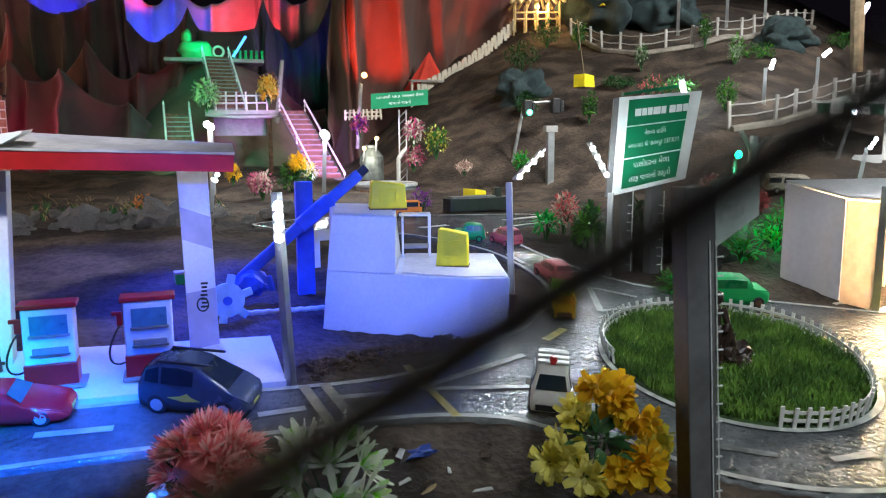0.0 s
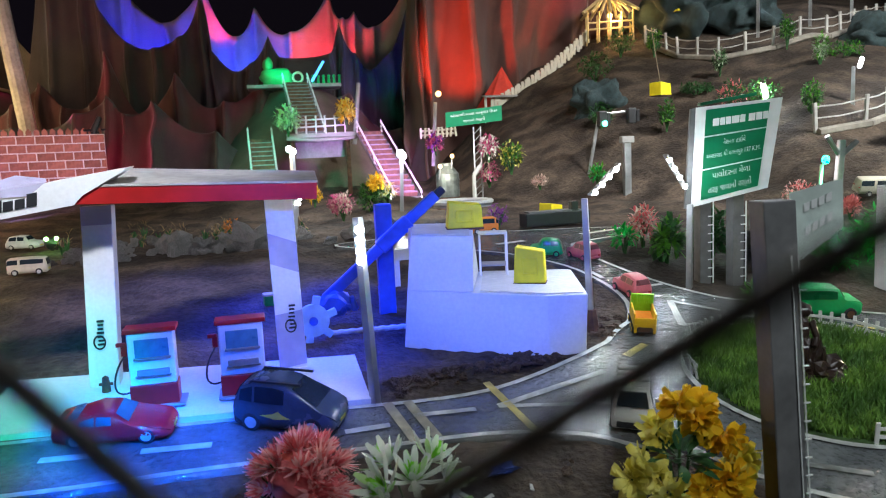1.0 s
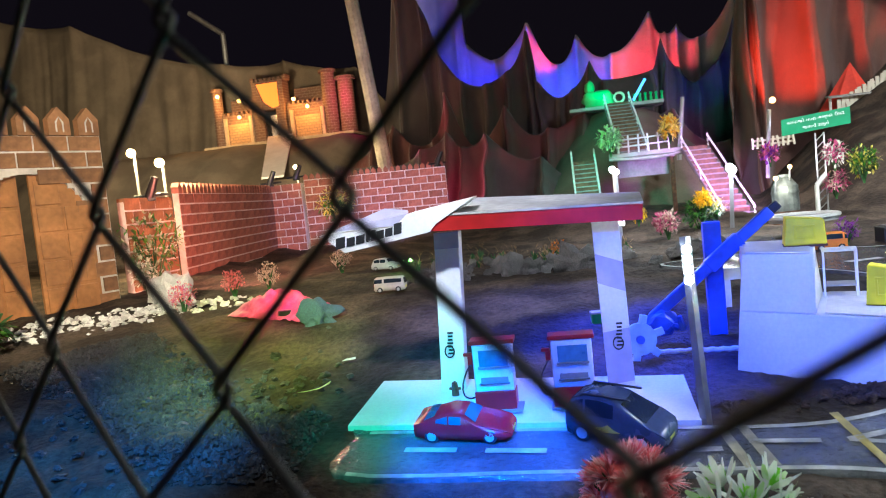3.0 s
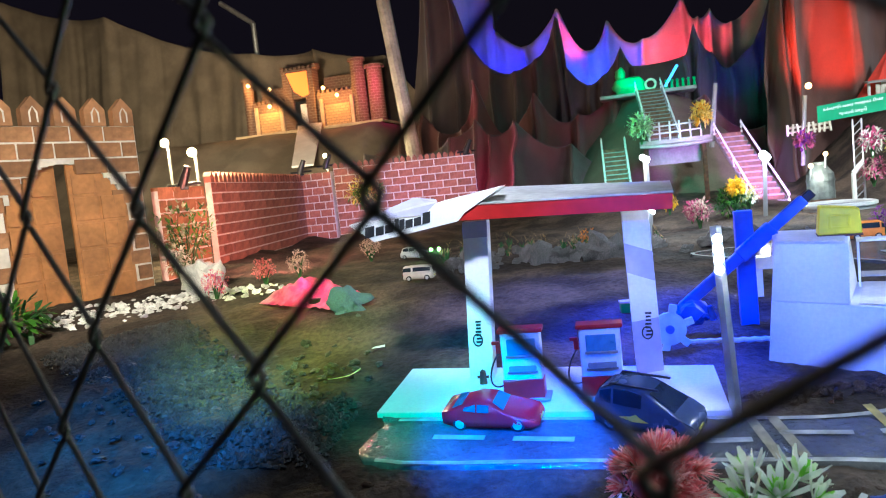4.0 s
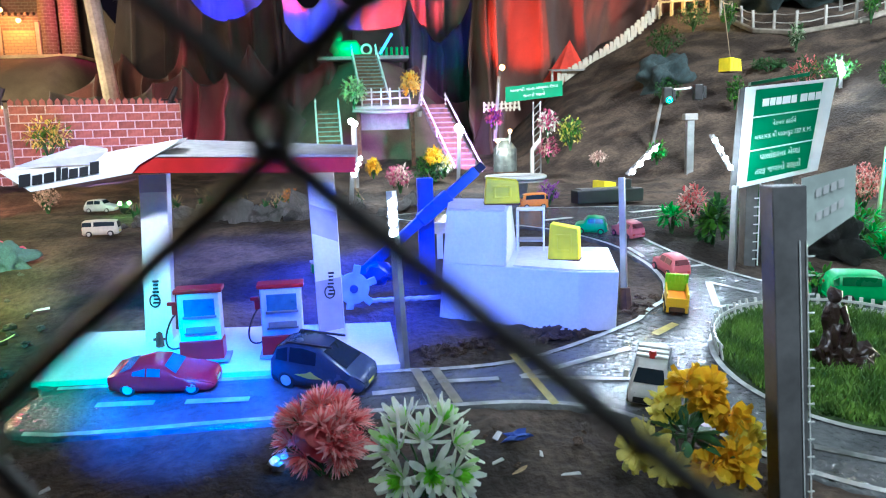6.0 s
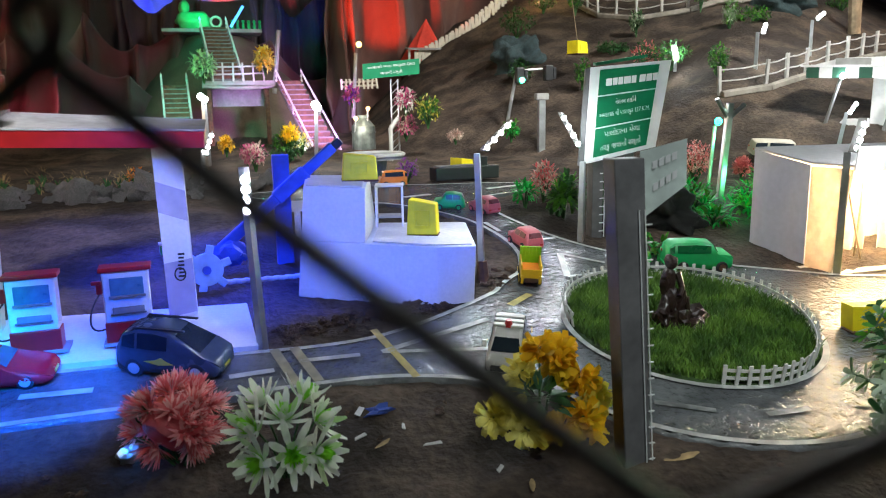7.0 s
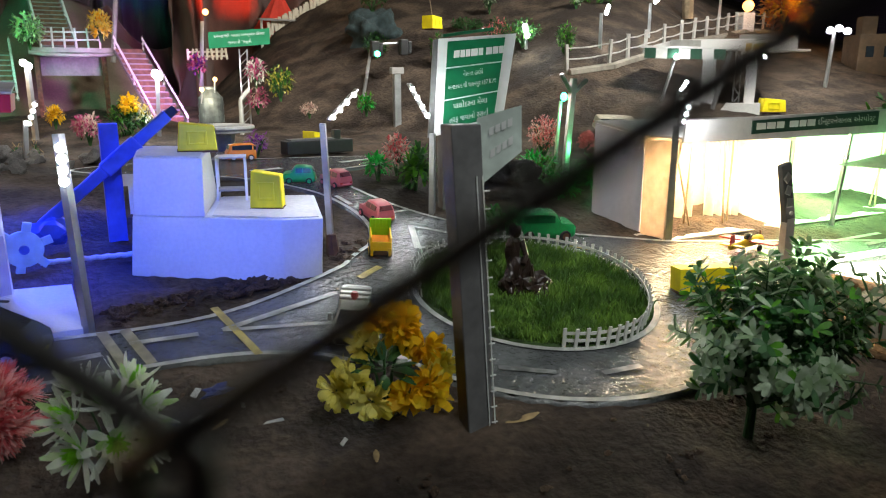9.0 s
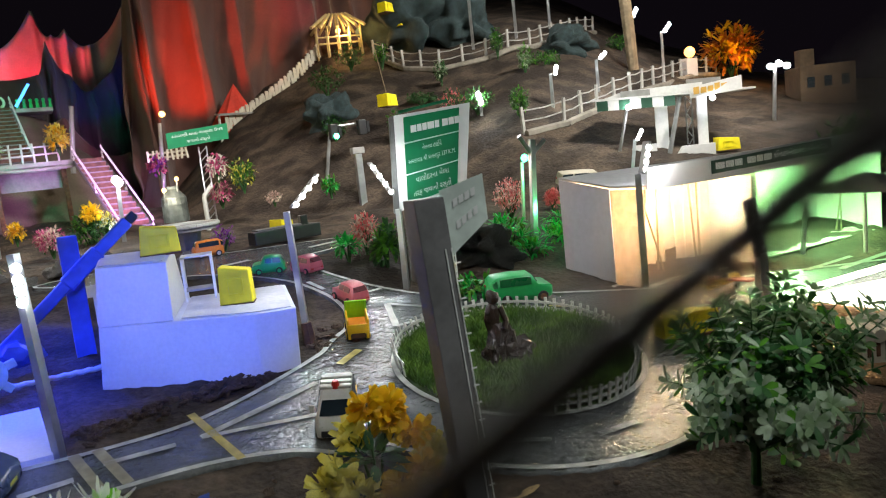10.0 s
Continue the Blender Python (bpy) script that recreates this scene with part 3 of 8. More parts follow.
def pump(x, y, rz):
    t = thing("fuel_pump", "white and red toy fuel pump with a blue screen", "fuel pump", x, y, ground(x, y) + 0.009, rz, "fuel pumps")
    part("body", box(B(), (0, 0, 0.066), (0.058, 0.030, 0.070), 0.002), M_WHITE, t)
    part("base", box(B(), (0, -0.0005, 0.0155), (0.060, 0.032, 0.031), 0.001), M_REDBAND, t, "red lower panel")
    part("plinth", box(B(), (0.002, 0, 0.002), (0.072, 0.044, 0.004), 0.0008), M_GREY, t)
    part("cap", box(B(), (0, 0, 0.1035), (0.066, 0.034, 0.006), 0.0012), M_REDBAND, t, "red top edge")
    sc = part("screen", box(B(), (0.001, -0.0155, 0.080), (0.042, 0.002, 0.024), 0.0006), M_SCREEN, t)
    part("screen_lip", box(B(), (0.001, -0.017, 0.0665), (0.046, 0.004, 0.003), 0.0006), M_GREY, sc)
    part("tray", box(B(), (0.001, -0.0165, 0.048), (0.040, 0.004, 0.008), 0.001), M_GREY, t)
    part("tray_lip", box(B(), (0.001, -0.019, 0.0435), (0.044, 0.004, 0.002), 0.0004), M_DARKGREY, t)
    bm = box(B(), (-0.034, -0.004, 0.078), (0.007, 0.010, 0.016), 0.001)
    box(bm, (-0.037, -0.008, 0.086), (0.012, 0.006, 0.005), 0.001)
    part("nozzle", bm, M_REDBAND, t, "red nozzle")
    bm = B()
    pts = [Vector((-0.034, -0.006, 0.070))]
    for k in range(1, 13):
        a = k / 12
        pts.append(Vector((-0.034 - 0.017 * math.sin(a * math.pi * 0.95), -0.012, 0.070 - 0.052 * math.sin(a * math.pi * 0.62) ** 1.2)) + Vector((0.014 * a * a, 0, 0.004 * a)))
    sweep(bm, pts, 0.0013)
    part("hose", bm, M_BLACK, t, "black rubber hose")
    return t


pump(-0.088, 1.082, 3)
pump(0.026, 1.086, 3)

# a small red-brown figure-like hydrant at the pillar's foot
t = thing("hydrant", "small dull red toy hydrant at the pillar foot", "hydrant", -0.163, 1.135, ground(0, 1.135) + 0.008)
bm = tube(B(), (0, 0, 0), (0, 0, 0.016), 0.006, 0.005, 10)
ball(bm, (0, 0, 0.018), 0.0055, 1)
tube(bm, (-0.009, 0, 0.011), (0.009, 0, 0.011), 0.0022, n=6)
part("body", bm, M_BROWN, t)


# ---- vehicles ----
def car(name, label, x, y, rz, L, W, st, body, glass=M_GLASS, wr=0.011, tilt=True, group="", trim=None, rim=M_RIM, wx=(0.29, -0.31), z=None, lights=True):
    """A toy car from stations (along, bottom, shoulder, roof, half width); the front is +x."""
    t = thing(name, label, "toy car", x, y, (ground(x, y) + 0.0035) if z is None else z, rz, group)
    if tilt:
        sl = math.degrees(math.atan((ground(x, y + 0.03) - ground(x, y - 0.03)) / 0.06))
        t.matrix_basis = Matrix.Translation(t.location) @ Matrix.Rotation(radians(sl), 4, "X") @ Matrix.Rotation(radians(rz), 4, "Z")
    bm, rows = B(), []
    for a, zb, zs, zr, w in st:
        k = 0.74 if zr - zs > 0.004 else 0.93
        zr = max(zr, zs + 0.0006)
        ring = [(-w * 0.94, zb), (-w, zb + (zs - zb) * 0.45), (-w * 0.96, zs), (-w * k, zr - 0.0012), (-w * k * 0.8, zr)]
        ring = ring + [(-p, q) for p, q in ring[::-1]]
        rows.append([bm.verts.new((a * L, p, q)) for p, q in ring])
    n = len(rows[0])
    for r, s in zip(rows, rows[1:]):
        for j in range(n):
            bm.faces.new((r[j], r[(j + 1) % n], s[(j + 1) % n], s[j]))
    bm.faces.new(rows[0])
    bm.faces.new(rows[-1][::-1])
    bmesh.ops.recalc_face_normals(bm, faces=bm.faces[:])
    sharp = [e for e in bm.edges if e.calc_face_angle(0) > 0.5]
    bmesh.ops.bevel(bm, geom=sharp, offset=0.0011, segments=2, affect="EDGES")
    shell = part("body", bm, body, t, smooth=True)
    cab = [s for s in st if s[3] - s[2] > 0.004]
    off = 0.0007
    for sy in (-1, 1):
        mid = len(cab) // 2
        for some in (cab[: mid + 1], cab[mid:]):
            if len(some) < 2:
                continue
            lo = [(s[0] * L, sy * (s[4] * 0.95 + off), s[2] + 0.0014) for s in some]
            hi = [(s[0] * L, sy * (s[4] * 0.76 + off), s[3] - 0.0022) for s in some]
            c = sum((Vector(p) for p in lo + hi), Vector()) / len(lo + hi)
            part("side_window", slab(B(), [c + (Vector(p) - c) * 0.88 for p in lo + hi[::-1]], 0.0007, (0, sy, 0.25)), glass, t)
    for inner, outer, nm in ((cab[0], [s for s in st if s[0] > cab[0][0]], "windscreen"), (cab[-1], [s for s in st if s[0] < cab[-1][0]], "rear_window")):
        if not outer:
            continue
        o = min(outer, key=lambda s: abs(s[0] - inner[0])) if nm == "windscreen" else max(outer, key=lambda s: s[0])
        up = Vector((inner[0] * L, 0, inner[3]))
        dn = Vector((o[0] * L, 0, max(o[2], o[3])))
        v = dn - up
        nrm = Vector((-v.z, 0, v.x)) if nm == "windscreen" else Vector((v.z, 0, -v.x))
        nrm = nrm if nrm.z > 0 else -nrm
        nrm.normalize()
        a, b = up + v * 0.12 + nrm * 0.0009, up + v * 0.86 + nrm * 0.0009
        wa, wb = inner[4] * 0.62, o[4] * 0.78
        part(nm, slab(B(), [a + Vector((0, -wa, 0)), a + Vector((0, wa, 0)), b + Vector((0, wb, 0)), b + Vector((0, -wb, 0))], 0.0006, nrm), glass, t)
    for ax in wx:
        for sy in (-1, 1):
            bm = tube(B(), (ax * L, sy * (W / 2 - 0.005), wr), (ax * L, sy * (W / 2 + 0.0012), wr), wr, n=18)
            bmesh.ops.bevel(bm, geom=[e for e in bm.edges if len(e.link_faces[0].verts) > 8 or len(e.link_faces[1].verts) > 8], offset=0.0012, segments=1, affect="EDGES")
            tyre = part("wheel", bm, M_TYRE, t)
            bm = tube(B(), (ax * L, sy * (W / 2 + 0.0006), wr), (ax * L, sy * (W / 2 + 0.0016), wr), wr * 0.62, n=14)
            for k in range(5):
                a = k * 2 * math.pi / 5
                box(bm, (ax * L + math.cos(a) * wr * 0.36, sy * (W / 2 + 0.0017), wr + math.sin(a) * wr * 0.36), (wr * 0.46, 0.0008, wr * 0.14), rot=Matrix.Rotation(-a, 3, "Y"))
            part("rim", bm, rim, tyre)
    if lights:
        fr, re = st[0], st[-1]
        for sy in (-1, 1):
            part("headlight", ball(B(), (fr[0] * L - 0.003, sy * fr[4] * 0.72, fr[2] - 0.002), 0.0035, 1, (1, 1.3, 0.7)), M_PALEGLASS, t)
            part("tail_light", box(B(), (re[0] * L - 0.0002, sy * re[4] * 0.72, re[2] - 0.003), (0.0016, 0.006, 0.004), 0.0004), M_REDTOY, t)
        part("bumper", box(B(), (re[0] * L - 0.0002, 0, re[1] + 0.003), (0.003, re[4] * 1.6, 0.004), 0.001), trim or body, t)
        part("number_plate", box(B(), (fr[0] * L + 0.0003, 0, fr[1] + 0.006), (0.0012, 0.016, 0.004), 0.0003), M_LEMONPLATE, t)
    return t


M_LEMONPLATE = mat("yellow_plate", (0.7, 0.62, 0.08), 0.4, var=0.1, bump=0.0)
SPORT = [(0.50, 0.006, 0.012, 0.012, 0.022), (0.44, 0.005, 0.018, 0.018, 0.029), (0.30, 0.005, 0.023, 0.023, 0.031), (0.17, 0.005, 0.026, 0.027, 0.031), (0.02, 0.005, 0.026, 0.040, 0.031), (-0.12, 0.005, 0.027, 0.0415, 0.031), (-0.26, 0.005, 0.029, 0.036, 0.031), (-0.40, 0.006, 0.029, 0.030, 0.030), (-0.50, 0.008, 0.026, 0.026, 0.027)]
SUV = [(0.50, 0.008, 0.020, 0.020, 0.023), (0.46, 0.006, 0.027, 0.027, 0.029), (0.37, 0.006, 0.033, 0.034, 0.031), (0.04, 0.006, 0.037, 0.059, 0.032), (-0.12, 0.006, 0.037, 0.0635, 0.032), (-0.28, 0.006, 0.038, 0.0625, 0.032), (-0.42, 0.006, 0.039, 0.056, 0.031), (-0.48, 0.007, 0.037, 0.039, 0.029), (-0.50, 0.009, 0.028, 0.028, 0.026)]
HATCH = [(0.50, 0.005, 0.016, 0.016, 0.017), (0.42, 0.004, 0.021, 0.021, 0.020), (0.22, 0.004, 0.023, 0.024, 0.021), (0.10, 0.004, 0.023, 0.037, 0.021), (-0.12, 0.004, 0.023, 0.0385, 0.021), (-0.38, 0.004, 0.023, 0.036, 0.020), (-0.46, 0.005, 0.022, 0.024, 0.019), (-0.50, 0.006, 0.016, 0.016, 0.018)]
car("sports_car", "glossy red toy sports car beside the forecourt", -0.125, 1.022, -4, 0.138, 0.058, SPORT, M_CARRED, M_PALEGLASS, 0.0105)
suv = car("family_car", "slate blue toy car with roof rails", 0.088, 1.004, -24, 0.136, 0.062, SUV, M_CARBLUE, M_GLASS, 0.0125)
for sy in (-1, 1):
    part("roof_rail", tube(box(B(), (-0.01, sy * 0.020, 0.0635), (0.068, 0.004, 0.0025), 0.001), (-0.046, sy * 0.020, 0.059), (-0.040, sy * 0.020, 0.064), 0.0018, n=6), M_BLACK, suv, "black roof rail")
    part("side_decal", slab(B(), [(-0.028, sy * 0.0325, 0.024), (-0.008, sy * 0.0325, 0.020), (0.012, sy * 0.0325, 0.022), (0.002, sy * 0.0325, 0.026), (-0.004, sy * 0.0325, 0.031), (-0.012, sy * 0.0325, 0.027)], 0.0005, (0, sy, 0)), M_LEMONPLATE, suv, "yellow splash decal")
car("small_car", "dull pink toy hatchback driving on the road", 0.722, 1.345, 97, 0.080, 0.044, HATCH, M_PINKTOY, M_PINKDARK, 0.0075, group="pink toy cars", rim=M_PINKTOY)
car("small_car", "dull pink toy hatchback on the far bend", 0.722, 1.578, 108, 0.074, 0.042, HATCH, M_PINKTOY, M_PINKDARK, 0.007, group="pink toy cars", rim=M_PINKTOY)
car("small_car", "bright green toy car with a rounded roof", 0.655, 1.63, 160, 0.072, 0.044, HATCH, M_GREENTOY, M_GREENDARK, 0.007, rim=M_GREENTOY)
car("small_car", "orange toy van parked on the back road", 0.604, 1.98, 178, 0.075, 0.042, [(0.50, 0.005, 0.020, 0.020, 0.018), (0.44, 0.004, 0.026, 0.027, 0.020), (0.36, 0.004, 0.026, 0.041, 0.021), (0.0, 0.004, 0.026, 0.043, 0.021), (-0.40, 0.004, 0.026, 0.043, 0.021), (-0.49, 0.005, 0.025, 0.038, 0.020)], M_ORANGETOY, M_GLASS, 0.008)
JEEP = [(0.50, 0.008, 0.024, 0.024, 0.020), (0.46, 0.007, 0.031, 0.031, 0.023), (0.24, 0.006, 0.034, 0.035, 0.024), (0.16, 0.006, 0.034, 0.052, 0.024), (-0.10, 0.006, 0.034, 0.054, 0.024), (-0.42, 0.006, 0.034, 0.053, 0.024), (-0.50, 0.008, 0.033, 0.046, 0.023)]
car("off_road_car", "bright green toy off-road car on the road", 0.985, 1.166, -12, 0.122, 0.052, JEEP, M_GREENTOY, M_GREENDARK, 0.0105, rim=M_BROWN, wx=(0.32, -0.28))
BUS = [(0.50, 0.006, 0.022, 0.024, 0.020), (0.45, 0.005, 0.030, 0.050, 0.022), (0.15, 0.005, 0.030, 0.052, 0.022), (-0.2, 0.005, 0.030, 0.052, 0.022), (-0.48, 0.005, 0.030, 0.051, 0.022), (-0.50, 0.006, 0.028, 0.046, 0.021)]
car("minibus", "cream toy minibus parked below the hill", 1.90, 2.06, -8, 0.150, 0.060, BUS, M_CREAMTOY, M_GLASS, 0.009)
for k, (x, y, m, lab) in enumerate(((-0.625, 2.29, M_WHITETOY, "white toy pickup among the rocks"), (-0.472, 1.835, M_CREAMTOY, "cream toy van among the rocks"))):
    car("small_car", lab, x, y, -10 + 14 * k, 0.080 if k else 0.090, 0.040, [(a, b * 0.8, c * 0.75, d * 0.72, e * 0.85) for a, b, c, d, e in BUS] if k else HATCH, m, M_GLASS, 0.007)


def ambulance():
    t = car("ambulance", "white toy ambulance van with a red beacon", 0.512, 0.915, -116, 0.084, 0.050, [(0.50, 0.008, 0.024, 0.026, 0.023), (0.44, 0.006, 0.030, 0.031, 0.025), (0.30, 0.006, 0.031, 0.054, 0.025), (0.05, 0.006, 0.031, 0.058, 0.025), (-0.44, 0.006, 0.031, 0.058, 0.025), (-0.50, 0.007, 0.030, 0.052, 0.024)], M_WHITETOY, M_GLASS, 0.010)
    part("beacon", tube(B(), (0.006, 0, 0.058), (0.006, 0, 0.067), 0.006, 0.004, 12), M_REDTOY, t, "red beacon")
    for k in range(3):
        part("roof_step", box(B(), (-0.022 + 0.014 * k, 0, 0.0592), (0.009, 0.040, 0.004), 0.0014), M_WHITETOY, t)
    for sy in (-1, 1):
        part("mirror", box(B(), (0.026, sy * 0.029, 0.040), (0.004, 0.006, 0.010), 0.001), M_WHITETOY, t)
    part("grille", box(B(), (0.0438, 0, 0.014), (0.0016, 0.036, 0.008), 0.0005), M_BLACK, t)


def truck():
    x, y = 0.662, 1.185
    t = thing("tipper_truck", "yellow toy tipper truck with a lime green bed", "toy truck", x, y, ground(x, y) + 0.0035, 68)
    t.matrix_basis = Matrix.Translation(t.location) @ Matrix.Rotation(math.atan(0.1655), 4, "X") @ Matrix.Rotation(radians(70), 4, "Z") @ Matrix.Diagonal((0.90, 0.90, 0.92, 1))
    part("chassis", box(B(), (0, 0, 0.010), (0.082, 0.032, 0.006), 0.001), M_BLACK, t)
    part("cab", box(B(), (0.030, 0, 0.031), (0.024, 0.038, 0.036), 0.003), M_YELLOWTOY, t)
    for c, size in (((-0.014, 0, 0.0175), (0.060, 0.036, 0.003)), ((-0.014, 0.0185, 0.030), (0.060, 0.003, 0.025)), ((-0.014, -0.0185, 0.030), (0.060, 0.003, 0.025))):
        part("bed_board", box(B(), c, size, 0.0008), M_YELLOWTOY, t)
    part("headboard", box(B(), (0.0165, 0, 0.043), (0.0035, 0.041, 0.034), 0.0008, Matrix.Rotation(radians(-8), 3, "Y")), M_LIMETOY, t, "lime green ribbed headboard")
    for k in range(6):
        part("rib", box(B(), (0.0130, -0.0165 + 0.0066 * k, 0.050), (0.0022, 0.0024, 0.018), 0.0005), M_LIMETOY, t)
    part("load", box(B(), (-0.014, 0, 0.0235), (0.056, 0.033, 0.008), 0.002), M_ORANGETOY, t, "orange bed lining")
    part("tail_gate", box(B(), (-0.0452, 0, 0.0265), (0.003, 0.038, 0.017), 0.001), M_YELLOWTOY, t)
    part("tail_grille", box(B(), (-0.0475, 0, 0.0145), (0.002, 0.024, 0.008), 0.0005), M_BROWN, t)
    for sy in (-1, 1):
        part("tail_bracket", box(B(), (-0.0470, sy * 0.0165, 0.0160), (0.003, 0.005, 0.016), 0.0006), M_YELLOWTOY, t)
    for ax in (0.028, -0.010, -0.030):
        for sy in (-1, 1):
            w = part("wheel", tube(B(), (ax, sy * 0.014, 0.008), (ax, sy * 0.021, 0.008), 0.008, n=14), M_TYRE, t)
            part("rim", tube(B(), (ax, sy * 0.0212, 0.008), (ax, sy * 0.0220, 0.008), 0.0045, n=10), M_YELLOWTOY, w)


def toy_plane():
    x, y = 1.338, 0.990
    t = thing("toy_aeroplane", "yellow and red toy propeller aeroplane", "toy aeroplane", x, y, ground(x, y) + 0.004, 12)
    bm = tube(B(), (-0.055, 0, 0.016), (0.050, 0, 0.017), 0.006, 0.010, 12)
    part("fuselage", bm, M_YELLOWTOY, t, smooth=False)
    part("wing", box(B(), (0.012, 0, 0.020), (0.028, 0.110, 0.003), 0.001), M_REDTOY, t, "red wing")
    part("tail_plane", box(B(), (-0.050, 0, 0.018), (0.014, 0.044, 0.0025), 0.0008), M_YELLOWTOY, t)
    part("fin", box(B(), (-0.050, 0, 0.028), (0.014, 0.0025, 0.020), 0.0008), M_REDTOY, t)
    part("cockpit", ball(B(), (0.005, 0, 0.027), 0.009, 2, (1.3, 0.8, 0.8)), M_GLASS, t)
    part("propeller", box(B(), (0.052, 0, 0.017), (0.002, 0.004, 0.034), 0.0006), M_BROWN, t)
    for sy in (-1, 1):
        part("wheel", tube(B(), (0.022, sy * 0.014, 0.006), (0.022, sy * 0.019, 0.006), 0.006, n=12), M_TYRE, t)


ambulance()
truck()
toy_plane()
t = thing("barrier_box", "yellow card wedge barrier on the road", "barrier", 1.112, 0.878, ground(1.112, 0.878) + 0.004, -13)
part("wedge", slab(B(), [(-0.052, -0.016, 0), (0.052, -0.016, 0), (0.052, -0.012, 0.038), (-0.052, -0.012, 0.040)], 0.030, (0, 1, 0)), M_YELLOW, t)
part("foot_strip", box(B(), (0, 0.0, 0.0015), (0.112, 0.044, 0.003), 0.0008), M_BROWN, t)

# small bright scraps by the bush: a lime leaf card and an orange toy block
t = thing("toy_block", "orange toy block lying by the bush", "toy block", 1.108, 0.800, ground(1.108, 0.8) + 0.004, 20)
part("body", box(B(), (0, 0, 0.012), (0.040, 0.028, 0.024), 0.003), M_ORANGETOY, t)
t = thing("toy_car_shell", "lime green toy car shell lying by the bush", "toy car", 1.045, 0.775, ground(1.045, 0.775) + 0.004, 10)
bm = ball(B(), (0, 0, 0.002), 0.034, 3, (1.2, 0.7, 0.45), 0.15)
bmesh.ops.delete(bm, geom=[v for v in bm.verts if v.co.z < 0], context="VERTS")
part("body", bm, M_LIMETOY, t, smooth=True)


# ---- street lamps ----
def lamp_bar(name, label, base, top, w, leds, lamp_watts=0.0, head=0.0, color=WHITE, group="street lamps", led=None, led_r=0.006, flat=True):
    """A tube from base to top; leds: places of its light chips."""
    base, top = Vector(base), Vector(top)
    t = thing(name, label, "street lamp", *base, group=group)
    q = (top - base)
    bm = tube(B(), (0, 0, -0.008), q, w * 0.6, w * 0.55, 4 if flat else 8)
    part("pole", bm, M_STEEL, t)
    if head:
        c = (Vector(leds[0]) + Vector(leds[-1])) / 2 - base
        ax = (Vector(leds[-1]) - Vector(leds[0]))
        rot = ax.to_track_quat("Z", "Y").to_matrix()
        part("head", box(B(), c + Vector((0, 0.006, 0.002)), (w * 1.3, 0.004, ax.length + 0.02), 0.001, rot), M_GREY, t)
    for p in leds:
        part("led", ball(B(), Vector(p) - base, led_r, 2, (1, 0.7, 1)), led or M_LED, t, "glowing white light chip")
    if lamp_watts:
        m = sum((Vector(p) for p in leds), Vector()) / len(leds)
        lamp_point("street_light", m + Vector((0, -0.03, 0.0)), color, lamp_watts, 0.02)
    return t


lamp_bar("street_lamp", "square metal street lamp with a lit LED bar", (0.199, 1.040, 0.165), (0.189, 1.040, 0.424), 0.013, [(0.1895, 1.030, 0.408 - 0.0135 * k) for k in range(4)], 0.2, led_r=0.0060)
lamp_bar("street_lamp", "bent metal street lamp with slanting lit LED head", (0.586, 1.214, 0.190), (0.577, 1.212, 0.418), 0.012, [(0.592 + 0.0125 * k, 1.202, 0.428 + 0.012 * k) for k in range(4)], 1.0, 0.02, led_r=0.0045)
lamp_bar("street_lamp", "metal street lamp by the airport building", (1.232, 1.085, 0.176), (1.232, 1.085, 0.404), 0.015, [(1.234 + 0.004 * k, 1.066, 0.412 + 0.0135 * k) for k in range(4)], 0.6, 0.02, led_r=0.0054)
lamp_bar("street_lamp", "thin white street lamp beside the green sign", (0.848, 1.355, 0.218), (0.850, 1.355, 0.384), 0.013, [(0.834 - 0.0105 * k, 1.345, 0.420 + 0.017 * k) for k in range(4)], 0.25, 0.02, led_r=0.0050)
lamp_bar("street_lamp", "metal street lamp in the middle ground", (0.107, 2.256, 0.280), (0.116, 2.250, 0.385), 0.014, [(0.124 + 0.006 * k, 2.235, 0.378 + 0.016 * k) for k in range(4)], 0.2, 0.02, led_r=0.0060)
lamp_bar("street_lamp", "tall metal street lamp before the bridge", (0.118, 2.96, 0.29), (0.118, 2.96, 0.535), 0.018, [(0.108, 2.945, 0.545), (0.122, 2.945, 0.535)], 1.6, led_r=0.012)
lamp_bar("street_lamp", "tall metal street lamp by the pink stairs", (0.490, 2.70, 0.29), (0.498, 2.69, 0.500), 0.016, [(0.493, 2.676, 0.508), (0.500, 2.676, 0.500)], 2.0, led_r=0.014)
lamp_bar("street_lamp", "white street lamp on the hillside", (2.28, 2.62, ground(2.28, 2.62)), (2.28, 2.62, 0.765), 0.016, [(2.290 + 0.005 * k, 2.60, 0.765 + 0.013 * k) for k in range(3)], 1.2, led_r=0.009)
lamp_bar("street_lamp", "white street lamp on the hillside path", (2.62, 2.70, ground(2.62, 2.7)), (2.62, 2.70, 0.825), 0.016, [(2.630 + 0.014 * k, 2.68, 0.832 + 0.010 * k) for k in range(3)], 1.2, led_r=0.009)
lamp_bar("street_lamp", "small street lamp hidden in the hillside bushes", (2.05, 2.84, ground(2.05, 2.84)), (2.05, 2.84, 0.69), 0.014, [(2.028 + 0.006 * k, 2.82, 0.715 - 0.018 * k) for k in range(3)], 0.9, led_r=0.012)
t = lamp_bar("street_lamp", "black street lamp with unlit chips in foil", (1.335, 0.900, 0.140), (1.322, 0.892, 0.250), 0.021, [(1.308, 0.876, 0.262)], 0.0, led=M_RIM, led_r=0.004)
part("head", box(B(), (-0.025, -0.008, 0.156), (0.024, 0.012, 0.105), 0.002, Matrix.Rotation(radians(-14), 3, "Y")), M_DARKGREY, t)
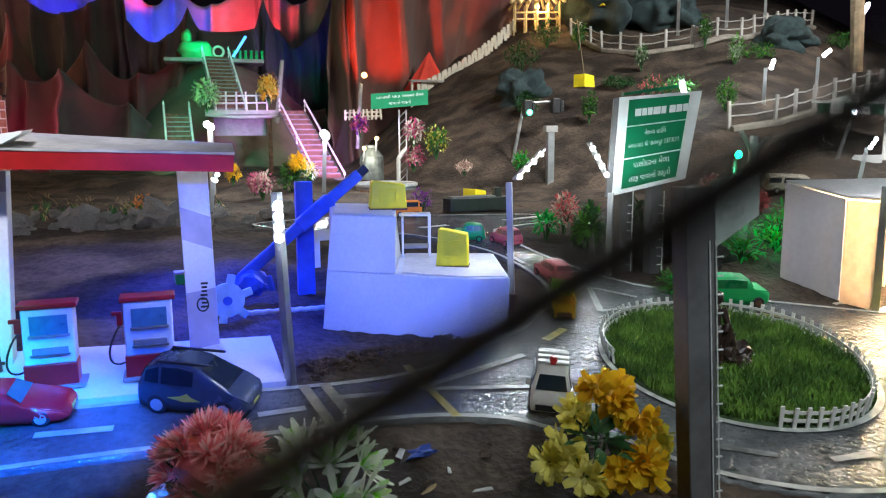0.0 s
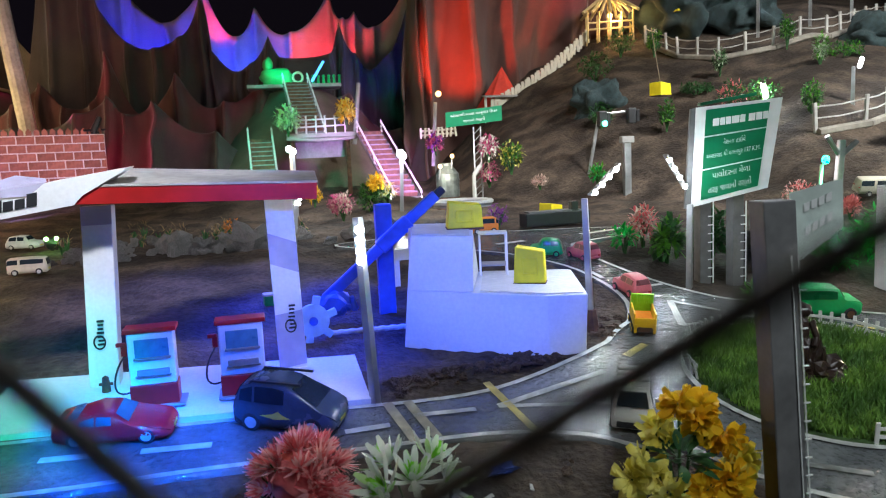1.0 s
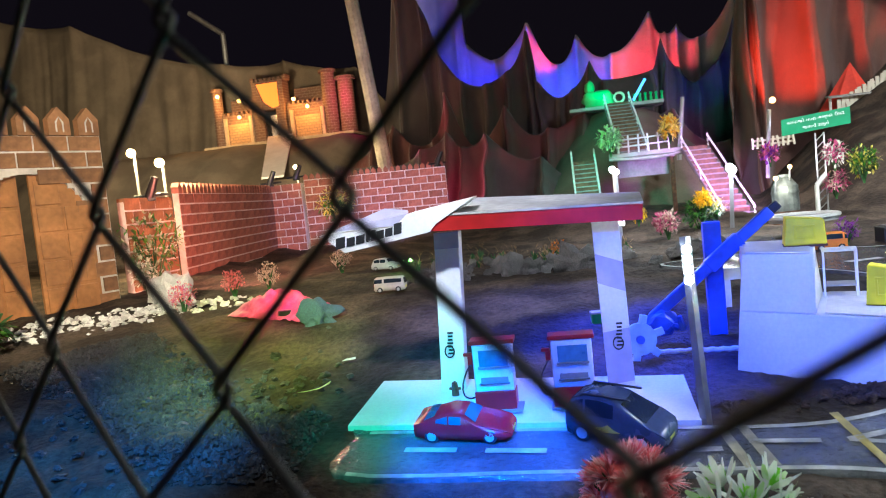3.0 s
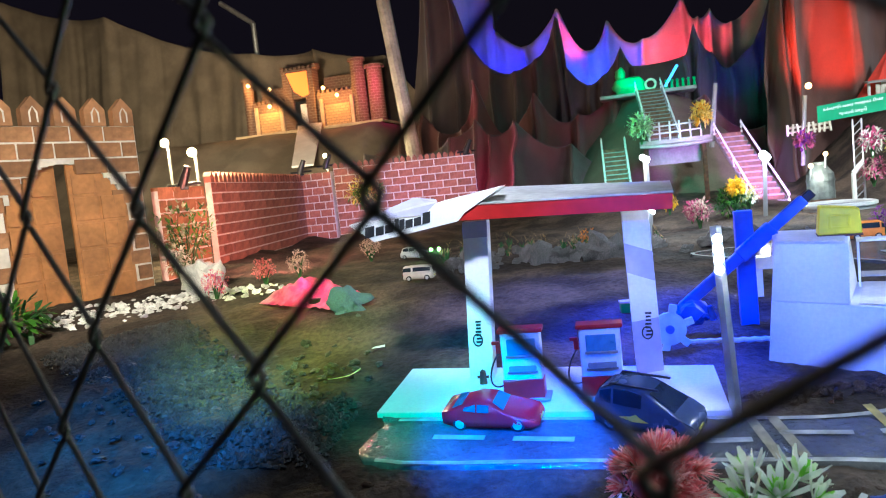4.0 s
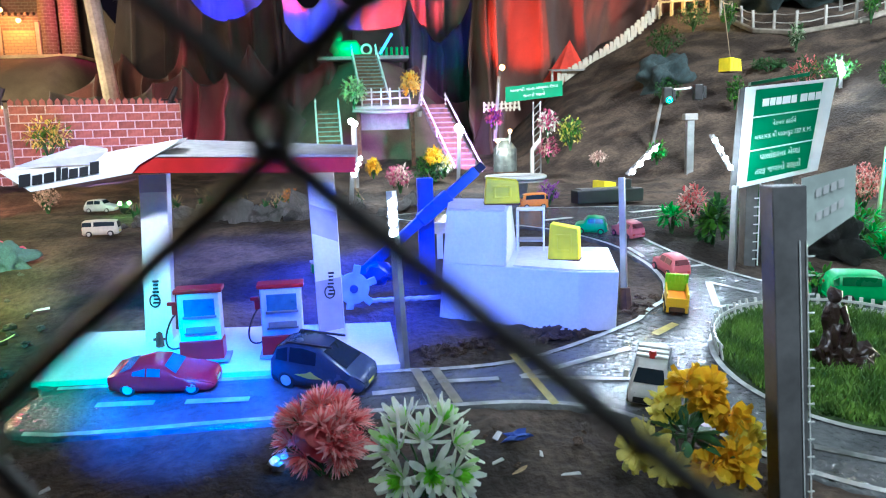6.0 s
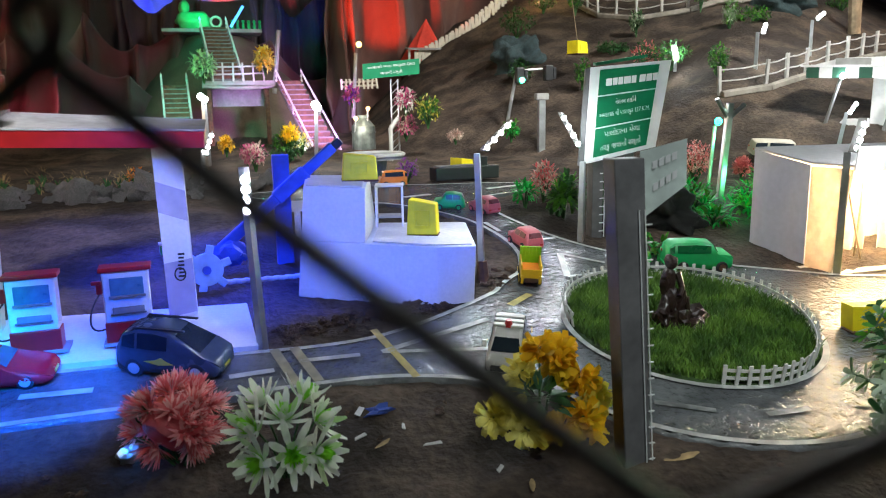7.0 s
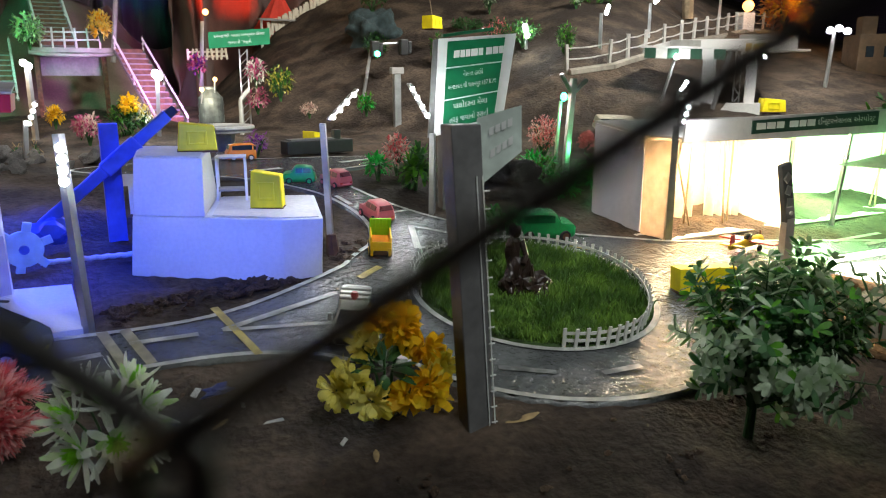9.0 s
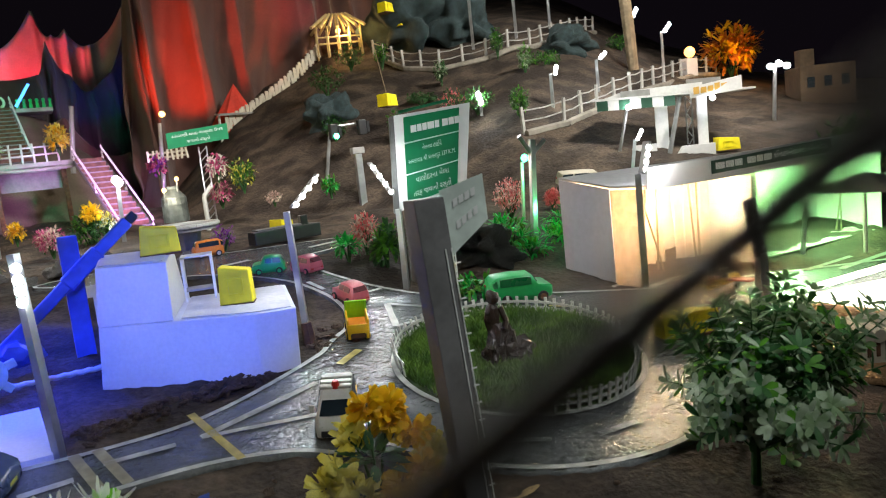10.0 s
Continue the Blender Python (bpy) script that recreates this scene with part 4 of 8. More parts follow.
for k in range(3):
    part("foil_patch", box(B(), (-0.023 - 0.006 * k, -0.016, 0.139 + 0.022 * k), (0.014, 0.003, 0.016), 0.001, Matrix.Rotation(radians(20 * k), 3, "Y")), M_STEEL, t)
# the lamp's pole is wrapped at its foot with brown card
t = thing("post_wrap", "brown rusty card wrapped round the lamp foot", "post wrap", 0.587, 1.210, 0.192)
part("wrap", tube(B(), (0, 0, 0), (-0.003, 0, 0.040), 0.012, 0.009, 7), M_BROWN, t)


# ---- signs ----
def lettering(body, size, at, right, up, material, parent, label="", fit=None):
    cu = bpy.data.curves.new("lettering", "FONT")
    cu.body, cu.size, cu.extrude, cu.align_x, cu.align_y = body, 1.0, 0.0, "CENTER", "CENTER"
    tmp = bpy.data.objects.new("lettering", cu)
    scene.collection.objects.link(tmp)
    me = bpy.data.meshes.new_from_object(tmp.evaluated_get(bpy.context.evaluated_depsgraph_get()))
    bpy.data.objects.remove(tmp)
    xs = [v.co.x for v in me.vertices] or [0, 1]
    w = max(xs) - min(xs)
    k = (fit / w) if fit else size
    right, up = Vector(right).normalized(), Vector(up).normalized()
    nrm = right.cross(up)
    for v in me.vertices:
        v.co = Vector(at) + right * (v.co.x - (max(xs) + min(xs)) / 2) * k + up * v.co.y * (size if fit else k) + nrm * 0.0008
    me.materials.clear()
    me.materials.append(material)
    ob = new("lettering", me)
    ob.parent = parent
    ob["label"] = label or "white painted lettering"
    return ob


def frame_rect(bm, o, ux, uz, x0, x1, z0, z1, depth, nrm, mi=0):
    pts = [o + ux * a + uz * b for a, b in ((x0, z0), (x1, z0), (x1, z1), (x0, z1))]
    return slab(bm, pts, depth, nrm, mi)


def big_sign():
    t = thing("direction_sign", "green and white direction sign on two dark posts", "road sign")
    tl, tr, br, bl = Vector((0.868, 1.364, 0.5665)), Vector((1.012, 1.308, 0.5775)), Vector((0.990, 1.318, 0.4105)), Vector((0.859, 1.367, 0.3770))
    o, ux, uz = bl, (br - bl), (tl - bl)
    nrm = ux.cross(uz).normalized()
    back = -nrm
    part("panel", slab(B(), [bl, br, tr, tl], 0.014, back), M_SIGNW, t, "white sign board")
    part("side_edge", slab(B(), [bl - ux.normalized() * 0.012, bl - ux.normalized() * 0.0005, tl - ux.normalized() * 0.0005, tl - ux.normalized() * 0.010], 0.016, back), M_DARKGREY, t, "dark grey side board")

    def at(u, v):
        return bl.lerp(br, u).lerp(tl.lerp(tr, u), v)

    for v0, v1 in ((0.70, 0.965), (0.365, 0.685), (0.05, 0.35)):
        q = [at(0.12, v0), at(0.86, v0), at(0.86, v1), at(0.12, v1)]
        part("green_field", slab(B(), [p + nrm * 0.0004 for p in q], 0.0008, nrm), M_GREEN, t)
    up = (tl - bl).normalized()
    for v, text, w, h in ((0.605, "નેશનલ હાઈવે", 0.040, 0.0125), (0.485, "અમદાવાદ થી પાલનપુર 137 K.M.", 0.098, 0.0125), (0.275, "પાલોદરના મેળા", 0.070, 0.0155), (0.130, "તરફ જવાનો રસ્તો", 0.080, 0.0155)):
        c = at(0.49, v)
        lettering(text, h, c + nrm * 0.0012, at(0.86, v) - at(0.12, v), up, M_SIGNW, t, fit=w)
    # the name of the roundabout stays unlettered
    a = at(0.21, 0.79)
    d = (at(0.80, 0.79) - a)
    x = 0.0
    for w in (0.13, 0.10, 0.10, 0.15, 0.10, 0.0, 0.13, 0.12, 0.10):
        if w:
            p = a + d * x + nrm * 0.0013
            part("name_bar", slab(B(), [p, p + d * w, p + d * w + up * 0.014, p + up * 0.014], 0.0006, nrm), M_SIGNW, t)
        x += w + 0.018 if w else 0.05
    for x, y in ((0.894, 1.385), (0.950, 1.362)):
        post = part("post", box(B(), (x, y, 0.312), (0.024, 0.024, 0.185), 0.001), M_DARKGREY, t)
        for k in range(8):
            part("rung", box(B(), (x + 0.0105, y - 0.0125, 0.238 + 0.017 * k), (0.012, 0.002, 0.002)), M_SIGNW, post)
        part("rail", box(B(), (x + 0.0155, y - 0.0128, 0.305), (0.0018, 0.002, 0.16)), M_SIGNW, post)
    part("top_strip", slab(B(), [tl + Vector((0.02, 0.018, 0.004)), tr + Vector((-0.04, 0.02, 0.006)), tr + Vector((-0.04, 0.02, 0.012)), tl + Vector((0.02, 0.018, 0.010))], 0.01, (0, 1, 0)), M_GREEN, t, "green strip behind the board")


def tall_post():
    t = thing("tall_sign_post", "tall grey post with rungs and a crooked sign sheet", "road sign")
    bm = box(B(), (0, 0, 0.5), (0.031, 0.024, 1.0))
    for v in bm.verts:
        k = v.co.z
        v.co = Vector((v.co.x * (1 + 0.12 * k) + 0.572 + (0.551 - 0.572) * k, v.co.y + 0.688 + 0.004 * k, 0.098 + k * 0.346))
    bmesh.ops.bevel(bm, geom=bm.edges[:], offset=0.001, segments=1, affect="EDGES")
    part("post", bm, M_DARKGREY, t)
    for k in range(15):
        z = 0.118 + 0.0185 * k
        f = (z - 0.098) / 0.346
        x = 0.572 - 0.021 * f + 0.0158 * (1 + 0.12 * f)
        part("rung", box(B(), (x + 0.0000, 0.6745, z), (0.0070, 0.0014, 0.0013)), M_SIGNW, t)
    for sx in (0.0, 0.007):
        part("rail", tube(B(), (0.5845 + sx - 0.0035, 0.6745, 0.108), (0.5657 + sx - 0.0035, 0.6775, 0.392), 0.0008, n=5), M_SIGNW, t)
    tl, tr, br, bl = Vector((0.571, 0.694, 0.4495)), Vector((0.6095, 0.670, 0.4625)), Vector((0.611, 0.670, 0.416)), Vector((0.575, 0.690, 0.381))
    nrm = (br - bl).cross(tl - bl).normalized()
    part("sign_sheet", slab(B(), [bl, br, tr, tl], 0.0025, -nrm), M_SHEET, t, "glossy green sign sheet seen edge on, its reflection put into the pale colour")
    for v in (0.66, 0.30):
        p, q = bl.lerp(tl, v).lerp(br.lerp(tr, v), 0.25) + nrm * 0.0006, bl.lerp(tl, v).lerp(br.lerp(tr, v), 0.82) + nrm * 0.0006
        for k in range(4):
            a, b = p.lerp(q, k / 4), p.lerp(q, k / 4 + 0.19)
            part("word_bar", slab(B(), [a, b, b + Vector((0, 0, 0.008)), a + Vector((0, 0, 0.008))], 0.0005, nrm), M_SIGNW, t)
    part("edge_tape", slab(B(), [bl - Vector((0.003, 0, 0)), bl, tl.lerp(bl, 0.35), tl.lerp(bl, 0.35) - Vector((0.003, 0, 0))], 0.003, (0, 1, 0)), M_LEMONPLATE, t, "pale yellow card edge")


# green film lightened in its base colour to carry the white reflection
M_SHEET = mat("pale_sheen_sheet", (0.74, 0.85, 0.78), 0.12, var=0.2, scale=20, bump=0.06, bscale=40, spec=0.8)
big_sign()
tall_post()


# ---- plants ----
def leaf(bm, o, d, up, length, width, curl=0.3, mi=0, tip=0.0, segs=3):
    """A leaf or petal from o along d, bent towards up, widest past its middle."""
    o, d = Vector(o), Vector(d).normalized()
    side = d.cross(Vector(up))
    side = side.normalized() if side.length > 1e-4 else Vector((1, 0, 0))
    nrm = side.cross(d).normalized()
    prev = None
    for k in range(segs + 1):
        t = k / segs
        w = width * (0.25 + 1.5 * t * (1.35 - t)) * (1 if t < 1 else tip + 0.25)
        c = o + d * length * t + nrm * curl * length * t * t
        row = [bm.verts.new(c - side * w / 2), bm.verts.new(c + side * w / 2)]
        if prev:
            f = bm.faces.new((prev[0], prev[1], row[1], row[0]))
            f.material_index = mi
            f.smooth = True
        prev = row


def rnd_dir(rng, zmin=-0.3):
    while True:
        v = Vector((rng.uniform(-1, 1), rng.uniform(-1, 1), rng.uniform(zmin, 1)))
        if 0.1 < v.length < 1:
            return v.normalized()


def thing_plant(name, label, x, y, z=None, category="artificial plant", group=""):
    return thing(name, label, category, x, y, ground(x, y) if z is None else z, 0, group)


def stems(bm, targets, r=0.0015, base=(0, 0, -0.01)):
    for p in targets:
        p = Vector(p)
        m = Vector((p.x * 0.45, p.y * 0.45, p.z * 0.55))
        tube(bm, base, m, r * 1.4, r, 5)
        tube(bm, m, p, r, r * 0.7, 5)
    return bm


def pompom(x, y, radius, height, rng):
    t = thing_plant("pompom_flower", "bushy red artificial flower with pink-tipped petals", x, y, category="artificial flower")
    heads = []
    for k in range(46):
        d = rnd_dir(rng, -0.55)
        heads.append(Vector((d.x * radius, d.y * radius, height + d.z * radius * 0.80)) * 1.0)
    part("stem", stems(B(), heads[::4], 0.0014), L_DARK, t)
    core = B()
    ball(core, (0, 0, height), radius * 0.60, 3, (1, 1, 0.85), 0.5)
    part("flower_core", core, L_RED, t, smooth=True)
    for i in range(4):
        bm = B()
        for h in heads[i::4]:
            out = (h - Vector((0, 0, height * 0.8))).normalized()
            for j in range(50):
                d = (out * 0.75 + rnd_dir(rng, -1) * 0.85).normalized()
                o = h - out * 0.012
                ln = rng.uniform(0.013, 0.023)
                leaf(bm, o, d, out, ln, 0.0040, 0.15, 1 if rng.random() < 0.5 else 0, segs=2)
        part("flower_head", bm, [L_RED, L_REDTIP], t)
    return t


def daisy_plant(x, y, rng):
    t = thing_plant("daisy_plant", "artificial plant with long white-tipped green petals", x, y, category="artificial flower")
    heads = [(0, 0, 0.066, (0, -0.3, 1)), (-0.034, -0.012, 0.064, (-0.8, -0.3, 0.6)), (0.036, 0.0, 0.060, (0.9, -0.2, 0.5)), (0.004, -0.034, 0.040, (0.1, -1, 0.25)), (-0.024, 0.03, 0.076, (-0.5, 0.5, 0.8)), (0.026, 0.028, 0.074, (0.6, 0.4, 0.8)), (0.032, -0.028, 0.036, (0.7, -0.8, 0.1)), (-0.03, -0.03, 0.036, (-0.7, -0.8, 0.1))]
    part("stem", stems(B(), [h[:3] for h in heads]), L_DARK, t)
    for hx, hy, hz, out in heads:
        out = Vector(out).normalized()
        bm = B()
        side = out.orthogonal().normalized()
        other = out.cross(side)
        for ring, n, ln, op in ((0, 9, 0.050, 1.1), (1, 8, 0.042, 0.65), (2, 7, 0.030, 0.3)):
            for j in range(n):
                a = 2 * math.pi * (j + 0.5 * ring) / n + rng.uniform(-0.2, 0.2)
                d = out * (0.30 + ring * 0.35) + (side * math.cos(a) + other * math.sin(a)) * op
                leaf(bm, (hx, hy, hz), d, out, ln * 0.86 * rng.uniform(0.8, 1.15), 0.0096, 0.16, (0, 0, 1)[ring] if rng.random() < 0.8 else 2, 0.25, 4)
        for j in range(64):
            d = (out + rnd_dir(rng, -1) * 0.8).normalized()
            leaf(bm, Vector((hx, hy, hz)), d, out, rng.uniform(0.013, 0.024), 0.0050, 0.1, 1, segs=2)
        part("flower_head", bm, [L_WHITE, L_SPRING, L_MINT], t)
    t.matrix_basis = t.matrix_basis @ Matrix.Diagonal((0.84, 0.84, 0.92, 1))
    return t


def yellow_plant(x, y, rng):
    t = thing_plant("yellow_flower_plant", "artificial plant with clusters of round yellow petals", x, y, category="artificial flower")
    heads = [(0.022, 0.0, 0.088, 0), (0.0, 0.004, 0.108, 0), (0.046, -0.006, 0.070, 0), (-0.046, -0.012, 0.052, 1), (-0.062, -0.012, 0.040, 1), (-0.030, -0.034, 0.030, 1), (0.012, -0.034, 0.028, 0), (0.040, -0.030, 0.034, 0), (0.052, -0.020, 0.018, 0), (-0.016, 0.02, 0.075, 1), (0.030, 0.012, 0.096, 0), (0.060, -0.016, 0.046, 1)]
    part("stem", stems(B(), [h[:3] for h in heads], 0.0016), L_DARK, t)
    bm = B()
    for j in range(34):
        d = rnd_dir(rng, -0.1)
        leaf(bm, Vector((-0.004, -0.006, 0.05)) + d * 0.012, d, (0, 0, 1), rng.uniform(0.02, 0.034), 0.013, -0.2, 0)
    part("leaves", bm, L_DARK, t, "dark green leaves")
    for hx, hy, hz, pale in heads:
        bm = B()
        c = Vector((hx, hy, hz))
        for j in range(72):
            d = rnd_dir(rng, -0.75)
            leaf(bm, c + d * rng.uniform(0.002, 0.010), d, rnd_dir(rng, -1), rng.uniform(0.010, 0.018), 0.0105, rng.uniform(-0.6, 0.6), 0, 0.6)
        part("flower_head", bm, L_LEMON if pale else L_YELLOW, t, "pale lemon petals" if pale else "")
    return t


def whorl_bush(x, y, rng, size=1.0):
    t = thing_plant("leafy_bush", "artificial bush with whorls of pale and dark green leaves", x, y, category="artificial bush")
    trunk = tube(B(), (0, 0, -0.015), (0.006, 0, 0.07 * size), 0.006, 0.004, 8)
    ends = []
    for k in range(135):
        d = rnd_dir(rng, -0.6)
        r = 0.112 * size * rng.uniform(0.48, 1.06)
        ends.append(Vector((0.050 + d.x * r * 1.04, d.y * r * 0.9, 0.104 * size + d.z * r * 0.86)))
    part("trunk", trunk, L_DARK, t)
    bm = B()
    for e in ends:
        st = Vector((0.006, 0, 0.03 + 0.05 * rng.random()))
        m = st.lerp(e, 0.5) + Vector((0, 0, 0.012))
        tube(bm, st, m, 0.0016, 0.0011, 5)
        tube(bm, m, e, 0.0011, 0.0007, 5)
    part("branch_work", bm, L_DARK, t)
    groups = [B() for _ in range(6)]
    for k, e in enumerate(ends):
        out = (e - Vector((0.02, 0, 0.07))).normalized()
        low = e.z < 0.115 * size or e.x > 0.075
        for lev in range(5):
            c = e - out * 0.015 * lev
            side = out.orthogonal().normalized()
            other = out.cross(side)
            n = 6 if lev == 0 else 5
            for j in range(n):
                a = 2 * math.pi * (j + lev * 0.5) / n + rng.uniform(-0.3, 0.3)
                d = out * rng.uniform(0.25, 0.8) + side * math.cos(a) + other * math.sin(a)
                mi = 1 if (low and rng.random() < 0.65) or rng.random() < 0.22 else (2 if rng.random() < 0.30 else 0)
                leaf(groups[k % 6], c, d, out, rng.uniform(0.011, 0.019) * size, rng.uniform(0.0060, 0.0090), -0.12, mi, 0.5, 3)
    for g in groups:
        part("foliage", g, [L_DARK, L_PALE, L_GREEN], t)
    return t


def small_shrub(x, y, r, h, mats, rng, label, name="shrub", n=90, leaf_len=0.03, z=None, width=0.4, group="", zmin=-0.2):
    t = thing_plant(name, label, x, y, z, "artificial plant", group)
    if y > 1.6 and leaf_len < 0.05 and width >= 0.2:
        leaf_len, n = leaf_len * 0.62, int(n * 1.8)
    tips = []
    for k in range(8):
        d = rnd_dir(rng, 0.1)
        tips.append((d.x * r * 0.7, d.y * r * 0.7, h * rng.uniform(0.4, 0.85)))
    part("stem", stems(B(), tips, 0.0016 + r * 0.01), L_DARK, t)
    bm = B()
    for k in range(n):
        d = rnd_dir(rng, zmin)
        c = Vector((d.x * r, d.y * r, h * 0.55 + d.z * h * 0.5)) * rng.uniform(0.45, 1.0) + Vector((0, 0, h * 0.12))
        mi = rng.randrange(len(mats))
        for j in range(3):
            leaf(bm, c, d + rnd_dir(rng, -1) * 0.9, (0, 0, 1), leaf_len * rng.uniform(0.7, 1.2), leaf_len * width, -0.2, mi, 0.3, 2)
    part("foliage", bm, mats, t)
    return t


L_SPRING = leafy("spring_green_petals", (0.36, 0.82, 0.05), (0.20, 0.62, 0.03))
L_MINT = leafy("mint_petals", (0.76, 0.90, 0.60), (0.52, 0.78, 0.30))
RNG = random.Random(11)
pompom(0.098, 0.800, 0.052, 0.052, RNG)
daisy_plant(0.204, 0.752, RNG)
yellow_plant(0.487, 0.748, RNG)
whorl_bush(0.856, 0.560, RNG, 1.12)


# ---- roundabout ----
def roundabout():
    cx, cy, R = 0.832, 0.964, 0.186
    disc = tagged(part("traffic_island", sheet(B(), lambda x, y: np.hypot(x - cx, y - cy) - R, cx - 0.2, cx + 0.2, cy - 0.2, cy + 0.2, 0.012, 0.007, 0.006), M_TURF, smooth=True), "round traffic island of green turf", "traffic island", kind="structure")
    rim = B()
    sheet(rim, lambda x, y: np.abs(np.hypot(x - cx, y - cy) - R - 0.004) - 0.005, cx - 0.21, cx + 0.21, cy - 0.21, cy + 0.21, 0.006, 0.0055)
    tagged(part("island_rim", rim, M_LINE), "pale painted rim round the island", "kerb", kind="structure")
    rng = random.Random(5)
    vs, fs = [], []
    for k in range(15000):
        a, r = rng.uniform(0, 2 * math.pi), (R - 0.004) * math.sqrt(rng.random())
        x, y = cx + r * math.cos(a), cy + r * math.sin(a)
        z = ground(x, y) + 0.006
        h, w, b = rng.uniform(0.010, 0.021), rng.uniform(0.0008, 0.0015), rng.uniform(0, 2 * math.pi)
        dx, dy = math.cos(b) * w, math.sin(b) * w
        lx, ly = rng.uniform(-0.010, 0.010), rng.uniform(-0.010, 0.010)
        i = len(vs)
        vs += [(x - dx, y - dy, z), (x + dx, y + dy, z), (x + lx * 0.4 + dx * 0.6, y + ly * 0.4 + dy * 0.6, z + h * 0.6), (x + lx, y + ly, z + h)]
        fs += [(i, i + 1, i + 2), (i, i + 2, i + 3)]
    me = bpy.data.meshes.new("grass")
    me.from_pydata(vs, [], fs)
    me.materials.append(M_GRASS)
    tagged(new("grass", me), "short green artificial grass on the island", "grass", kind="stuff")
    t = thing("picket_fence", "white toy picket fence round the island", "fence")
    post = box(B(), (0, 0, 0.013), (0.0052, 0.0026, 0.030), 0.0005)
    pm = bpy.data.meshes.new("picket")
    post.to_mesh(pm)
    post.free()
    pm.materials.append(M_WHITETOY)
    n = 58
    last = None
    bm_lo = []
    for k in range(n):
        a = radians(-111 + k * 288 / n)
        q = R - 0.004 + 0.006 * math.sin(3 * a)
        x, y = cx + q * math.cos(a), cy + q * math.sin(a)
        p = Vector((x, y, ground(x, y) + 0.006))
        ob = new("picket", pm)
        ob.parent = t
        lean = 8 * math.sin(k * 1.7)
        ob.matrix_basis = pose(*p, 9.4 + lean * 0.4, 0, math.degrees(a) + 90 + 4 * math.sin(k))
        if last:
            for h in (0.009, 0.019):
                bm = B()
                d = p - last
                rot = d.to_track_quat("X", "Z").to_matrix()
                box(bm, (last + p) / 2 + Vector((0, 0, h)), (d.length * 1.02, 0.0016, 0.0042), 0, rot)
                part("rail", bm, M_WHITETOY, t)
        last = p


M_TURF = mat("turf_base", (0.035, 0.075, 0.014), 0.9, var=0.4, scale=20, bump=0.6, bscale=120, bdist=0.006)
roundabout()


def statue():
    t = B()
    ball(t, (0.034, -0.008, 0.014), 0.026, 3, (1.2, 0.8, 0.75), 0.9, 3)
    ball(t, (0.016, -0.004, 0.026), 0.024, 3, (0.9, 0.8, 1.2), 0.8, 7)
    ball(t, (0.000, 0.0, 0.036), 0.017, 3, (0.9, 0.9, 1.8), 0.4, 5)
    ball(t, (-0.002, 0.002, 0.072), 0.0145, 3, (0.95, 0.8, 1.5), 0.25, 6)
    ball(t, (0.002, 0.0, 0.103), 0.0100, 3, (0.95, 1.0, 1.15), 0.12, 2)
    for a, b, r0, r1 in (((0.010, -0.006, 0.086), (0.018, -0.012, 0.064), 0.0055, 0.0045), ((0.018, -0.012, 0.064), (0.006, -0.018, 0.052), 0.0045, 0.004), ((0.006, -0.006, 0.048), (0.026, -0.012, 0.050), 0.0085, 0.007), ((0.026, -0.012, 0.050), (0.032, -0.014, 0.018), 0.007, 0.005)):
        tube(t, a, b, r0, r1, 10)
    ball(t, (0.044, 0.002, 0.010), 0.022, 3, (1.1, 1.0, 0.6), 1.2, 11)
    ball(t, (-0.010, -0.008, 0.020), 0.018, 3, (0.9, 0.7, 1.1), 1.0, 12)
    for v in t.verts:
        p = v.co * 55
        v.co += Vector((noise.noise(p), noise.noise(p + Vector((7, 0, 0))), noise.noise(p + Vector((0, 9, 0))))) * 0.0045
    ob = part("statue", t, M_STATUE, None, smooth=False)
    ob.location, ob.scale = (0.788, 0.953, ground(0.788, 0.953) + 0.004), (0.85, 0.9, 1.0)
    tagged(ob, "dark glossy seated statue on a rock", "statue")


statue()


# ---- road paint ----
def stripe(x0, y0, x1, y1, w, material=None, name="road_stripe"):
    n = max(2, int(math.hypot(x1 - x0, y1 - y0) / 0.02))
    bm = B()
    d = Vector((x1 - x0, y1 - y0)).normalized()
    s = Vector((-d.y, d.x)) * w / 2
    rows = []
    for k in range(n + 1):
        x, y = x0 + (x1 - x0) * k / n, y0 + (y1 - y0) * k / n
        j = 1 + 0.12 * noise.noise(Vector((x * 40, y * 40, 0)))
        rows.append([bm.verts.new(on(x + s.x * q * j, y + s.y * q * j, 0.0052)) for q in (-1, 1)])
    for a, b in zip(rows, rows[1:]):
        bm.faces.new((a[0], a[1], b[1], b[0]))
    return tagged(part(name, bm, material or M_LINE), "worn grey painted road stripe" if material == M_WORN else "yellow painted road stripe" if material else "white painted road stripe", "road marking", kind="structure")


M_WORN = mat("worn_road_paint", (0.26, 0.27, 0.26), 0.35, var=0.5, scale=30, bump=0.2)
M_TAN = mat("worn_tan_paint", (0.36, 0.33, 0.22), 0.5, var=0.35, scale=40, bump=0.1)
stripe(0.241, 0.982, 0.324, 0.980, 0.01)
stripe(0.212, 1.022, 0.233, 0.921, 0.013, M_TAN)
stripe(0.239, 1.021, 0.261, 0.924, 0.013, M_TAN)
stripe(0.357, 1.050, 0.384, 0.905, 0.011, M_LINEY)
stripe(0.355, 0.981, 0.534, 1.046, 0.011)
stripe(0.355, 0.981, 0.502, 0.956, 0.009)
stripe(0.768, 1.284, 0.731, 1.175, 0.012)
stripe(0.768, 1.284, 0.830, 1.221, 0.008)
stripe(0.731, 1.175, 0.815, 1.181, 0.008)
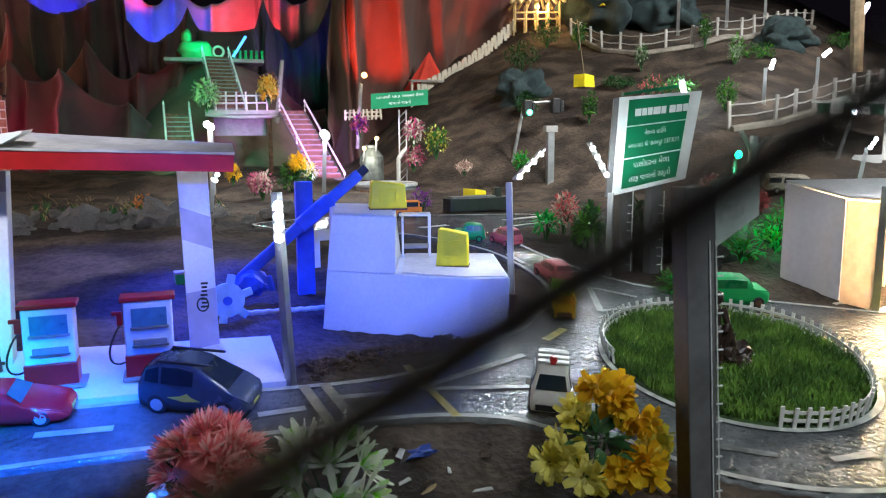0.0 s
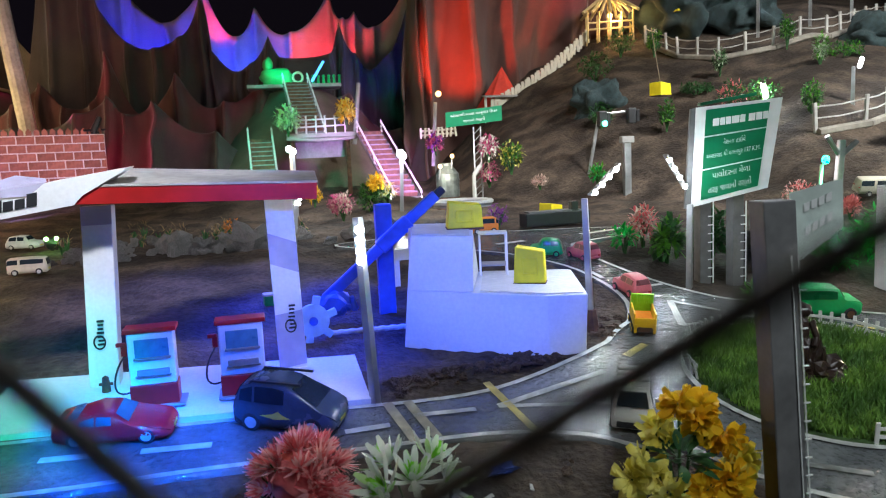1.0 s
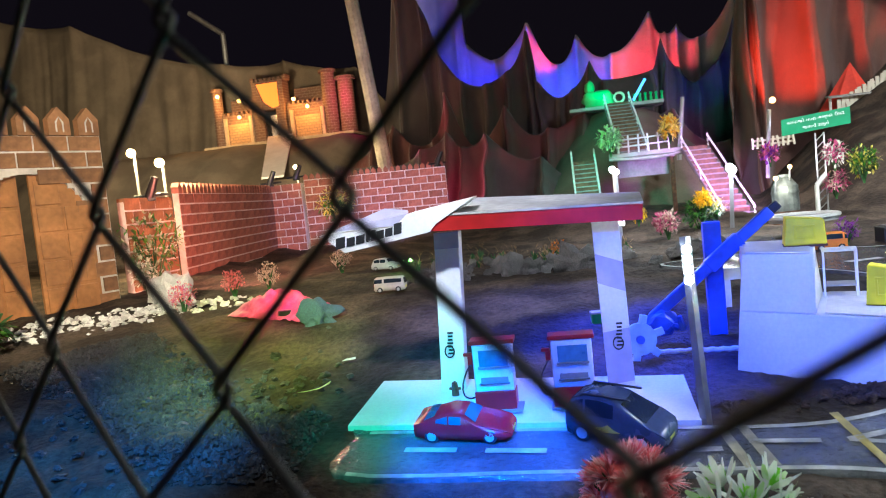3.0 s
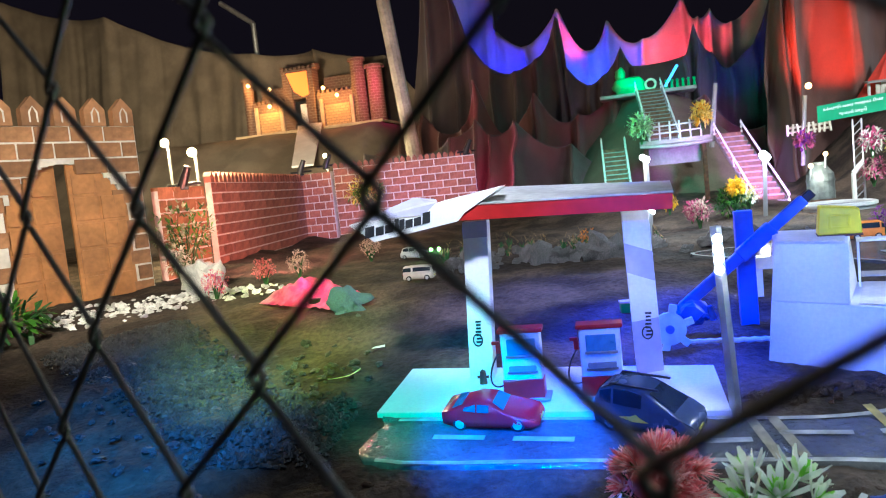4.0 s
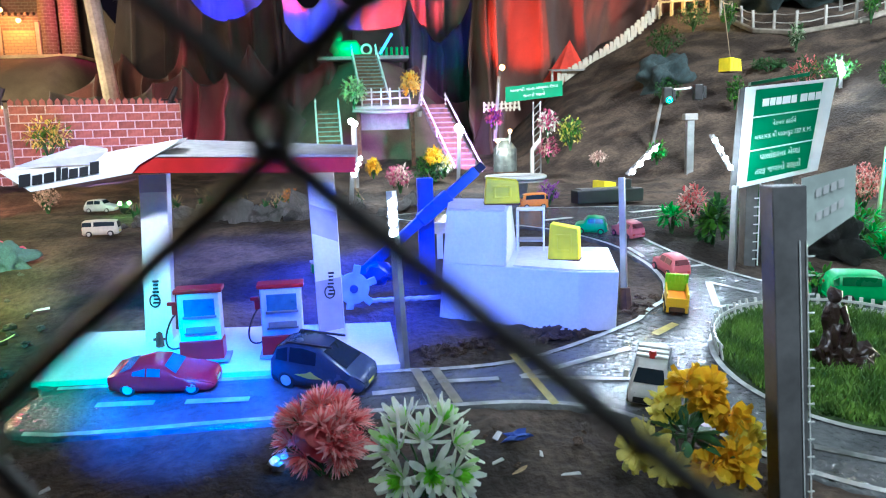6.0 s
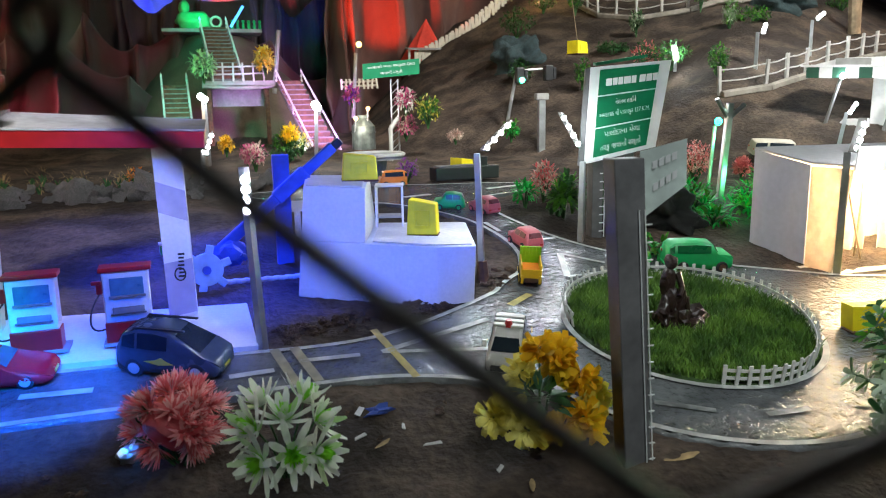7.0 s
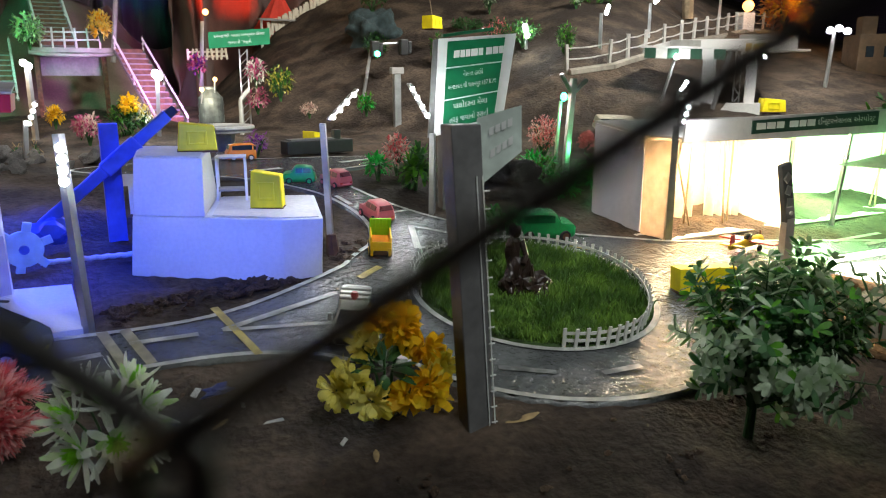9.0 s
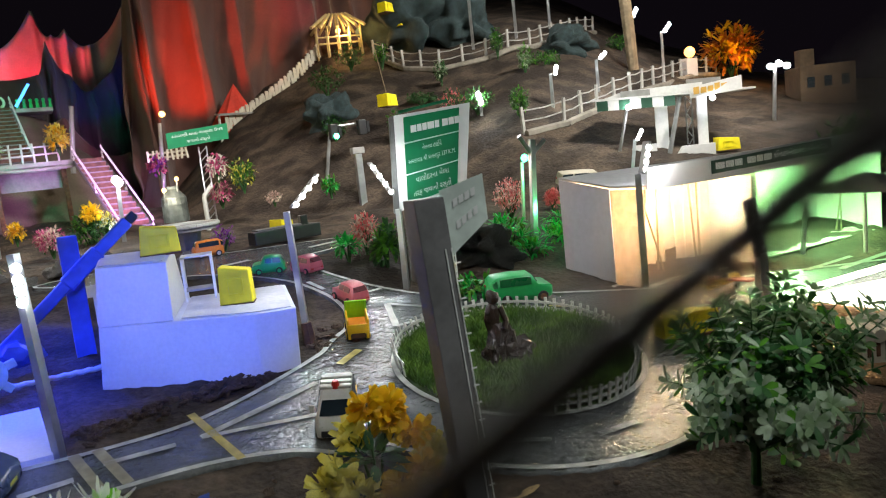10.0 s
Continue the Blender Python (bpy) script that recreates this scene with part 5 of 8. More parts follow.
stripe(0.587, 1.086, 0.635, 1.119, 0.013, M_LINEY)
stripe(0.692, 1.493, 0.702, 1.431, 0.01)
stripe(0.740, 1.363, 0.799, 1.370, 0.009)
stripe(0.654, 0.777, 0.718, 0.741, 0.01, M_WORN)
stripe(0.775, 0.719, 0.836, 0.717, 0.01, M_WORN)
stripe(-0.205, 0.977, -0.131, 0.974, 0.012)
stripe(-0.091, 0.971, -0.009, 0.968, 0.012)
stripe(0.151, 0.961, 0.208, 0.965, 0.011)
stripe(1.009, 1.107, 1.046, 1.073, 0.007, M_LINEY)
stripe(1.575, 0.976, 1.738, 0.981, 0.01)
stripe(1.635, 0.942, 1.834, 0.953, 0.012)
stripe(0.584, 1.783, 0.661, 1.804, 0.02)
stripe(0.826, 1.843, 0.976, 1.893, 0.02)


# ---- crane: blue mast, slanting beam, claw and a pale toothed wheel ----
def crane():
    t = thing("toy_crane", "blue painted toy crane with a slanting beam", "toy crane")
    part("mast", box(B(), (0.262, 1.372, 0.316), (0.029, 0.024, 0.205), 0.0015), M_BLUEP, t)
    a, b = Vector((0.150, 1.345, 0.262)), Vector((0.352, 1.340, 0.432))
    d = (b - a)
    rot = d.to_track_quat("X", "Z").to_matrix()
    part("beam", box(B(), (a + b) / 2 + Vector((0, -0.01, 0)), (d.length, 0.015, 0.019), 0.003, rot), M_BLUEP, t)
    part("beam_sleeve", box(B(), a.lerp(b, 0.62) + Vector((0, -0.01, 0)), (0.07, 0.021, 0.025), 0.003, rot), M_BLUEP, t)
    part("beam_tip", box(B(), b + Vector((0.004, -0.01, 0.003)), (0.022, 0.013, 0.015), 0.002, rot), M_BLACK, t, "black beam tip")
    for k in range(6):
        part("claw_finger", tube(B(), (0.150 + 0.010 * k, 1.330, 0.262 - 0.004 * k), (0.135 + 0.012 * k, 1.318 + 0.006 * (k % 2), 0.238 + 0.014 * (k % 3)), 0.007, 0.004, 6), M_BLUEP, t)
    part("claw", ball(B(), (0.165, 1.330, 0.256), 0.024, 2, (1.2, 0.7, 0.9), 0.5, 4), M_BLUEP, t)
    w = thing("toothed_wheel", "pale blue plastic toothed wheel standing on edge", "toy wheel", 0.126, 1.262, 0.243, 8)
    bm = tube(B(), (0, -0.004, 0), (0, 0.004, 0), 0.027, n=24)
    for k in range(6):
        an = k * math.pi / 3 + 0.3
        part("tooth", box(B(), (math.cos(an) * 0.0335, 0, math.sin(an) * 0.0335), (0.014, 0.008, 0.012), 0.001, Matrix.Rotation(-an, 3, "Y")), M_GEAR, w)
    part("wheel", bm, M_GEAR, w)
    part("hub", tube(B(), (0, -0.009, 0), (0, 0.004, 0), 0.007, n=12), M_BLUEP, w)
    r = thing("rope_bar", "white twisted rod lying on the soil", "rod", 0.20, 1.268, ground(0.2, 1.268) + 0.008)
    bm = sweep(B(), [(-0.055 + 0.0085 * k, 0.002 * (k % 2), 0.001 * (k % 2)) for k in range(17)], 0.0042, 7)
    part("rod", bm, M_WHITETOY, r)
    c = thing("card_strip", "white card strip behind the crane", "card strip", 0.30, 1.50, ground(0.3, 1.5) + 0.05, 4)
    part("strip", box(B(), (0, 0, 0.01), (0.07, 0.003, 0.022), 0.0005), M_WHITE, c)
    part("prop", box(B(), (0, 0.004, -0.027), (0.012, 0.003, 0.060)), M_WHITE, c)


crane()
t = thing("battery_block", "long black box lying behind the road", "box", 0.845, 2.085, ground(0.845, 2.085), 8)
part("body", box(B(), (0, 0, 0.019), (0.205, 0.05, 0.038), 0.003), M_BLACK, t)
part("strip", box(B(), (-0.01, 0, 0.040), (0.16, 0.04, 0.004), 0.001), M_DARKGREY, t)
part("upright", box(B(), (0.055, -0.01, 0.045), (0.022, 0.02, 0.04), 0.002), M_BLACK, t)


# ---- scattered stones, clods and scraps ----
def stone_mesh(seed, sub=2):
    bm = ball(B(), (0, 0, 0), 1, sub, (1, 0.8, 0.62), 1.1, seed)
    if sub > 2:
        for v in bm.verts:
            v.co *= 1 + 0.10 * noise.noise(v.co * 5) + 0.04 * noise.noise(v.co * 14)
        for f in bm.faces:
            f.smooth = True
    me = bpy.data.meshes.new("stone")
    bm.to_mesh(me)
    bm.free()
    return me


def scatter(name, label, category, group, meshes, material, places):
    for k, (x, y, s) in enumerate(places):
        ob = new(name, meshes[k % len(meshes)])
        if not ob.data.materials:
            ob.data.materials.append(material)
        ob.matrix_basis = pose(x, y, ground(x, y) + s * (0.45 if name == "rock" else 0.25), RNG.uniform(-25, 25), RNG.uniform(-25, 25), RNG.uniform(0, 360)) @ Matrix.Diagonal((s, s * RNG.uniform(0.7, 1.2), s * RNG.uniform(0.6, 1.1) * (1.35 if name == "rock" else 1), 1))
        tagged(ob, label, category, group)


rock_ms, clod_ms, peb_ms = [stone_mesh(k) for k in range(5)], [stone_mesh(10 + k) for k in range(5)], [stone_mesh(20 + k) for k in range(4)]
places = [(-0.42 + 0.05 * k + RNG.uniform(-0.03, 0.03), 2.12 + 0.10 * math.sin(k * 0.9) + RNG.uniform(-0.08, 0.08), RNG.uniform(0.016, 0.034)) for k in range(20)]
places += [(RNG.uniform(-0.48, 0.16), RNG.uniform(1.94, 2.28), RNG.uniform(0.006, 0.018)) for k in range(80)]
places += [(-0.02, 2.02, 0.045), (-0.13, 2.0, 0.034), (0.03, 2.1, 0.036), (-0.22, 2.05, 0.036), (-0.33, 1.98, 0.034), (-0.40, 2.12, 0.040)]
scatter("rock", "rough grey rock in the row behind the forecourt", "rock", "rock row", rock_ms, M_ROCK, places)
scatter("rock", "bluish rock beside the pink-lit cloth", "rock", "", [stone_mesh(33, 4)], mat("blue_rock", (0.10, 0.16, 0.24), 0.7, var=0.3, bump=0.6, bdist=0.01), [(-0.56, 1.56, 0.036)])
scatter("rock", "dark rounded boulder among the green plants", "rock", "", [stone_mesh(34, 4)], mat("dark_boulder", (0.03, 0.032, 0.028), 0.6, var=0.4, scale=8, bump=0.8, bdist=0.02), [(1.078, 1.395, 0.060)])
places = []
for k in range(120):
    u = RNG.random()
    places.append((0.22 + 0.26 * u + RNG.uniform(-0.02, 0.02), 1.055 + 0.06 * u + RNG.uniform(-0.012, 0.035), RNG.uniform(0.003, 0.009)))
for k in range(36):
    places.append((RNG.uniform(0.57, 0.665), RNG.uniform(1.15, 1.24), RNG.uniform(0.003, 0.008)))
for k in range(60):
    places.append((RNG.uniform(0.0, 1.1), RNG.uniform(0.52, 0.66) + 0.0, RNG.uniform(0.002, 0.006)))
for k in range(40):
    places.append((RNG.uniform(-0.6, 0.45), RNG.uniform(0.74, 0.88), RNG.uniform(0.002, 0.007)))
scatter("clod", "crumb of brown soil", "soil clod", "soil clods", clod_ms, M_STONE, places)
places = []
for k in range(260):
    u = RNG.random()
    places.append((-1.38 + 0.34 * u + RNG.uniform(-0.16, 0.16), 1.62 + 0.26 * u + RNG.uniform(-0.10, 0.10), RNG.uniform(0.004, 0.012)))
scatter("pebble", "white pebble before the gate", "pebble", "white pebbles", peb_ms, M_PEBBLE, places)
places = [(-0.62 + RNG.gauss(0, 0.20), 1.12 + RNG.gauss(0, 0.13), RNG.uniform(0.004, 0.011)) for _ in range(230)]
scatter("gravel_stone", "dark gravel stone on the ground beside the forecourt", "gravel", "dark gravel", [stone_mesh(40 + k) for k in range(4)], mat("dark_gravel", (0.055, 0.055, 0.058), 0.6, var=0.4, bump=0.4, per=0.4), [p for p in places if p[0] < -0.36])
def gravel_bed(outline, n, seed):
    """Small dark stones strewn over a bed, too many to tell apart."""
    rng = random.Random(seed)
    xs, ys = [p[0] for p in outline], [p[1] for p in outline]
    shape = np.array([(1, 0, 0), (-1, 0, 0), (0, 1, 0), (0, -1, 0), (0, 0, 1), (0, 0, -1)], float)
    tri = ((0, 2, 4), (2, 1, 4), (1, 3, 4), (3, 0, 4), (2, 0, 5), (1, 2, 5), (3, 1, 5), (0, 3, 5))
    vs, fs = [], []
    while len(vs) < n * 6:
        x, y = rng.uniform(min(xs), max(xs)), rng.uniform(min(ys), max(ys))
        if float(poly_sdf(np.array([x]), np.array([y]), outline)[0]) > 0.03 * rng.uniform(-1, 1):
            continue
        s, a, i = rng.uniform(0.003, 0.0085), rng.uniform(0, 6.28), len(vs)
        ca, sa, z = math.cos(a), math.sin(a), ground(x, y) + s * 0.25
        for px, py, pz in shape:
            k = s * rng.uniform(0.6, 1.15)
            px, py, pz = px * k + rng.uniform(-0.2, 0.2) * s, py * k * 0.8, pz * k * 0.65 + rng.uniform(-0.2, 0.2) * s
            vs.append((x + px * ca - py * sa, y + px * sa + py * ca, z + pz))
        fs += [tuple(i + q for q in f) for f in tri]
    me = bpy.data.meshes.new("gravel")
    me.from_pydata(vs, [], fs)
    me.materials.append(bpy.data.materials["dark_gravel"])
    tagged(new("gravel", me), "dark gravel spread over the ground before the yard", "gravel", kind="stuff")


gravel_bed([(-1.22, 1.36), (-1.0, 1.55), (-0.72, 1.28), (-0.56, 1.14), (-0.40, 1.10), (-0.35, 1.04), (-0.35, 0.93), (-0.52, 0.90), (-0.66, 1.02), (-0.90, 1.18)], 7000, 9)
for x, y, rz, s in ((0.600, 0.672, -10, 0.040), (0.30, 0.77, 30, 0.022), (0.44, 0.66, 70, 0.020), (-0.42, 0.62, 10, 0.03)):
    t = thing("fallen_leaf", "dry yellowish leaf lying on the soil", "leaf", x, y, ground(x, y) + 0.004, rz, "fallen leaves")
    bm = B()
    leaf(bm, (0, 0, 0), (1, 0, 0.02), (0, 0, 1), s, s * 0.35, 0.15, 0, 0.1, 4)
    part("blade", bm, M_STRAW, t)
t = thing("foil_scrap", "crumpled blue-lit foil scrap on the soil", "scrap", 0.046, 0.815, ground(0.046, 0.815) + 0.006)
part("foil", ball(B(), (0, 0, 0.004), 0.012, 2, (1, 0.8, 0.7), 1.0, 3), M_STEEL, t)
lamp_point("blue_chip", (0.046, 0.803, 0.158), (0.05, 0.25, 1.0), 0.02, 0.004)

M_PAPER = mat("white_paper", (0.66, 0.66, 0.64), 0.8, var=0.15, scale=60, bump=0.1)
for x, y, rz, l, w in ((0.297, 0.842, 60, 0.020, 0.007), (0.288, 0.792, 20, 0.016, 0.004), (0.363, 0.760, -15, 0.022, 0.003), (0.34, 0.80, 80, 0.010, 0.004), (-0.402, 1.312, 5, 0.026, 0.010), (0.42, 0.70, 40, 0.012, 0.004), (-0.20, 0.80, 25, 0.012, 0.005)):
    t = thing("paper_scrap", "small white paper scrap lying on the soil", "scrap", x, y, ground(x, y) + 0.004, rz, "paper scraps")
    part("sheet", slab(B(), [(-l / 2, -w / 2, 0), (l / 2, -w / 3, 0.002), (l * 0.42, w / 2, 0.004), (-l * 0.35, w * 0.6, 0.001)], 0.0006, (0, 0, 1)), M_PAPER, t)
t = thing("foil_scrap", "dark blue crumpled foil scrap on the soil", "scrap", 0.320, 0.838, ground(0.320, 0.838) + 0.004, 20)
part("foil", ball(B(), (0, 0, 0.003), 0.011, 2, (1.4, 0.8, 0.5), 1.2, 9), M_BLUEP, t)
t = thing("toy_box", "small teal box with a white lid beside the toothed wheel", "box", 0.059, 1.440, ground(0.059, 1.44), 10)
part("body", box(B(), (0, 0, 0.010), (0.032, 0.022, 0.020), 0.001), M_GREENTOY, t, "teal side")
part("lid", box(B(), (0, 0, 0.0225), (0.034, 0.024, 0.004), 0.0008), M_WHITETOY, t)
t = thing("leaf_strip", "pale curled leaf strip lying on the gravel", "leaf", -0.412, 1.165, ground(-0.412, 1.165) + 0.008, 12)
bm = B()
leaf(bm, (-0.030, 0, 0.004), (1, -0.2, 0), (0, 0, 1), 0.062, 0.007, 0.22, 0, 0.2, 6)
leaf(bm, (0.0, 0.004, 0.004), (0.8, 0.5, 0.1), (0, 0, 1), 0.030, 0.006, 0.2, 0, 0.2, 4)
part("blade", bm, L_MINT, t)

# dry grass and small yellow pegs behind the rocks
for k in range(28):
    x, y = RNG.uniform(-0.50, 0.14), RNG.uniform(2.12, 2.42)
    small_shrub(x, y, 0.016, RNG.uniform(0.020, 0.048), [M_STRAW], RNG, "tuft of dry straw grass", "straw_tuft", 7, 0.020, width=0.12, group="straw tufts")
small_shrub(-0.06, 2.22, 0.035, 0.05, [L_ORANGE], RNG, "orange artificial flowers behind the rocks", "orange_flowers", 40, 0.016)


# ---- airport building ----
def airport():
    t = thing("airport_building", "white card airport building, open in front and lit inside", "model building")
    z0 = 0.174
    part("side_wall", slab(B(), [(1.196, 1.280, z0 + 0.03), (1.222, 1.157, z0 + 0.012), (1.222, 1.157, 0.376), (1.196, 1.280, 0.400)], 0.004, (1, 0.2, 0)), M_LILAC, t, "pale lilac-white side wall")
    part("return_wall", slab(B(), [(1.224, 1.154, z0 + 0.010), (1.228, 1.092, z0), (1.236, 1.070, 0.374), (1.224, 1.154, 0.374)], 0.003, (-1, 0, 0)), M_CURT, t, "thin cream return wall")
    part("back_wall", slab(B(), [(1.205, 1.262, z0), (2.05, 1.262, z0), (2.05, 1.262, 0.395), (1.205, 1.262, 0.395)], 0.004, (0, 1, 0)), M_WALLWHITE, t)
    part("end_wall", slab(B(), [(2.05, 1.09, z0), (2.05, 1.262, z0), (2.05, 1.262, 0.395), (2.05, 1.09, 0.375)], 0.004, (1, 0, 0)), M_WALLWHITE, t)
    part("roof", slab(B(), [(1.196, 1.280, 0.401), (1.222, 1.155, 0.3785), (1.236, 1.062, 0.378), (2.06, 1.062, 0.380), (2.06, 1.268, 0.398)], 0.004, (0, 0, 1)), M_WALLWHITE, t)
    part("fascia", slab(B(), [(1.226, 1.058, 0.372), (2.062, 1.058, 0.374), (2.062, 1.058, 0.430), (1.232, 1.058, 0.414)], 0.004, (0, 1, 0)), M_WALLWHITE, t, "plain front fascia")
    part("partition", slab(B(), [(1.545, 1.075, z0), (1.560, 1.255, z0), (1.560, 1.255, 0.376), (1.545, 1.075, 0.365)], 0.006, (1, 0, 0)), M_WALLWHITE, t)
    part("floor_board", slab(B(), [(1.20, 1.085, 0.178), (2.05, 1.085, 0.178), (2.05, 1.26, 0.182), (1.21, 1.26, 0.182)], 0.003, (0, 0, 1)), M_BOARD, t)
    for k, (xa, xb, za, zb) in enumerate(((1.255, 1.262, 0.18, 0.37), (1.285, 1.345, 0.37, 0.18), (1.345, 1.335, 0.18, 0.37), (1.405, 1.440, 0.37, 0.18), (1.450, 1.452, 0.18, 0.37), (1.62, 1.66, 0.37, 0.2), (1.93, 1.96, 0.19, 0.37), (1.99, 1.94, 0.37, 0.19))):
        part("stick", tube(B(), (xa, 1.12 + 0.02 * (k % 3), za), (xb, 1.14, zb), 0.0022, n=6), M_WOOD, t, "thin wooden stick")
    board = part("name_board", slab(B(), [(1.405, 1.0555, 0.384), (1.80, 1.0555, 0.392), (1.80, 1.0555, 0.422), (1.405, 1.0555, 0.410)], 0.0024, (0, 1, 0)), M_SIGNDARK, t, "dark green name board")
    x = 1.415
    for w in (0.026, 0.024, 0.022, 0.0, 0.026, 0.020, 0.024):
        if w:
            part("name_bar", slab(B(), [(x, 1.0552, 0.392 + (x - 1.405) * 0.022), (x + w, 1.0552, 0.392 + (x - 1.405) * 0.022), (x + w, 1.0552, 0.405 + (x - 1.405) * 0.024), (x, 1.0552, 0.405 + (x - 1.405) * 0.024)], 0.0008, (0, -1, 0)), M_SIGNW, board)
        x += (w + 0.004) if w else 0.012
    lettering("ઈન્ટરનેશનલ એરપોર્ટ", 0.016, (1.692, 1.0548, 0.4045), (1, 0, 0.021), (0, 0, 1), M_SIGNW, board, fit=0.19)
    for x0, x1, y0, n in ((1.262, 1.40, 1.195, 5), (1.435, 1.54, 1.19, 4), (1.63, 1.72, 1.20, 4)):
        bm = B()
        rows = []
        for i in range(33):
            u = i / 32
            rows.append([bm.verts.new((x0 + (x1 - x0) * u, y0 + 0.010 * math.sin(u * n * 6.28) * (1.2 - 0.5 * v) + 0.006 * noise.noise(Vector((u * 9, v * 3, n))), 0.374 - 0.19 * v)) for v in (0, 0.25, 0.5, 0.75, 1.0)])
        for ra, rb in zip(rows, rows[1:]):
            for k in range(4):
                bm.faces.new((ra[k], rb[k], rb[k + 1], ra[k + 1]))
        part("hanging_cloth", bm, M_CURT, t, "cream cloth hanging in folds", True)
    for x, lean in ((1.700, 0.012),):
        part("prop_post", tube(B(), (x, 1.07, 0.165), (x + lean, 1.055, 0.375), 0.0055, n=8), M_STEEL, t)


M_WALLWHITE = mat("white_card_wall", (0.70, 0.68, 0.68), 0.7, var=0.12, scale=7, bump=0.06, bscale=90)
M_LILAC = mat("lilac_white_card", (0.72, 0.68, 0.76), 0.7, var=0.10, scale=7, bump=0.06, bscale=90)
M_CURT = leafy("cream_cloth", (0.84, 0.76, 0.68), (0.76, 0.66, 0.56), 0.6)
M_SIGNDARK = mat("dark_green_film", (0.02, 0.075, 0.045), 0.4, var=0.15, bump=0.03)
airport()
lamp_point("airport_warm_lamp", (1.33, 1.235, 0.30), (1.0, 0.66, 0.32), 2.4, 0.02)
lamp_point("airport_warm_lamp_low", (1.49, 1.12, 0.27), (1.0, 0.72, 0.42), 2.0, 0.02)
# added lamp hidden by the fascia, warms the road in front
lamp_point("airport_warm_fill", (1.34, 1.095, 0.345), (1.0, 0.72, 0.40), 3.0, 0.02)
lamp_point("airport_green_lamp", (1.80, 1.16, 0.27), (0.50, 1.0, 0.40), 5.0, 0.02)
# likewise added under the fascia, greens the runway
lamp_point("airport_green_fill", (1.86, 1.10, 0.345), (0.30, 1.0, 0.35), 4.0, 0.02)


def canopy(x, y, z, s, rz):
    t = thing("canopy", "grey pyramid card canopy on a thin pole", "canopy", x, y, ground(x, y), rz, "grey canopies")
    h = z - ground(x, y)
    bm = B()
    top = bm.verts.new((0, 0, h + s * 0.30))
    rim = [bm.verts.new((s * a, s * b * 0.8, h)) for a, b in ((-1, -1), (1, -1), (1, 1), (-1, 1))]
    for k in range(4):
        bm.faces.new((rim[k], rim[(k + 1) % 4], top))
    bm.faces.new(rim[::-1])
    part("roof", bm, M_GREY, t)
    part("pole", tube(B(), (0, 0, -0.01), (0, 0, h + 0.01), 0.005, n=8), M_WHITETOY, t)


canopy(1.80, 0.985, 0.310, 0.115, 12)
canopy(2.02, 0.93, 0.330, 0.12, 12)
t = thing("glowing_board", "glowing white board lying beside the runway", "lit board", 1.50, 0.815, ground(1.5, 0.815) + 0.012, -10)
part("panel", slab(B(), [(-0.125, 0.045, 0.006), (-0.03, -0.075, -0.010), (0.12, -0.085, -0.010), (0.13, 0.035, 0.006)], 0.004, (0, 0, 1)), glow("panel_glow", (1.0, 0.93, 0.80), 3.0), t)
t = thing("light_strip", "glowing white strip light along the runway", "strip light", 1.58, 0.885, ground(1.58, 0.885) + 0.010, -1)
part("tube", box(B(), (0, 0, 0.004), (0.26, 0.014, 0.010), 0.003), glow("strip_glow", (1.0, 0.95, 0.85), 4.0), t)
t = thing("corrugated_shed", "small cream corrugated plastic shed", "toy shed", 1.285, 0.662, ground(1.285, 0.662), -25)
bm = B()
for k in range(6):
    tube(bm, (-0.045 + 0.018 * k, -0.035, 0.046), (-0.045 + 0.018 * k, 0.035, 0.052), 0.0105, n=10)
part("roof", bm, M_CREAMTOY, t, "corrugated roof")
part("body", box(B(), (0, 0, 0.020), (0.108, 0.062, 0.044), 0.002), M_CREAMTOY, t)
for k in range(7):
    part("slot", box(B(), (-0.042 + 0.014 * k, -0.0315, 0.026), (0.006, 0.002, 0.022), 0.0005), M_BROWN, t)
sand = tagged(part("sand_patch", sheet(B(), lambda x, y: poly_sdf(x, y, [(1.16, 0.66), (1.30, 0.83), (1.40, 0.848), (1.62, 0.79), (2.42, 0.545), (2.4, 0.40), (1.3, 0.50)]), 1.1, 2.5, 0.35, 0.9, 0.02, 0.008, 0.01), mat("orange_sand", (0.30, 0.17, 0.075), 0.95, var=0.4, scale=20, bump=0.9, bscale=130, bdist=0.006), smooth=True), "rough orange-brown sand beside the runway", "sand", kind="structure")


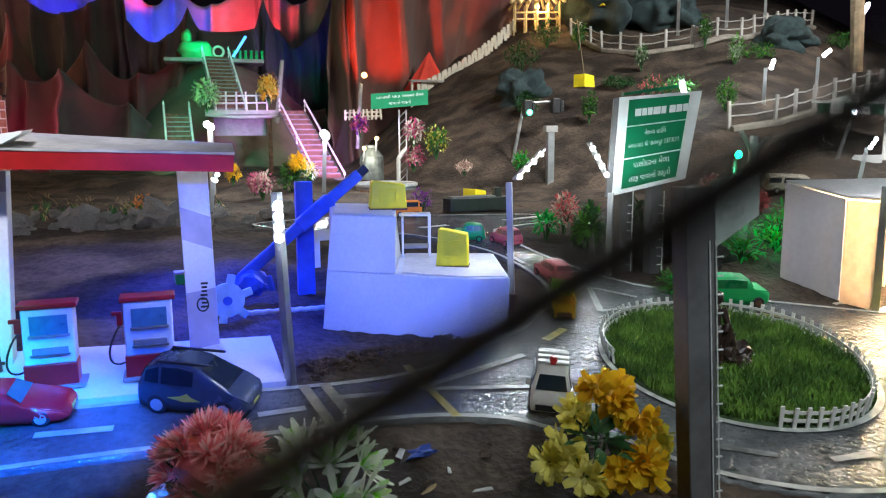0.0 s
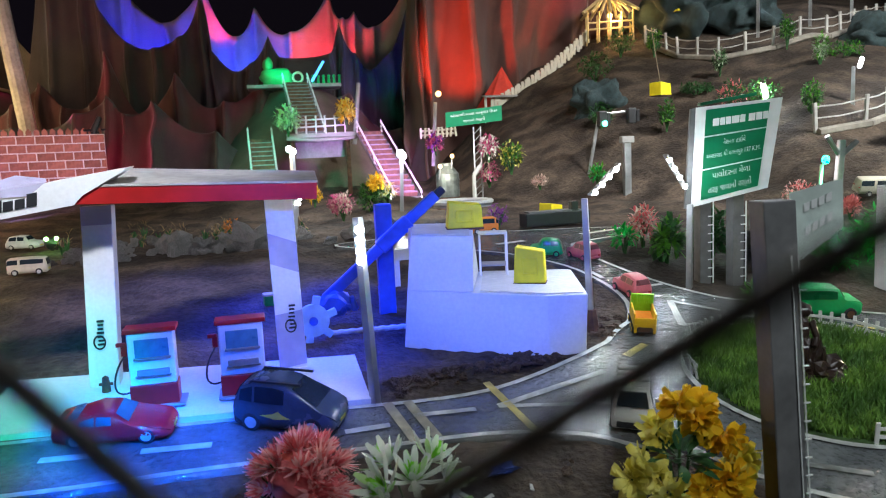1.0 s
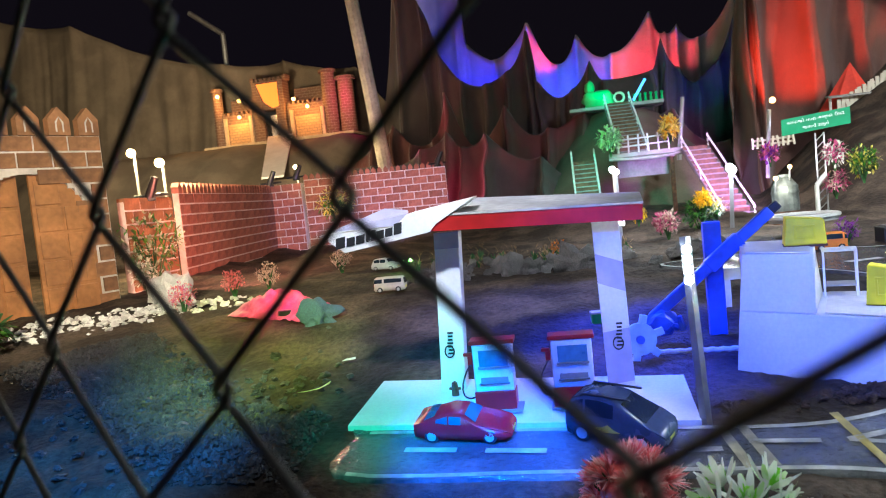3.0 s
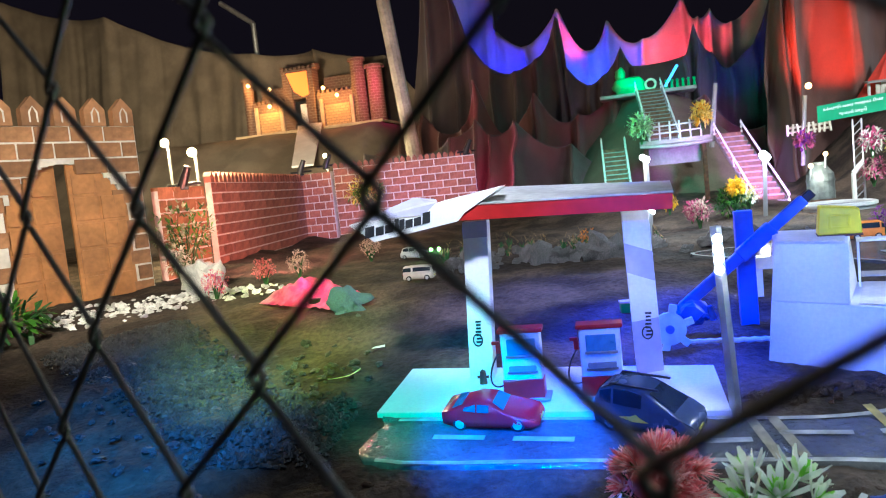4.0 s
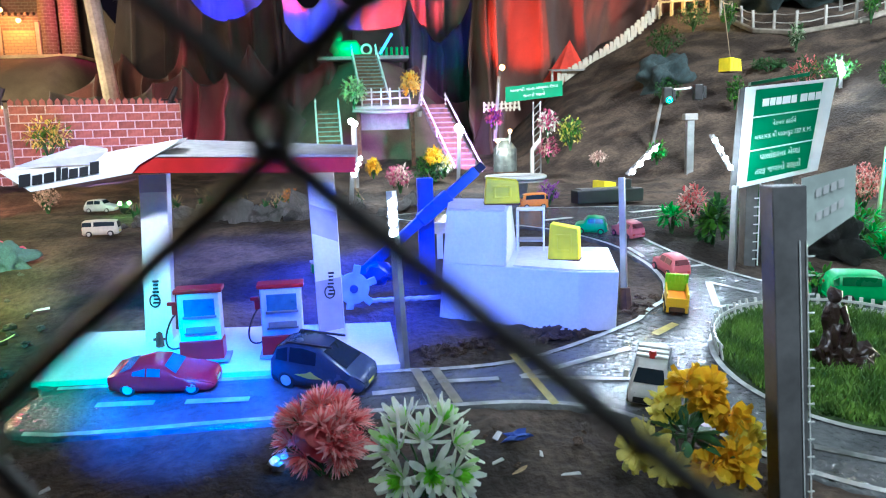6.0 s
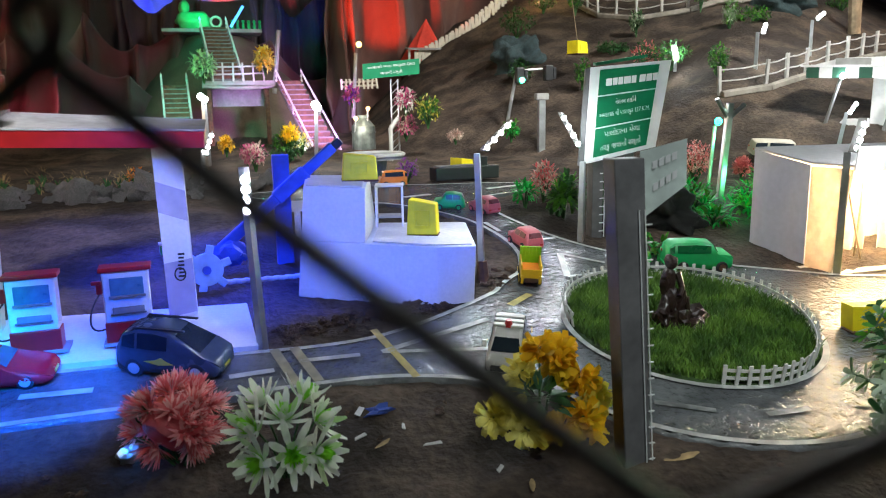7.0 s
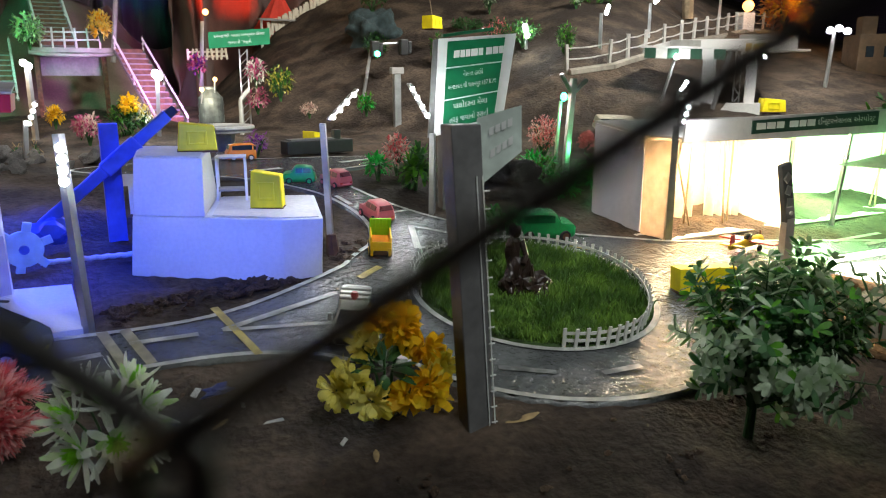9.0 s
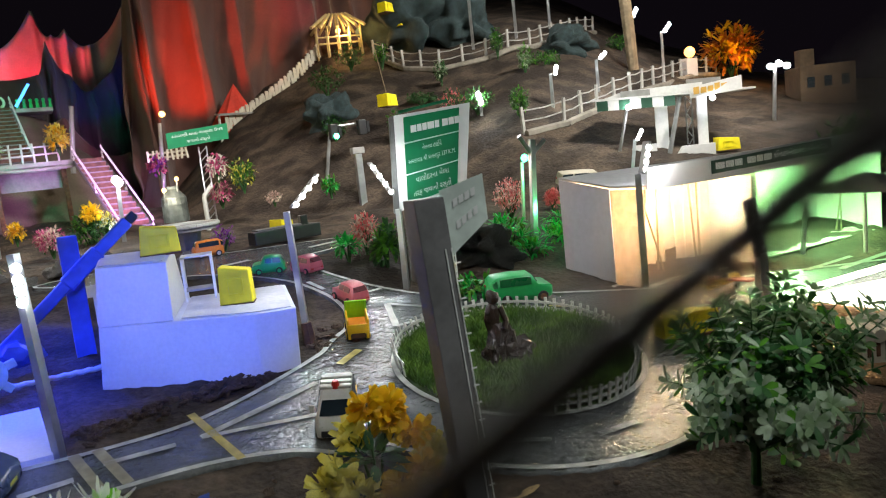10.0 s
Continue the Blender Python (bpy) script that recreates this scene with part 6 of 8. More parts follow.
# ---- toll plaza ----
def toll():
    t = thing("toll_plaza", "white toy toll plaza with a green checked canopy edge", "toll plaza")
    o, d, n = Vector((2.135, 2.235, 0)), Vector((0.722, -0.692, 0)), Vector((0.692, 0.722, 0))

    def at(u, z, back=0.0):
        return o + d * u + n * back + Vector((0, 0, z))

    def board(name, pts, thick, material, back=0.0, label=""):
        return part(name, slab(B(), [at(u, z, back) for u, z in pts], thick, n), material, t, label)

    part("canopy", slab(B(), [at(0.015, 0.608), at(0.60, 0.588), at(0.56, 0.592, 0.26), at(0.08, 0.608, 0.26)], 0.007, (0, 0, 1)), M_WALLWHITE, t)
    for k in range(7):
        u0, u1 = 0.035 + 0.0407 * k, 0.035 + 0.0407 * (k + 1)
        za, zb = 0.606 - 0.034 * (u0 - 0.035), 0.606 - 0.034 * (u1 - 0.035)
        board("edge_panel", [(u0, za - 0.036), (u1, zb - 0.037), (u1, zb), (u0, za)], 0.003, M_WALLWHITE if k % 2 else M_SIGNDARK)
    board("upper_fascia", [(0.06, 0.614), (0.42, 0.603), (0.42, 0.634), (0.14, 0.634)], 0.02, M_WALLWHITE, 0.015)
    board("dark_board", [(0.124, 0.606), (0.232, 0.602), (0.232, 0.630), (0.124, 0.634)], 0.006, M_GREY, 0.004, "grey printed board")
    board("rear_box", [(0.37, 0.62), (0.49, 0.61), (0.49, 0.648), (0.37, 0.652)], 0.05, M_GREY, 0.06, "grey box on the canopy")
    nb = part("name_box", slab(B(), [at(0.372, 0.578, -0.006), at(0.552, 0.590, -0.02), at(0.552, 0.641, -0.012), at(0.372, 0.618, 0.0)], 0.012, n), M_WALLWHITE, t)
    wordmark(nb, "mark_bar", at(0.385, 0.590, -0.009), d + Vector((0, 0, 0.09)), (0, 0, 1), [(0.020, 1), (0.020, 0.8), (0.018, 0.8), (0.018, 1), (0.020, 0.8), (0.020, 0.9)], 0.026, M_ORANGEMARK, 1.28, 0.002)
    for u0, u1, z0 in ((0.246, 0.292, 0.28), (0.398, 0.433, 0.28)):
        board("pillar", [(u0, z0), (u1, z0), (u1, 0.596), (u0, 0.598)], 0.034, M_WALLWHITE, 0.03)
    board("booth", [(0.118, 0.27), (0.244, 0.27), (0.244, 0.4257), (0.163, 0.4254), (0.122, 0.378)], 0.07, M_WALLWHITE, 0.0)
    board("booth", [(0.294, 0.27), (0.452, 0.27), (0.452, 0.407), (0.340, 0.406), (0.294, 0.358)], 0.07, M_WALLWHITE, 0.0)
    part("slant_post", tube(B(), at(0.075, 0.28, -0.03), at(0.153, 0.600, 0.02), 0.0065, n=6), M_STEEL, t)
    part("slant_post", tube(B(), at(0.262, 0.28, -0.03), at(0.338, 0.592, 0.02), 0.009, n=6), M_DARKGREY, t, "dark slanting post")
    for k in range(6):
        part("lattice_bar", tube(B(), at(0.365 + 0.022 * (k % 2), 0.40 + 0.032 * k, 0.12), at(0.387 - 0.022 * (k % 2), 0.432 + 0.032 * k, 0.12), 0.0025, n=5), M_STEEL, t)
    for u in (0.365, 0.387):
        part("lattice_post", tube(B(), at(u, 0.28, 0.12), at(u, 0.60, 0.12), 0.003, n=5), M_STEEL, t)
    for u in (0.150, 0.450):
        part("led", ball(B(), at(u, 0.572, -0.012), 0.010, 2), M_LED, t, "glowing white light chip")
    lamp_point("toll_light", at(0.30, 0.53, -0.10), WHITE, 0.35, 0.02)


M_ORANGEMARK = mat("orange_mark", (0.70, 0.40, 0.08), 0.5, var=0.2, bump=0.0)
toll()
lamp_bar("street_lamp", "slanting metal street lamp before the toll plaza", (1.72, 1.62, 0.27), (1.76, 1.62, 0.46), 0.012, [(1.762 + 0.008 * k, 1.61, 0.462 + 0.010 * k) for k in range(3)], 0.9, led_r=0.006)
yellow_cube((2.53, 1.93, 0.375), (0.085, 0.06, 0.05), -30)


# ---- poles and signals ----
def y_pole():
    t = thing("forked_pole", "pale forked metal pole among the green plants", "pole", 1.294, 1.513, 0.240)
    part("pole", box(B(), (0.008, 0, 0.125), (0.016, 0.012, 0.255), 0.002, Matrix.Rotation(radians(4), 3, "Y")), M_STEEL, t)
    part("arm", tube(B(), (0.014, 0, 0.215), (-0.020, 0, 0.262), 0.006, n=6), M_STEEL, t)
    part("arm", tube(B(), (0.014, 0, 0.215), (0.056, 0, 0.248), 0.006, n=6), M_STEEL, t)


y_pole()
t = thing("signal_lamp", "green signal light on a thin pole", "signal light", 1.40, 1.70, 0.268, group="signal lights")
part("pole", tube(B(), (0, 0, -0.01), (0.012, 0, 0.165), 0.005, n=8), M_STEEL, t)
part("lens", ball(B(), (0.016, -0.008, 0.176), 0.011, 2, (1, 0.6, 1)), glow("led_green", (0.05, 1.0, 0.35), 14), t)
lamp_point("green_signal_glow", (1.40, 1.66, 0.40), (0.1, 1.0, 0.35), 0.7, 0.01)
lamp_point("green_plant_glow", (1.36, 1.42, 0.315), (0.1, 1.0, 0.25), 0.35, 0.01)


def traffic_signal():
    t = thing("traffic_signal", "bent pole with black traffic signal heads showing green", "traffic signal", 1.365, 3.07, 0.402)
    part("pole", tube(tube(B(), (0, 0, -0.02), (0.03, 0, 0.13), 0.008), (0.03, 0, 0.13), (0.052, 0, 0.24), 0.008, 0.006), M_STEEL, t)
    for x, z in ((0.056, 0.215), (0.19, 0.225)):
        h = part("signal_head", box(B(), (x, -0.02, z), (0.036, 0.03, 0.066), 0.004), M_BLACK, t)
        part("visor", box(B(), (x + 0.028, -0.02, z), (0.014, 0.02, 0.05), 0.002), M_BLACK, h)
    part("arm", tube(B(), (0.05, 0, 0.235), (0.19, 0, 0.245), 0.005), M_STEEL, t)
    part("green_lens", ball(B(), (0.060, -0.04, 0.195), 0.013, 2, (1, 0.5, 1)), glow("signal_green", (0.1, 1.0, 0.4), 8), t)
    b = thing("box_pole", "square pale pole with a small box on top", "pole", 1.392, 2.756, 0.312)
    part("pole", box(B(), (0, 0, 0.095), (0.028, 0.022, 0.215), 0.002), M_STEEL, b)
    part("head_box", box(B(), (0, 0, 0.212), (0.052, 0.03, 0.026), 0.003), M_GREY, b)


traffic_signal()


# ---- far direction sign with its lattice pole ----
def far_sign():
    t = thing("direction_sign", "small green direction sign on a lattice pole", "road sign")
    o = Vector((0.709, 2.90, 0.600))
    ux, up = Vector((0.995, -0.10, 0.09)).normalized(), Vector((0, 0, 1))
    w, h = 0.222, 0.058
    nrm = ux.cross(up).normalized()
    part("panel", slab(B(), [o, o + ux * w, o + ux * w + up * h, o + up * h], 0.006, -nrm), M_GREEN, t)
    lettering("અંબાજી માતા ગબ્બર ઉપર", 0.015, o + ux * w / 2 + up * h * 0.70 + nrm * 0.002, ux, up, M_SIGNW, t, fit=0.185)
    lettering("જવાનો રસ્તો", 0.015, o + ux * w / 2 + up * h * 0.27 + nrm * 0.002, ux, up, M_SIGNW, t, fit=0.085)
    px, py = 0.832, 2.90
    bm = B()
    for sx in (-0.014, 0.014):
        tube(bm, (px + sx, py, 0.28), (px + sx, py, 0.60), 0.0032, n=6)
    part("pole", bm, M_STEEL, t)
    for k in range(11):
        part("rung", tube(B(), (px - 0.014, py, 0.30 + 0.027 * k), (px + 0.014, py, 0.30 + 0.027 * (k + 1)), 0.002, n=5), M_STEEL, t)


far_sign()
lamp_bar("street_lamp", "dark street lamp with a warm round bulb", (0.81, 3.72, 0.45), (0.835, 3.72, 0.755), 0.016, [(0.848, 3.70, 0.795)], 0.5, color=WARM, led=M_LEDW, led_r=0.015, flat=False)


# ---- bell shrine and round basin ----
t = thing("metal_churn", "dark grey metal churn with two small lights", "churn", 0.681, 2.78, 0.341)
bm = tube(B(), (0, 0, 0.0), (0, 0, 0.085), 0.044, 0.043, 18)
tube(bm, (0, 0, 0.085), (0, 0, 0.115), 0.043, 0.018, 18)
tube(bm, (0, 0, 0.115), (0, 0, 0.125), 0.022, 0.022, 14)
for z in (0.02, 0.06):
    tube(bm, (0, 0, z), (0, 0, z + 0.005), 0.0455, 0.0455, 18)
part("body", bm, mat("dull_dark_metal", (0.12, 0.135, 0.125), 0.5, 0.3, var=0.35, scale=30, bump=0.1), t)
part("plinth", tube(B(), (0, 0, -0.056), (0, 0, 0), 0.05, 0.042, 10), M_BROWN, t)
for x, z in ((-0.035, 0.115), (0.012, 0.150)):
    part("bulb", ball(B(), (x, -0.04, z), 0.008, 2), M_LEDW, t)
    part("bulb_stem", tube(B(), (x, -0.02, z - 0.05), (x, -0.04, z), 0.003, n=6), M_STEEL, t)
lamp_point("shrine_light", (0.66, 2.70, 0.44), (1.0, 0.85, 0.65), 0.6, 0.01)
t = thing("round_basin", "round pale grey card basin with a raised rim", "basin", 0.605, 2.22, 0.283)
bm = B()
for r0, r1, z0, z1 in ((0.088, 0.088, 0.060, 0.072),):
    tube(bm, (0, 0, z0), (0, 0, z1), r0, r1, 30)
part("dish", bm, M_GREY, t)
ring = B()
for k in range(30):
    a, b = 2 * math.pi * k / 30, 2 * math.pi * (k + 1) / 30
    tube(ring, (0.088 * math.cos(a), 0.088 * math.sin(a), 0.074), (0.088 * math.cos(b), 0.088 * math.sin(b), 0.074), 0.006, n=6)
part("rim", ring, M_WHITETOY, t)
part("foot", tube(B(), (0, 0, 0), (0, 0, 0.06), 0.03, 0.04, 12), M_GREY, t)
t = thing("bent_tube", "bent white plastic tube standing on the ground", "tube", 0.80, 2.85, 0.286)
part("tube", tube(tube(B(), (0, 0, 0), (0, 0, 0.13), 0.008), (0, 0, 0.13), (0.03, 0, 0.165), 0.008), M_WHITETOY, t)


# ---- the bridge with its three stairs on the cloth mound ----
def rope(bm, a, b, r, pitch=0.024):
    """A light rope: a thin core with a row of thick beads."""
    a, b = Vector(a), Vector(b)
    tube(bm, a, b, r * 0.3, n=5)
    n = max(2, round((b - a).length / pitch))
    for k in range(n):
        p = a.lerp(b, (k + 0.2) / n)
        tube(bm, p, a.lerp(b, (k + 0.70) / n), r, r * 0.8, 5)
    return bm


def stair(t, lo, hi, width, n, material, rail_material, rail_h=0.05):
    lo, hi = Vector(lo), Vector(hi)
    d = hi - lo
    flat = Vector((d.x, d.y, 0)).normalized()
    side = Vector((-flat.y, flat.x, 0))
    rot = Matrix(((side.x, flat.x, 0), (side.y, flat.y, 0), (0, 0, 1)))
    run = math.hypot(d.x, d.y) / n
    for k in range(n):
        p = lo + d * (k + 0.5) / n
        part("step", box(B(), p, (width, run * 0.9, d.z / n * 0.30), 0.002, rot), material, t)
        part("riser", box(B(), p + flat * run * 0.42 + Vector((0, 0, d.z / n * 0.52)), (width * 0.97, 0.004, d.z / n * 0.72), 0.0, rot), M_BROWN, t)
    for s in (-1, 1):
        o = side * width / 2 * s
        up = Vector((0, 0, rail_h))
        part("rope_rail", rope(B(), lo + o + up * 0.7, hi + o + up, 0.0062), rail_material, t, "white beaded rope rail")
        part("stringer", tube(B(), lo + o, hi + o, 0.006, n=6), material, t)
        for f in (0.0, 0.5, 1.0):
            p = lo + d * f + o
            part("post", rope(B(), p, p + up * (1.25 if f == 1.0 else 0.9), 0.0058), rail_material, t)


def bridge():
    t = thing("bridge", "model footbridge with three railed stairs on a mound", "bridge")
    part("deck", box(B(), (0.300, 4.23, 0.632), (0.40, 0.16, 0.024), 0.004), M_GREY, t)
    for x in (0.13, 0.43):
        part("pier", box(B(), (x, 4.22, 0.46), (0.022, 0.04, 0.32), 0.003), M_BROWN, t)
    # added dark sheet, gives the shaded hollow between the piers
    part("shade_panel", box(B(), (0.28, 4.262, 0.565), (0.27, 0.006, 0.11)), M_DARKGREY, t, "dark sheet put in for the shade under the deck")
    part("deck_beam", sweep(B(), [(0.10 + 0.40 * k / 10, 4.150, 0.616 - 0.010 * math.sin(math.pi * k / 10)) for k in range(11)], 0.010), M_GREY, t)
    for k in range(6):
        x = 0.155 + 0.052 * k
        part("post", tube(B(), (x, 4.15, 0.64), (x + RNG.uniform(-0.003, 0.003), 4.15, 0.735), 0.0048, n=6), M_RAILW, t)
    for z in (0.675, 0.712):
        part("rail", tube(B(), (0.145, 4.15, z), (0.425, 4.15, z + 0.006), 0.0042, n=6), M_RAILW, t)
    stair(t, (0.235, 4.36, 0.645), (0.180, 5.10, 1.000), 0.16, 14, M_STEP, M_RAILW, 0.06)
    stair(t, (-0.020, 3.92, 0.400), (-0.040, 4.22, 0.615), 0.125, 9, M_STEP, M_RAILW, 0.06)
    stair(t, (0.640, 3.50, 0.290), (0.545, 4.14, 0.630), 0.135, 13, M_STEP, M_RAILW, 0.06)
    part("top_deck", box(B(), (0.175, 5.28, 0.995), (0.62, 0.22, 0.024), 0.004), M_GREY, t)


M_RAILW = mat("white_painted_rail", (0.70, 0.70, 0.70), 0.5, var=0.15, bump=0.05)
M_STEP = mat("grey_painted_step", (0.20, 0.195, 0.20), 0.6, var=0.25, bump=0.1)
bridge()


def mound():
    """The brown cloth mound that bears the top deck and the stairs."""
    bm = B()
    nu, nv = 60, 26
    rows = []
    for i in range(nu + 1):
        u = i / nu * 2 - 1
        col = []
        for j in range(nv + 1):
            v = j / nv
            x = 0.20 + (0.30 + 0.55 * v) * u + 0.05 * v
            y = 5.22 - 0.98 * v * (1 - 0.35 * abs(u) ** 2) + 0.35 * abs(u) ** 3
            z = 0.982 - 0.74 * v ** 0.95 - 0.06 * abs(u) ** 2
            z += 0.02 * noise.noise(Vector((u * 6, v * 3, 1))) * v
            notch = max(0, 1 - abs(x - 0.28) / 0.15) * max(0, 1 - abs(v - 0.93) / 0.4)
            col.append(bm.verts.new((x, y + 0.25 * notch, z)))
        rows.append(col)
    for i in range(nu):
        for j in range(nv):
            bm.faces.new((rows[i][j], rows[i + 1][j], rows[i + 1][j + 1], rows[i][j + 1]))
    tagged(part("cloth_mound", bm, M_MOUND, smooth=True), "brown cloth mound under the footbridge", "cloth mound")


M_MOUND = mat("olive_brown_cloth", (0.15, 0.118, 0.085), 0.95, var=0.3, scale=4, bump=0.3, bscale=120, bdist=0.004)
mound()
t = B()
ball(t, (0, 0, 0.05), 0.085, 3, (1.3, 0.7, 0.7), 0.4, 3)
ball(t, (-0.05, -0.01, 0.13), 0.035, 3, (0.9, 0.9, 1.4), 0.3, 4)
# the deck's green light is put into the resin colour
ob = part("statue", t, plastic("green_lit_resin", (0.10, 0.45, 0.16)), None, smooth=True)
ob.location = (0.06, 5.24, 1.008)
tagged(ob, "reclining statue on the top deck, its green light put into the colour", "statue")
for k in range(6):
    t = thing("toy_figure", "small green toy post figure on the top deck", "ornament", 0.30 + 0.035 * k, 5.20, 1.007, group="green ornaments")
    part("body", ball(tube(B(), (0, 0, 0), (0, 0, 0.04), 0.011, 0.007, 8), (0, 0, 0.048), 0.011, 2), M_GREENTOY, t)
t = thing("light_tube", "slanting pale blue light tube above the top deck", "light tube", 0.29, 5.18, 1.02)
part("tube", tube(B(), (0, 0, 0.0), (0.085, 0, 0.13), 0.008, n=8), glow("tube_glow", (0.08, 0.35, 1.0), 2.0), t)
lamp_point("top_deck_glow", (0.12, 5.05, 1.10), (0.03, 1.0, 0.60), 1.4, 0.02)
t = thing("wheel_ornament", "pale ring ornament on the top deck", "ornament", 0.20, 5.19, 1.05)
ring = sweep(B(), [(0.032 * math.cos(2 * math.pi * k / 16), 0, 0.032 * math.sin(2 * math.pi * k / 16)) for k in range(17)], 0.008)
part("ring", ring, M_CREAMTOY, t)
part("stand", tube(B(), (0, 0, -0.045), (0, 0, -0.03), 0.01, n=8), M_CREAMTOY, t)
t = thing("leaning_stick", "grey stick leaning by the bridge", "stick", 0.50, 4.42, 0.70)
part("stick", tube(B(), (-0.015, 0, -0.12), (0.03, 0.02, 0.23), 0.014, 0.012, 7), M_GREY, t)

# flowers round the bridge
small_shrub(0.112, 4.08, 0.060, 0.130, [L_PALE, L_MINT], RNG, "pale green artificial plant by the railing", "green_plant", 110, 0.045, 0.635)
small_shrub(0.418, 4.08, 0.048, 0.120, [L_LEMON, L_LEMON, L_YELLOW], RNG, "yellow artificial flowers by the railing", "yellow_flowers", 110, 0.042, 0.672)
small_shrub(0.395, 2.76, 0.066, 0.100, [L_DARK, L_DARK, L_GREEN], RNG, "dark leafy plant by the lamp", "leafy_plant", 110, 0.031)
small_shrub(0.405, 2.72, 0.026, 0.056, [L_YELLOW], RNG, "yellow artificial flowers by the lamp", "yellow_flowers", 60, 0.030, 0.372)
small_shrub(0.448, 2.74, 0.030, 0.056, [L_LEMON, L_WHITE], RNG, "white star-shaped artificial flowers", "white_flowers", 50, 0.031, 0.34, 0.2)
small_shrub(0.275, 2.62, 0.040, 0.080, [L_CREAM, L_CREAM, L_PINK], RNG, "cream and pink artificial flowers", "cream_flowers", 110, 0.022)
small_shrub(0.253, 2.66, 0.022, 0.056, [L_PINK], RNG, "bright pink artificial flower", "pink_flowers", 50, 0.024, 0.312)
small_shrub(0.184, 2.7, 0.024, 0.056, [L_YELLOW], RNG, "yellow artificial flower behind the lamp", "yellow_flowers", 60, 0.024, 0.345)
small_shrub(0.674, 2.95, 0.030, 0.062, [L_PINK, L_PURPLE], RNG, "pink artificial flowers behind the churn", "pink_flowers", 60, 0.030, 0.505)
small_shrub(0.868, 2.87, 0.036, 0.084, [L_PINK, L_WHITE], RNG, "pink and white artificial flowers by the sign", "pink_flowers", 80, 0.030, 0.468)
small_shrub(0.955, 2.86, 0.047, 0.101, [L_GREEN, L_DARK, L_LEMON], RNG, "green artificial plant by the sign", "green_plant", 120, 0.028, 0.418)
small_shrub(0.875, 2.9, 0.044, 0.079, [L_PINK, L_CREAM], RNG, "dusty pink artificial plant at the sign foot", "pink_plant", 80, 0.026, 0.370)
small_shrub(0.665, 2.06, 0.033, 0.062, [L_PURPLE], RNG, "purple artificial flowers on the back road", "purple_flowers", 80, 0.014)
small_shrub(1.022, 2.72, 0.028, 0.039, [L_CREAM], RNG, "cream artificial flowers on the ground", "cream_flowers", 60, 0.019, 0.36)
small_shrub(1.18, 2.55, 0.028, 0.062, [L_NEON, L_GREEN], RNG, "green artificial plant by the signal pole", "green_plant", 60, 0.025, 0.37)
# the garden between the roads
small_shrub(1.43, 1.80, 0.046, 0.098, [L_RED, L_REDTIP], RNG, "round red artificial bush", "red_bush", 300, 0.014)
small_shrub(1.61, 1.83, 0.025, 0.05, [L_RED], RNG, "small red artificial bush", "red_bush", 90, 0.02)
for x, y, r, h in ((1.22, 1.50, 0.05, 0.030), (1.33, 1.44, 0.06, 0.035), (1.40, 1.52, 0.06, 0.045), (1.27, 1.60, 0.05, 0.035), (1.45, 1.44, 0.045, 0.03), (1.19, 1.39, 0.04, 0.028), (0.93, 1.235, 0.034, 0.032), (1.50, 1.58, 0.045, 0.07)):
    small_shrub(x, y, r, h, [L_NEON, L_GREEN], RNG, "bright green artificial plant in the garden", "garden_plant", 60, 0.022, width=0.32, group="garden plants")
small_shrub(0.905, 1.66, 0.03, 0.08, [L_CREAM, L_RED], RNG, "dull red artificial plant by the road", "red_plant", 90, 0.025)
small_shrub(0.88, 1.50, 0.03, 0.085, [L_DARK, L_GREEN], RNG, "dark green artificial plant by the road", "green_plant", 110, 0.025)
small_shrub(0.985, 1.50, 0.035, 0.09, [L_DARK], RNG, "dark green artificial plant behind the sign", "green_plant", 120, 0.025)
small_shrub(0.84, 1.62, 0.03, 0.06, [L_NEON], RNG, "bright green artificial sprig by the road", "green_plant", 30, 0.03)


# ---- hill: fences, hut, bushes ----
def hill_fence(name, label, pts, post_h, spacing, r=0.007, rails=(0.45, 0.85), material=None, ground_z=True):
    t = thing(name, label, "fence")
    pts = [Vector(p) for p in pts]
    line = []
    for a, b in zip(pts, pts[1:]):
        n = max(1, round((b - a).length / spacing))
        line += [a.lerp(b, k / n) for k in range(n)]
    line.append(pts[-1])
    for k, p in enumerate(line):
        z = ground(p.x, p.y) if ground_z else p.z
        line[k] = Vector((p.x, p.y, z))
    for p in line:
        lean = Vector((RNG.uniform(-0.008, 0.008), 0, 0))
        part("post", box(B(), p + Vector((0, 0, post_h / 2 - 0.01)), (r * 2, r * 1.6, post_h + 0.02), 0.001, Matrix.Rotation(lean.x * 8, 3, "Y")), material or M_RAILW, t)
    for p, q in zip(line, line[1:]):
        for f in rails:
            sag = Vector((0, 0, -post_h * 0.05))
            m = (p + q) / 2 + Vector((0, 0, post_h * f)) + sag
            bm = tube(B(), p + Vector((0, 0, post_h * f)), m, r * 0.45, n=5)
            tube(bm, m, q + Vector((0, 0, post_h * f)), r * 0.45, n=5)
            part("rail", bm, material or M_RAILW, t)
    return t


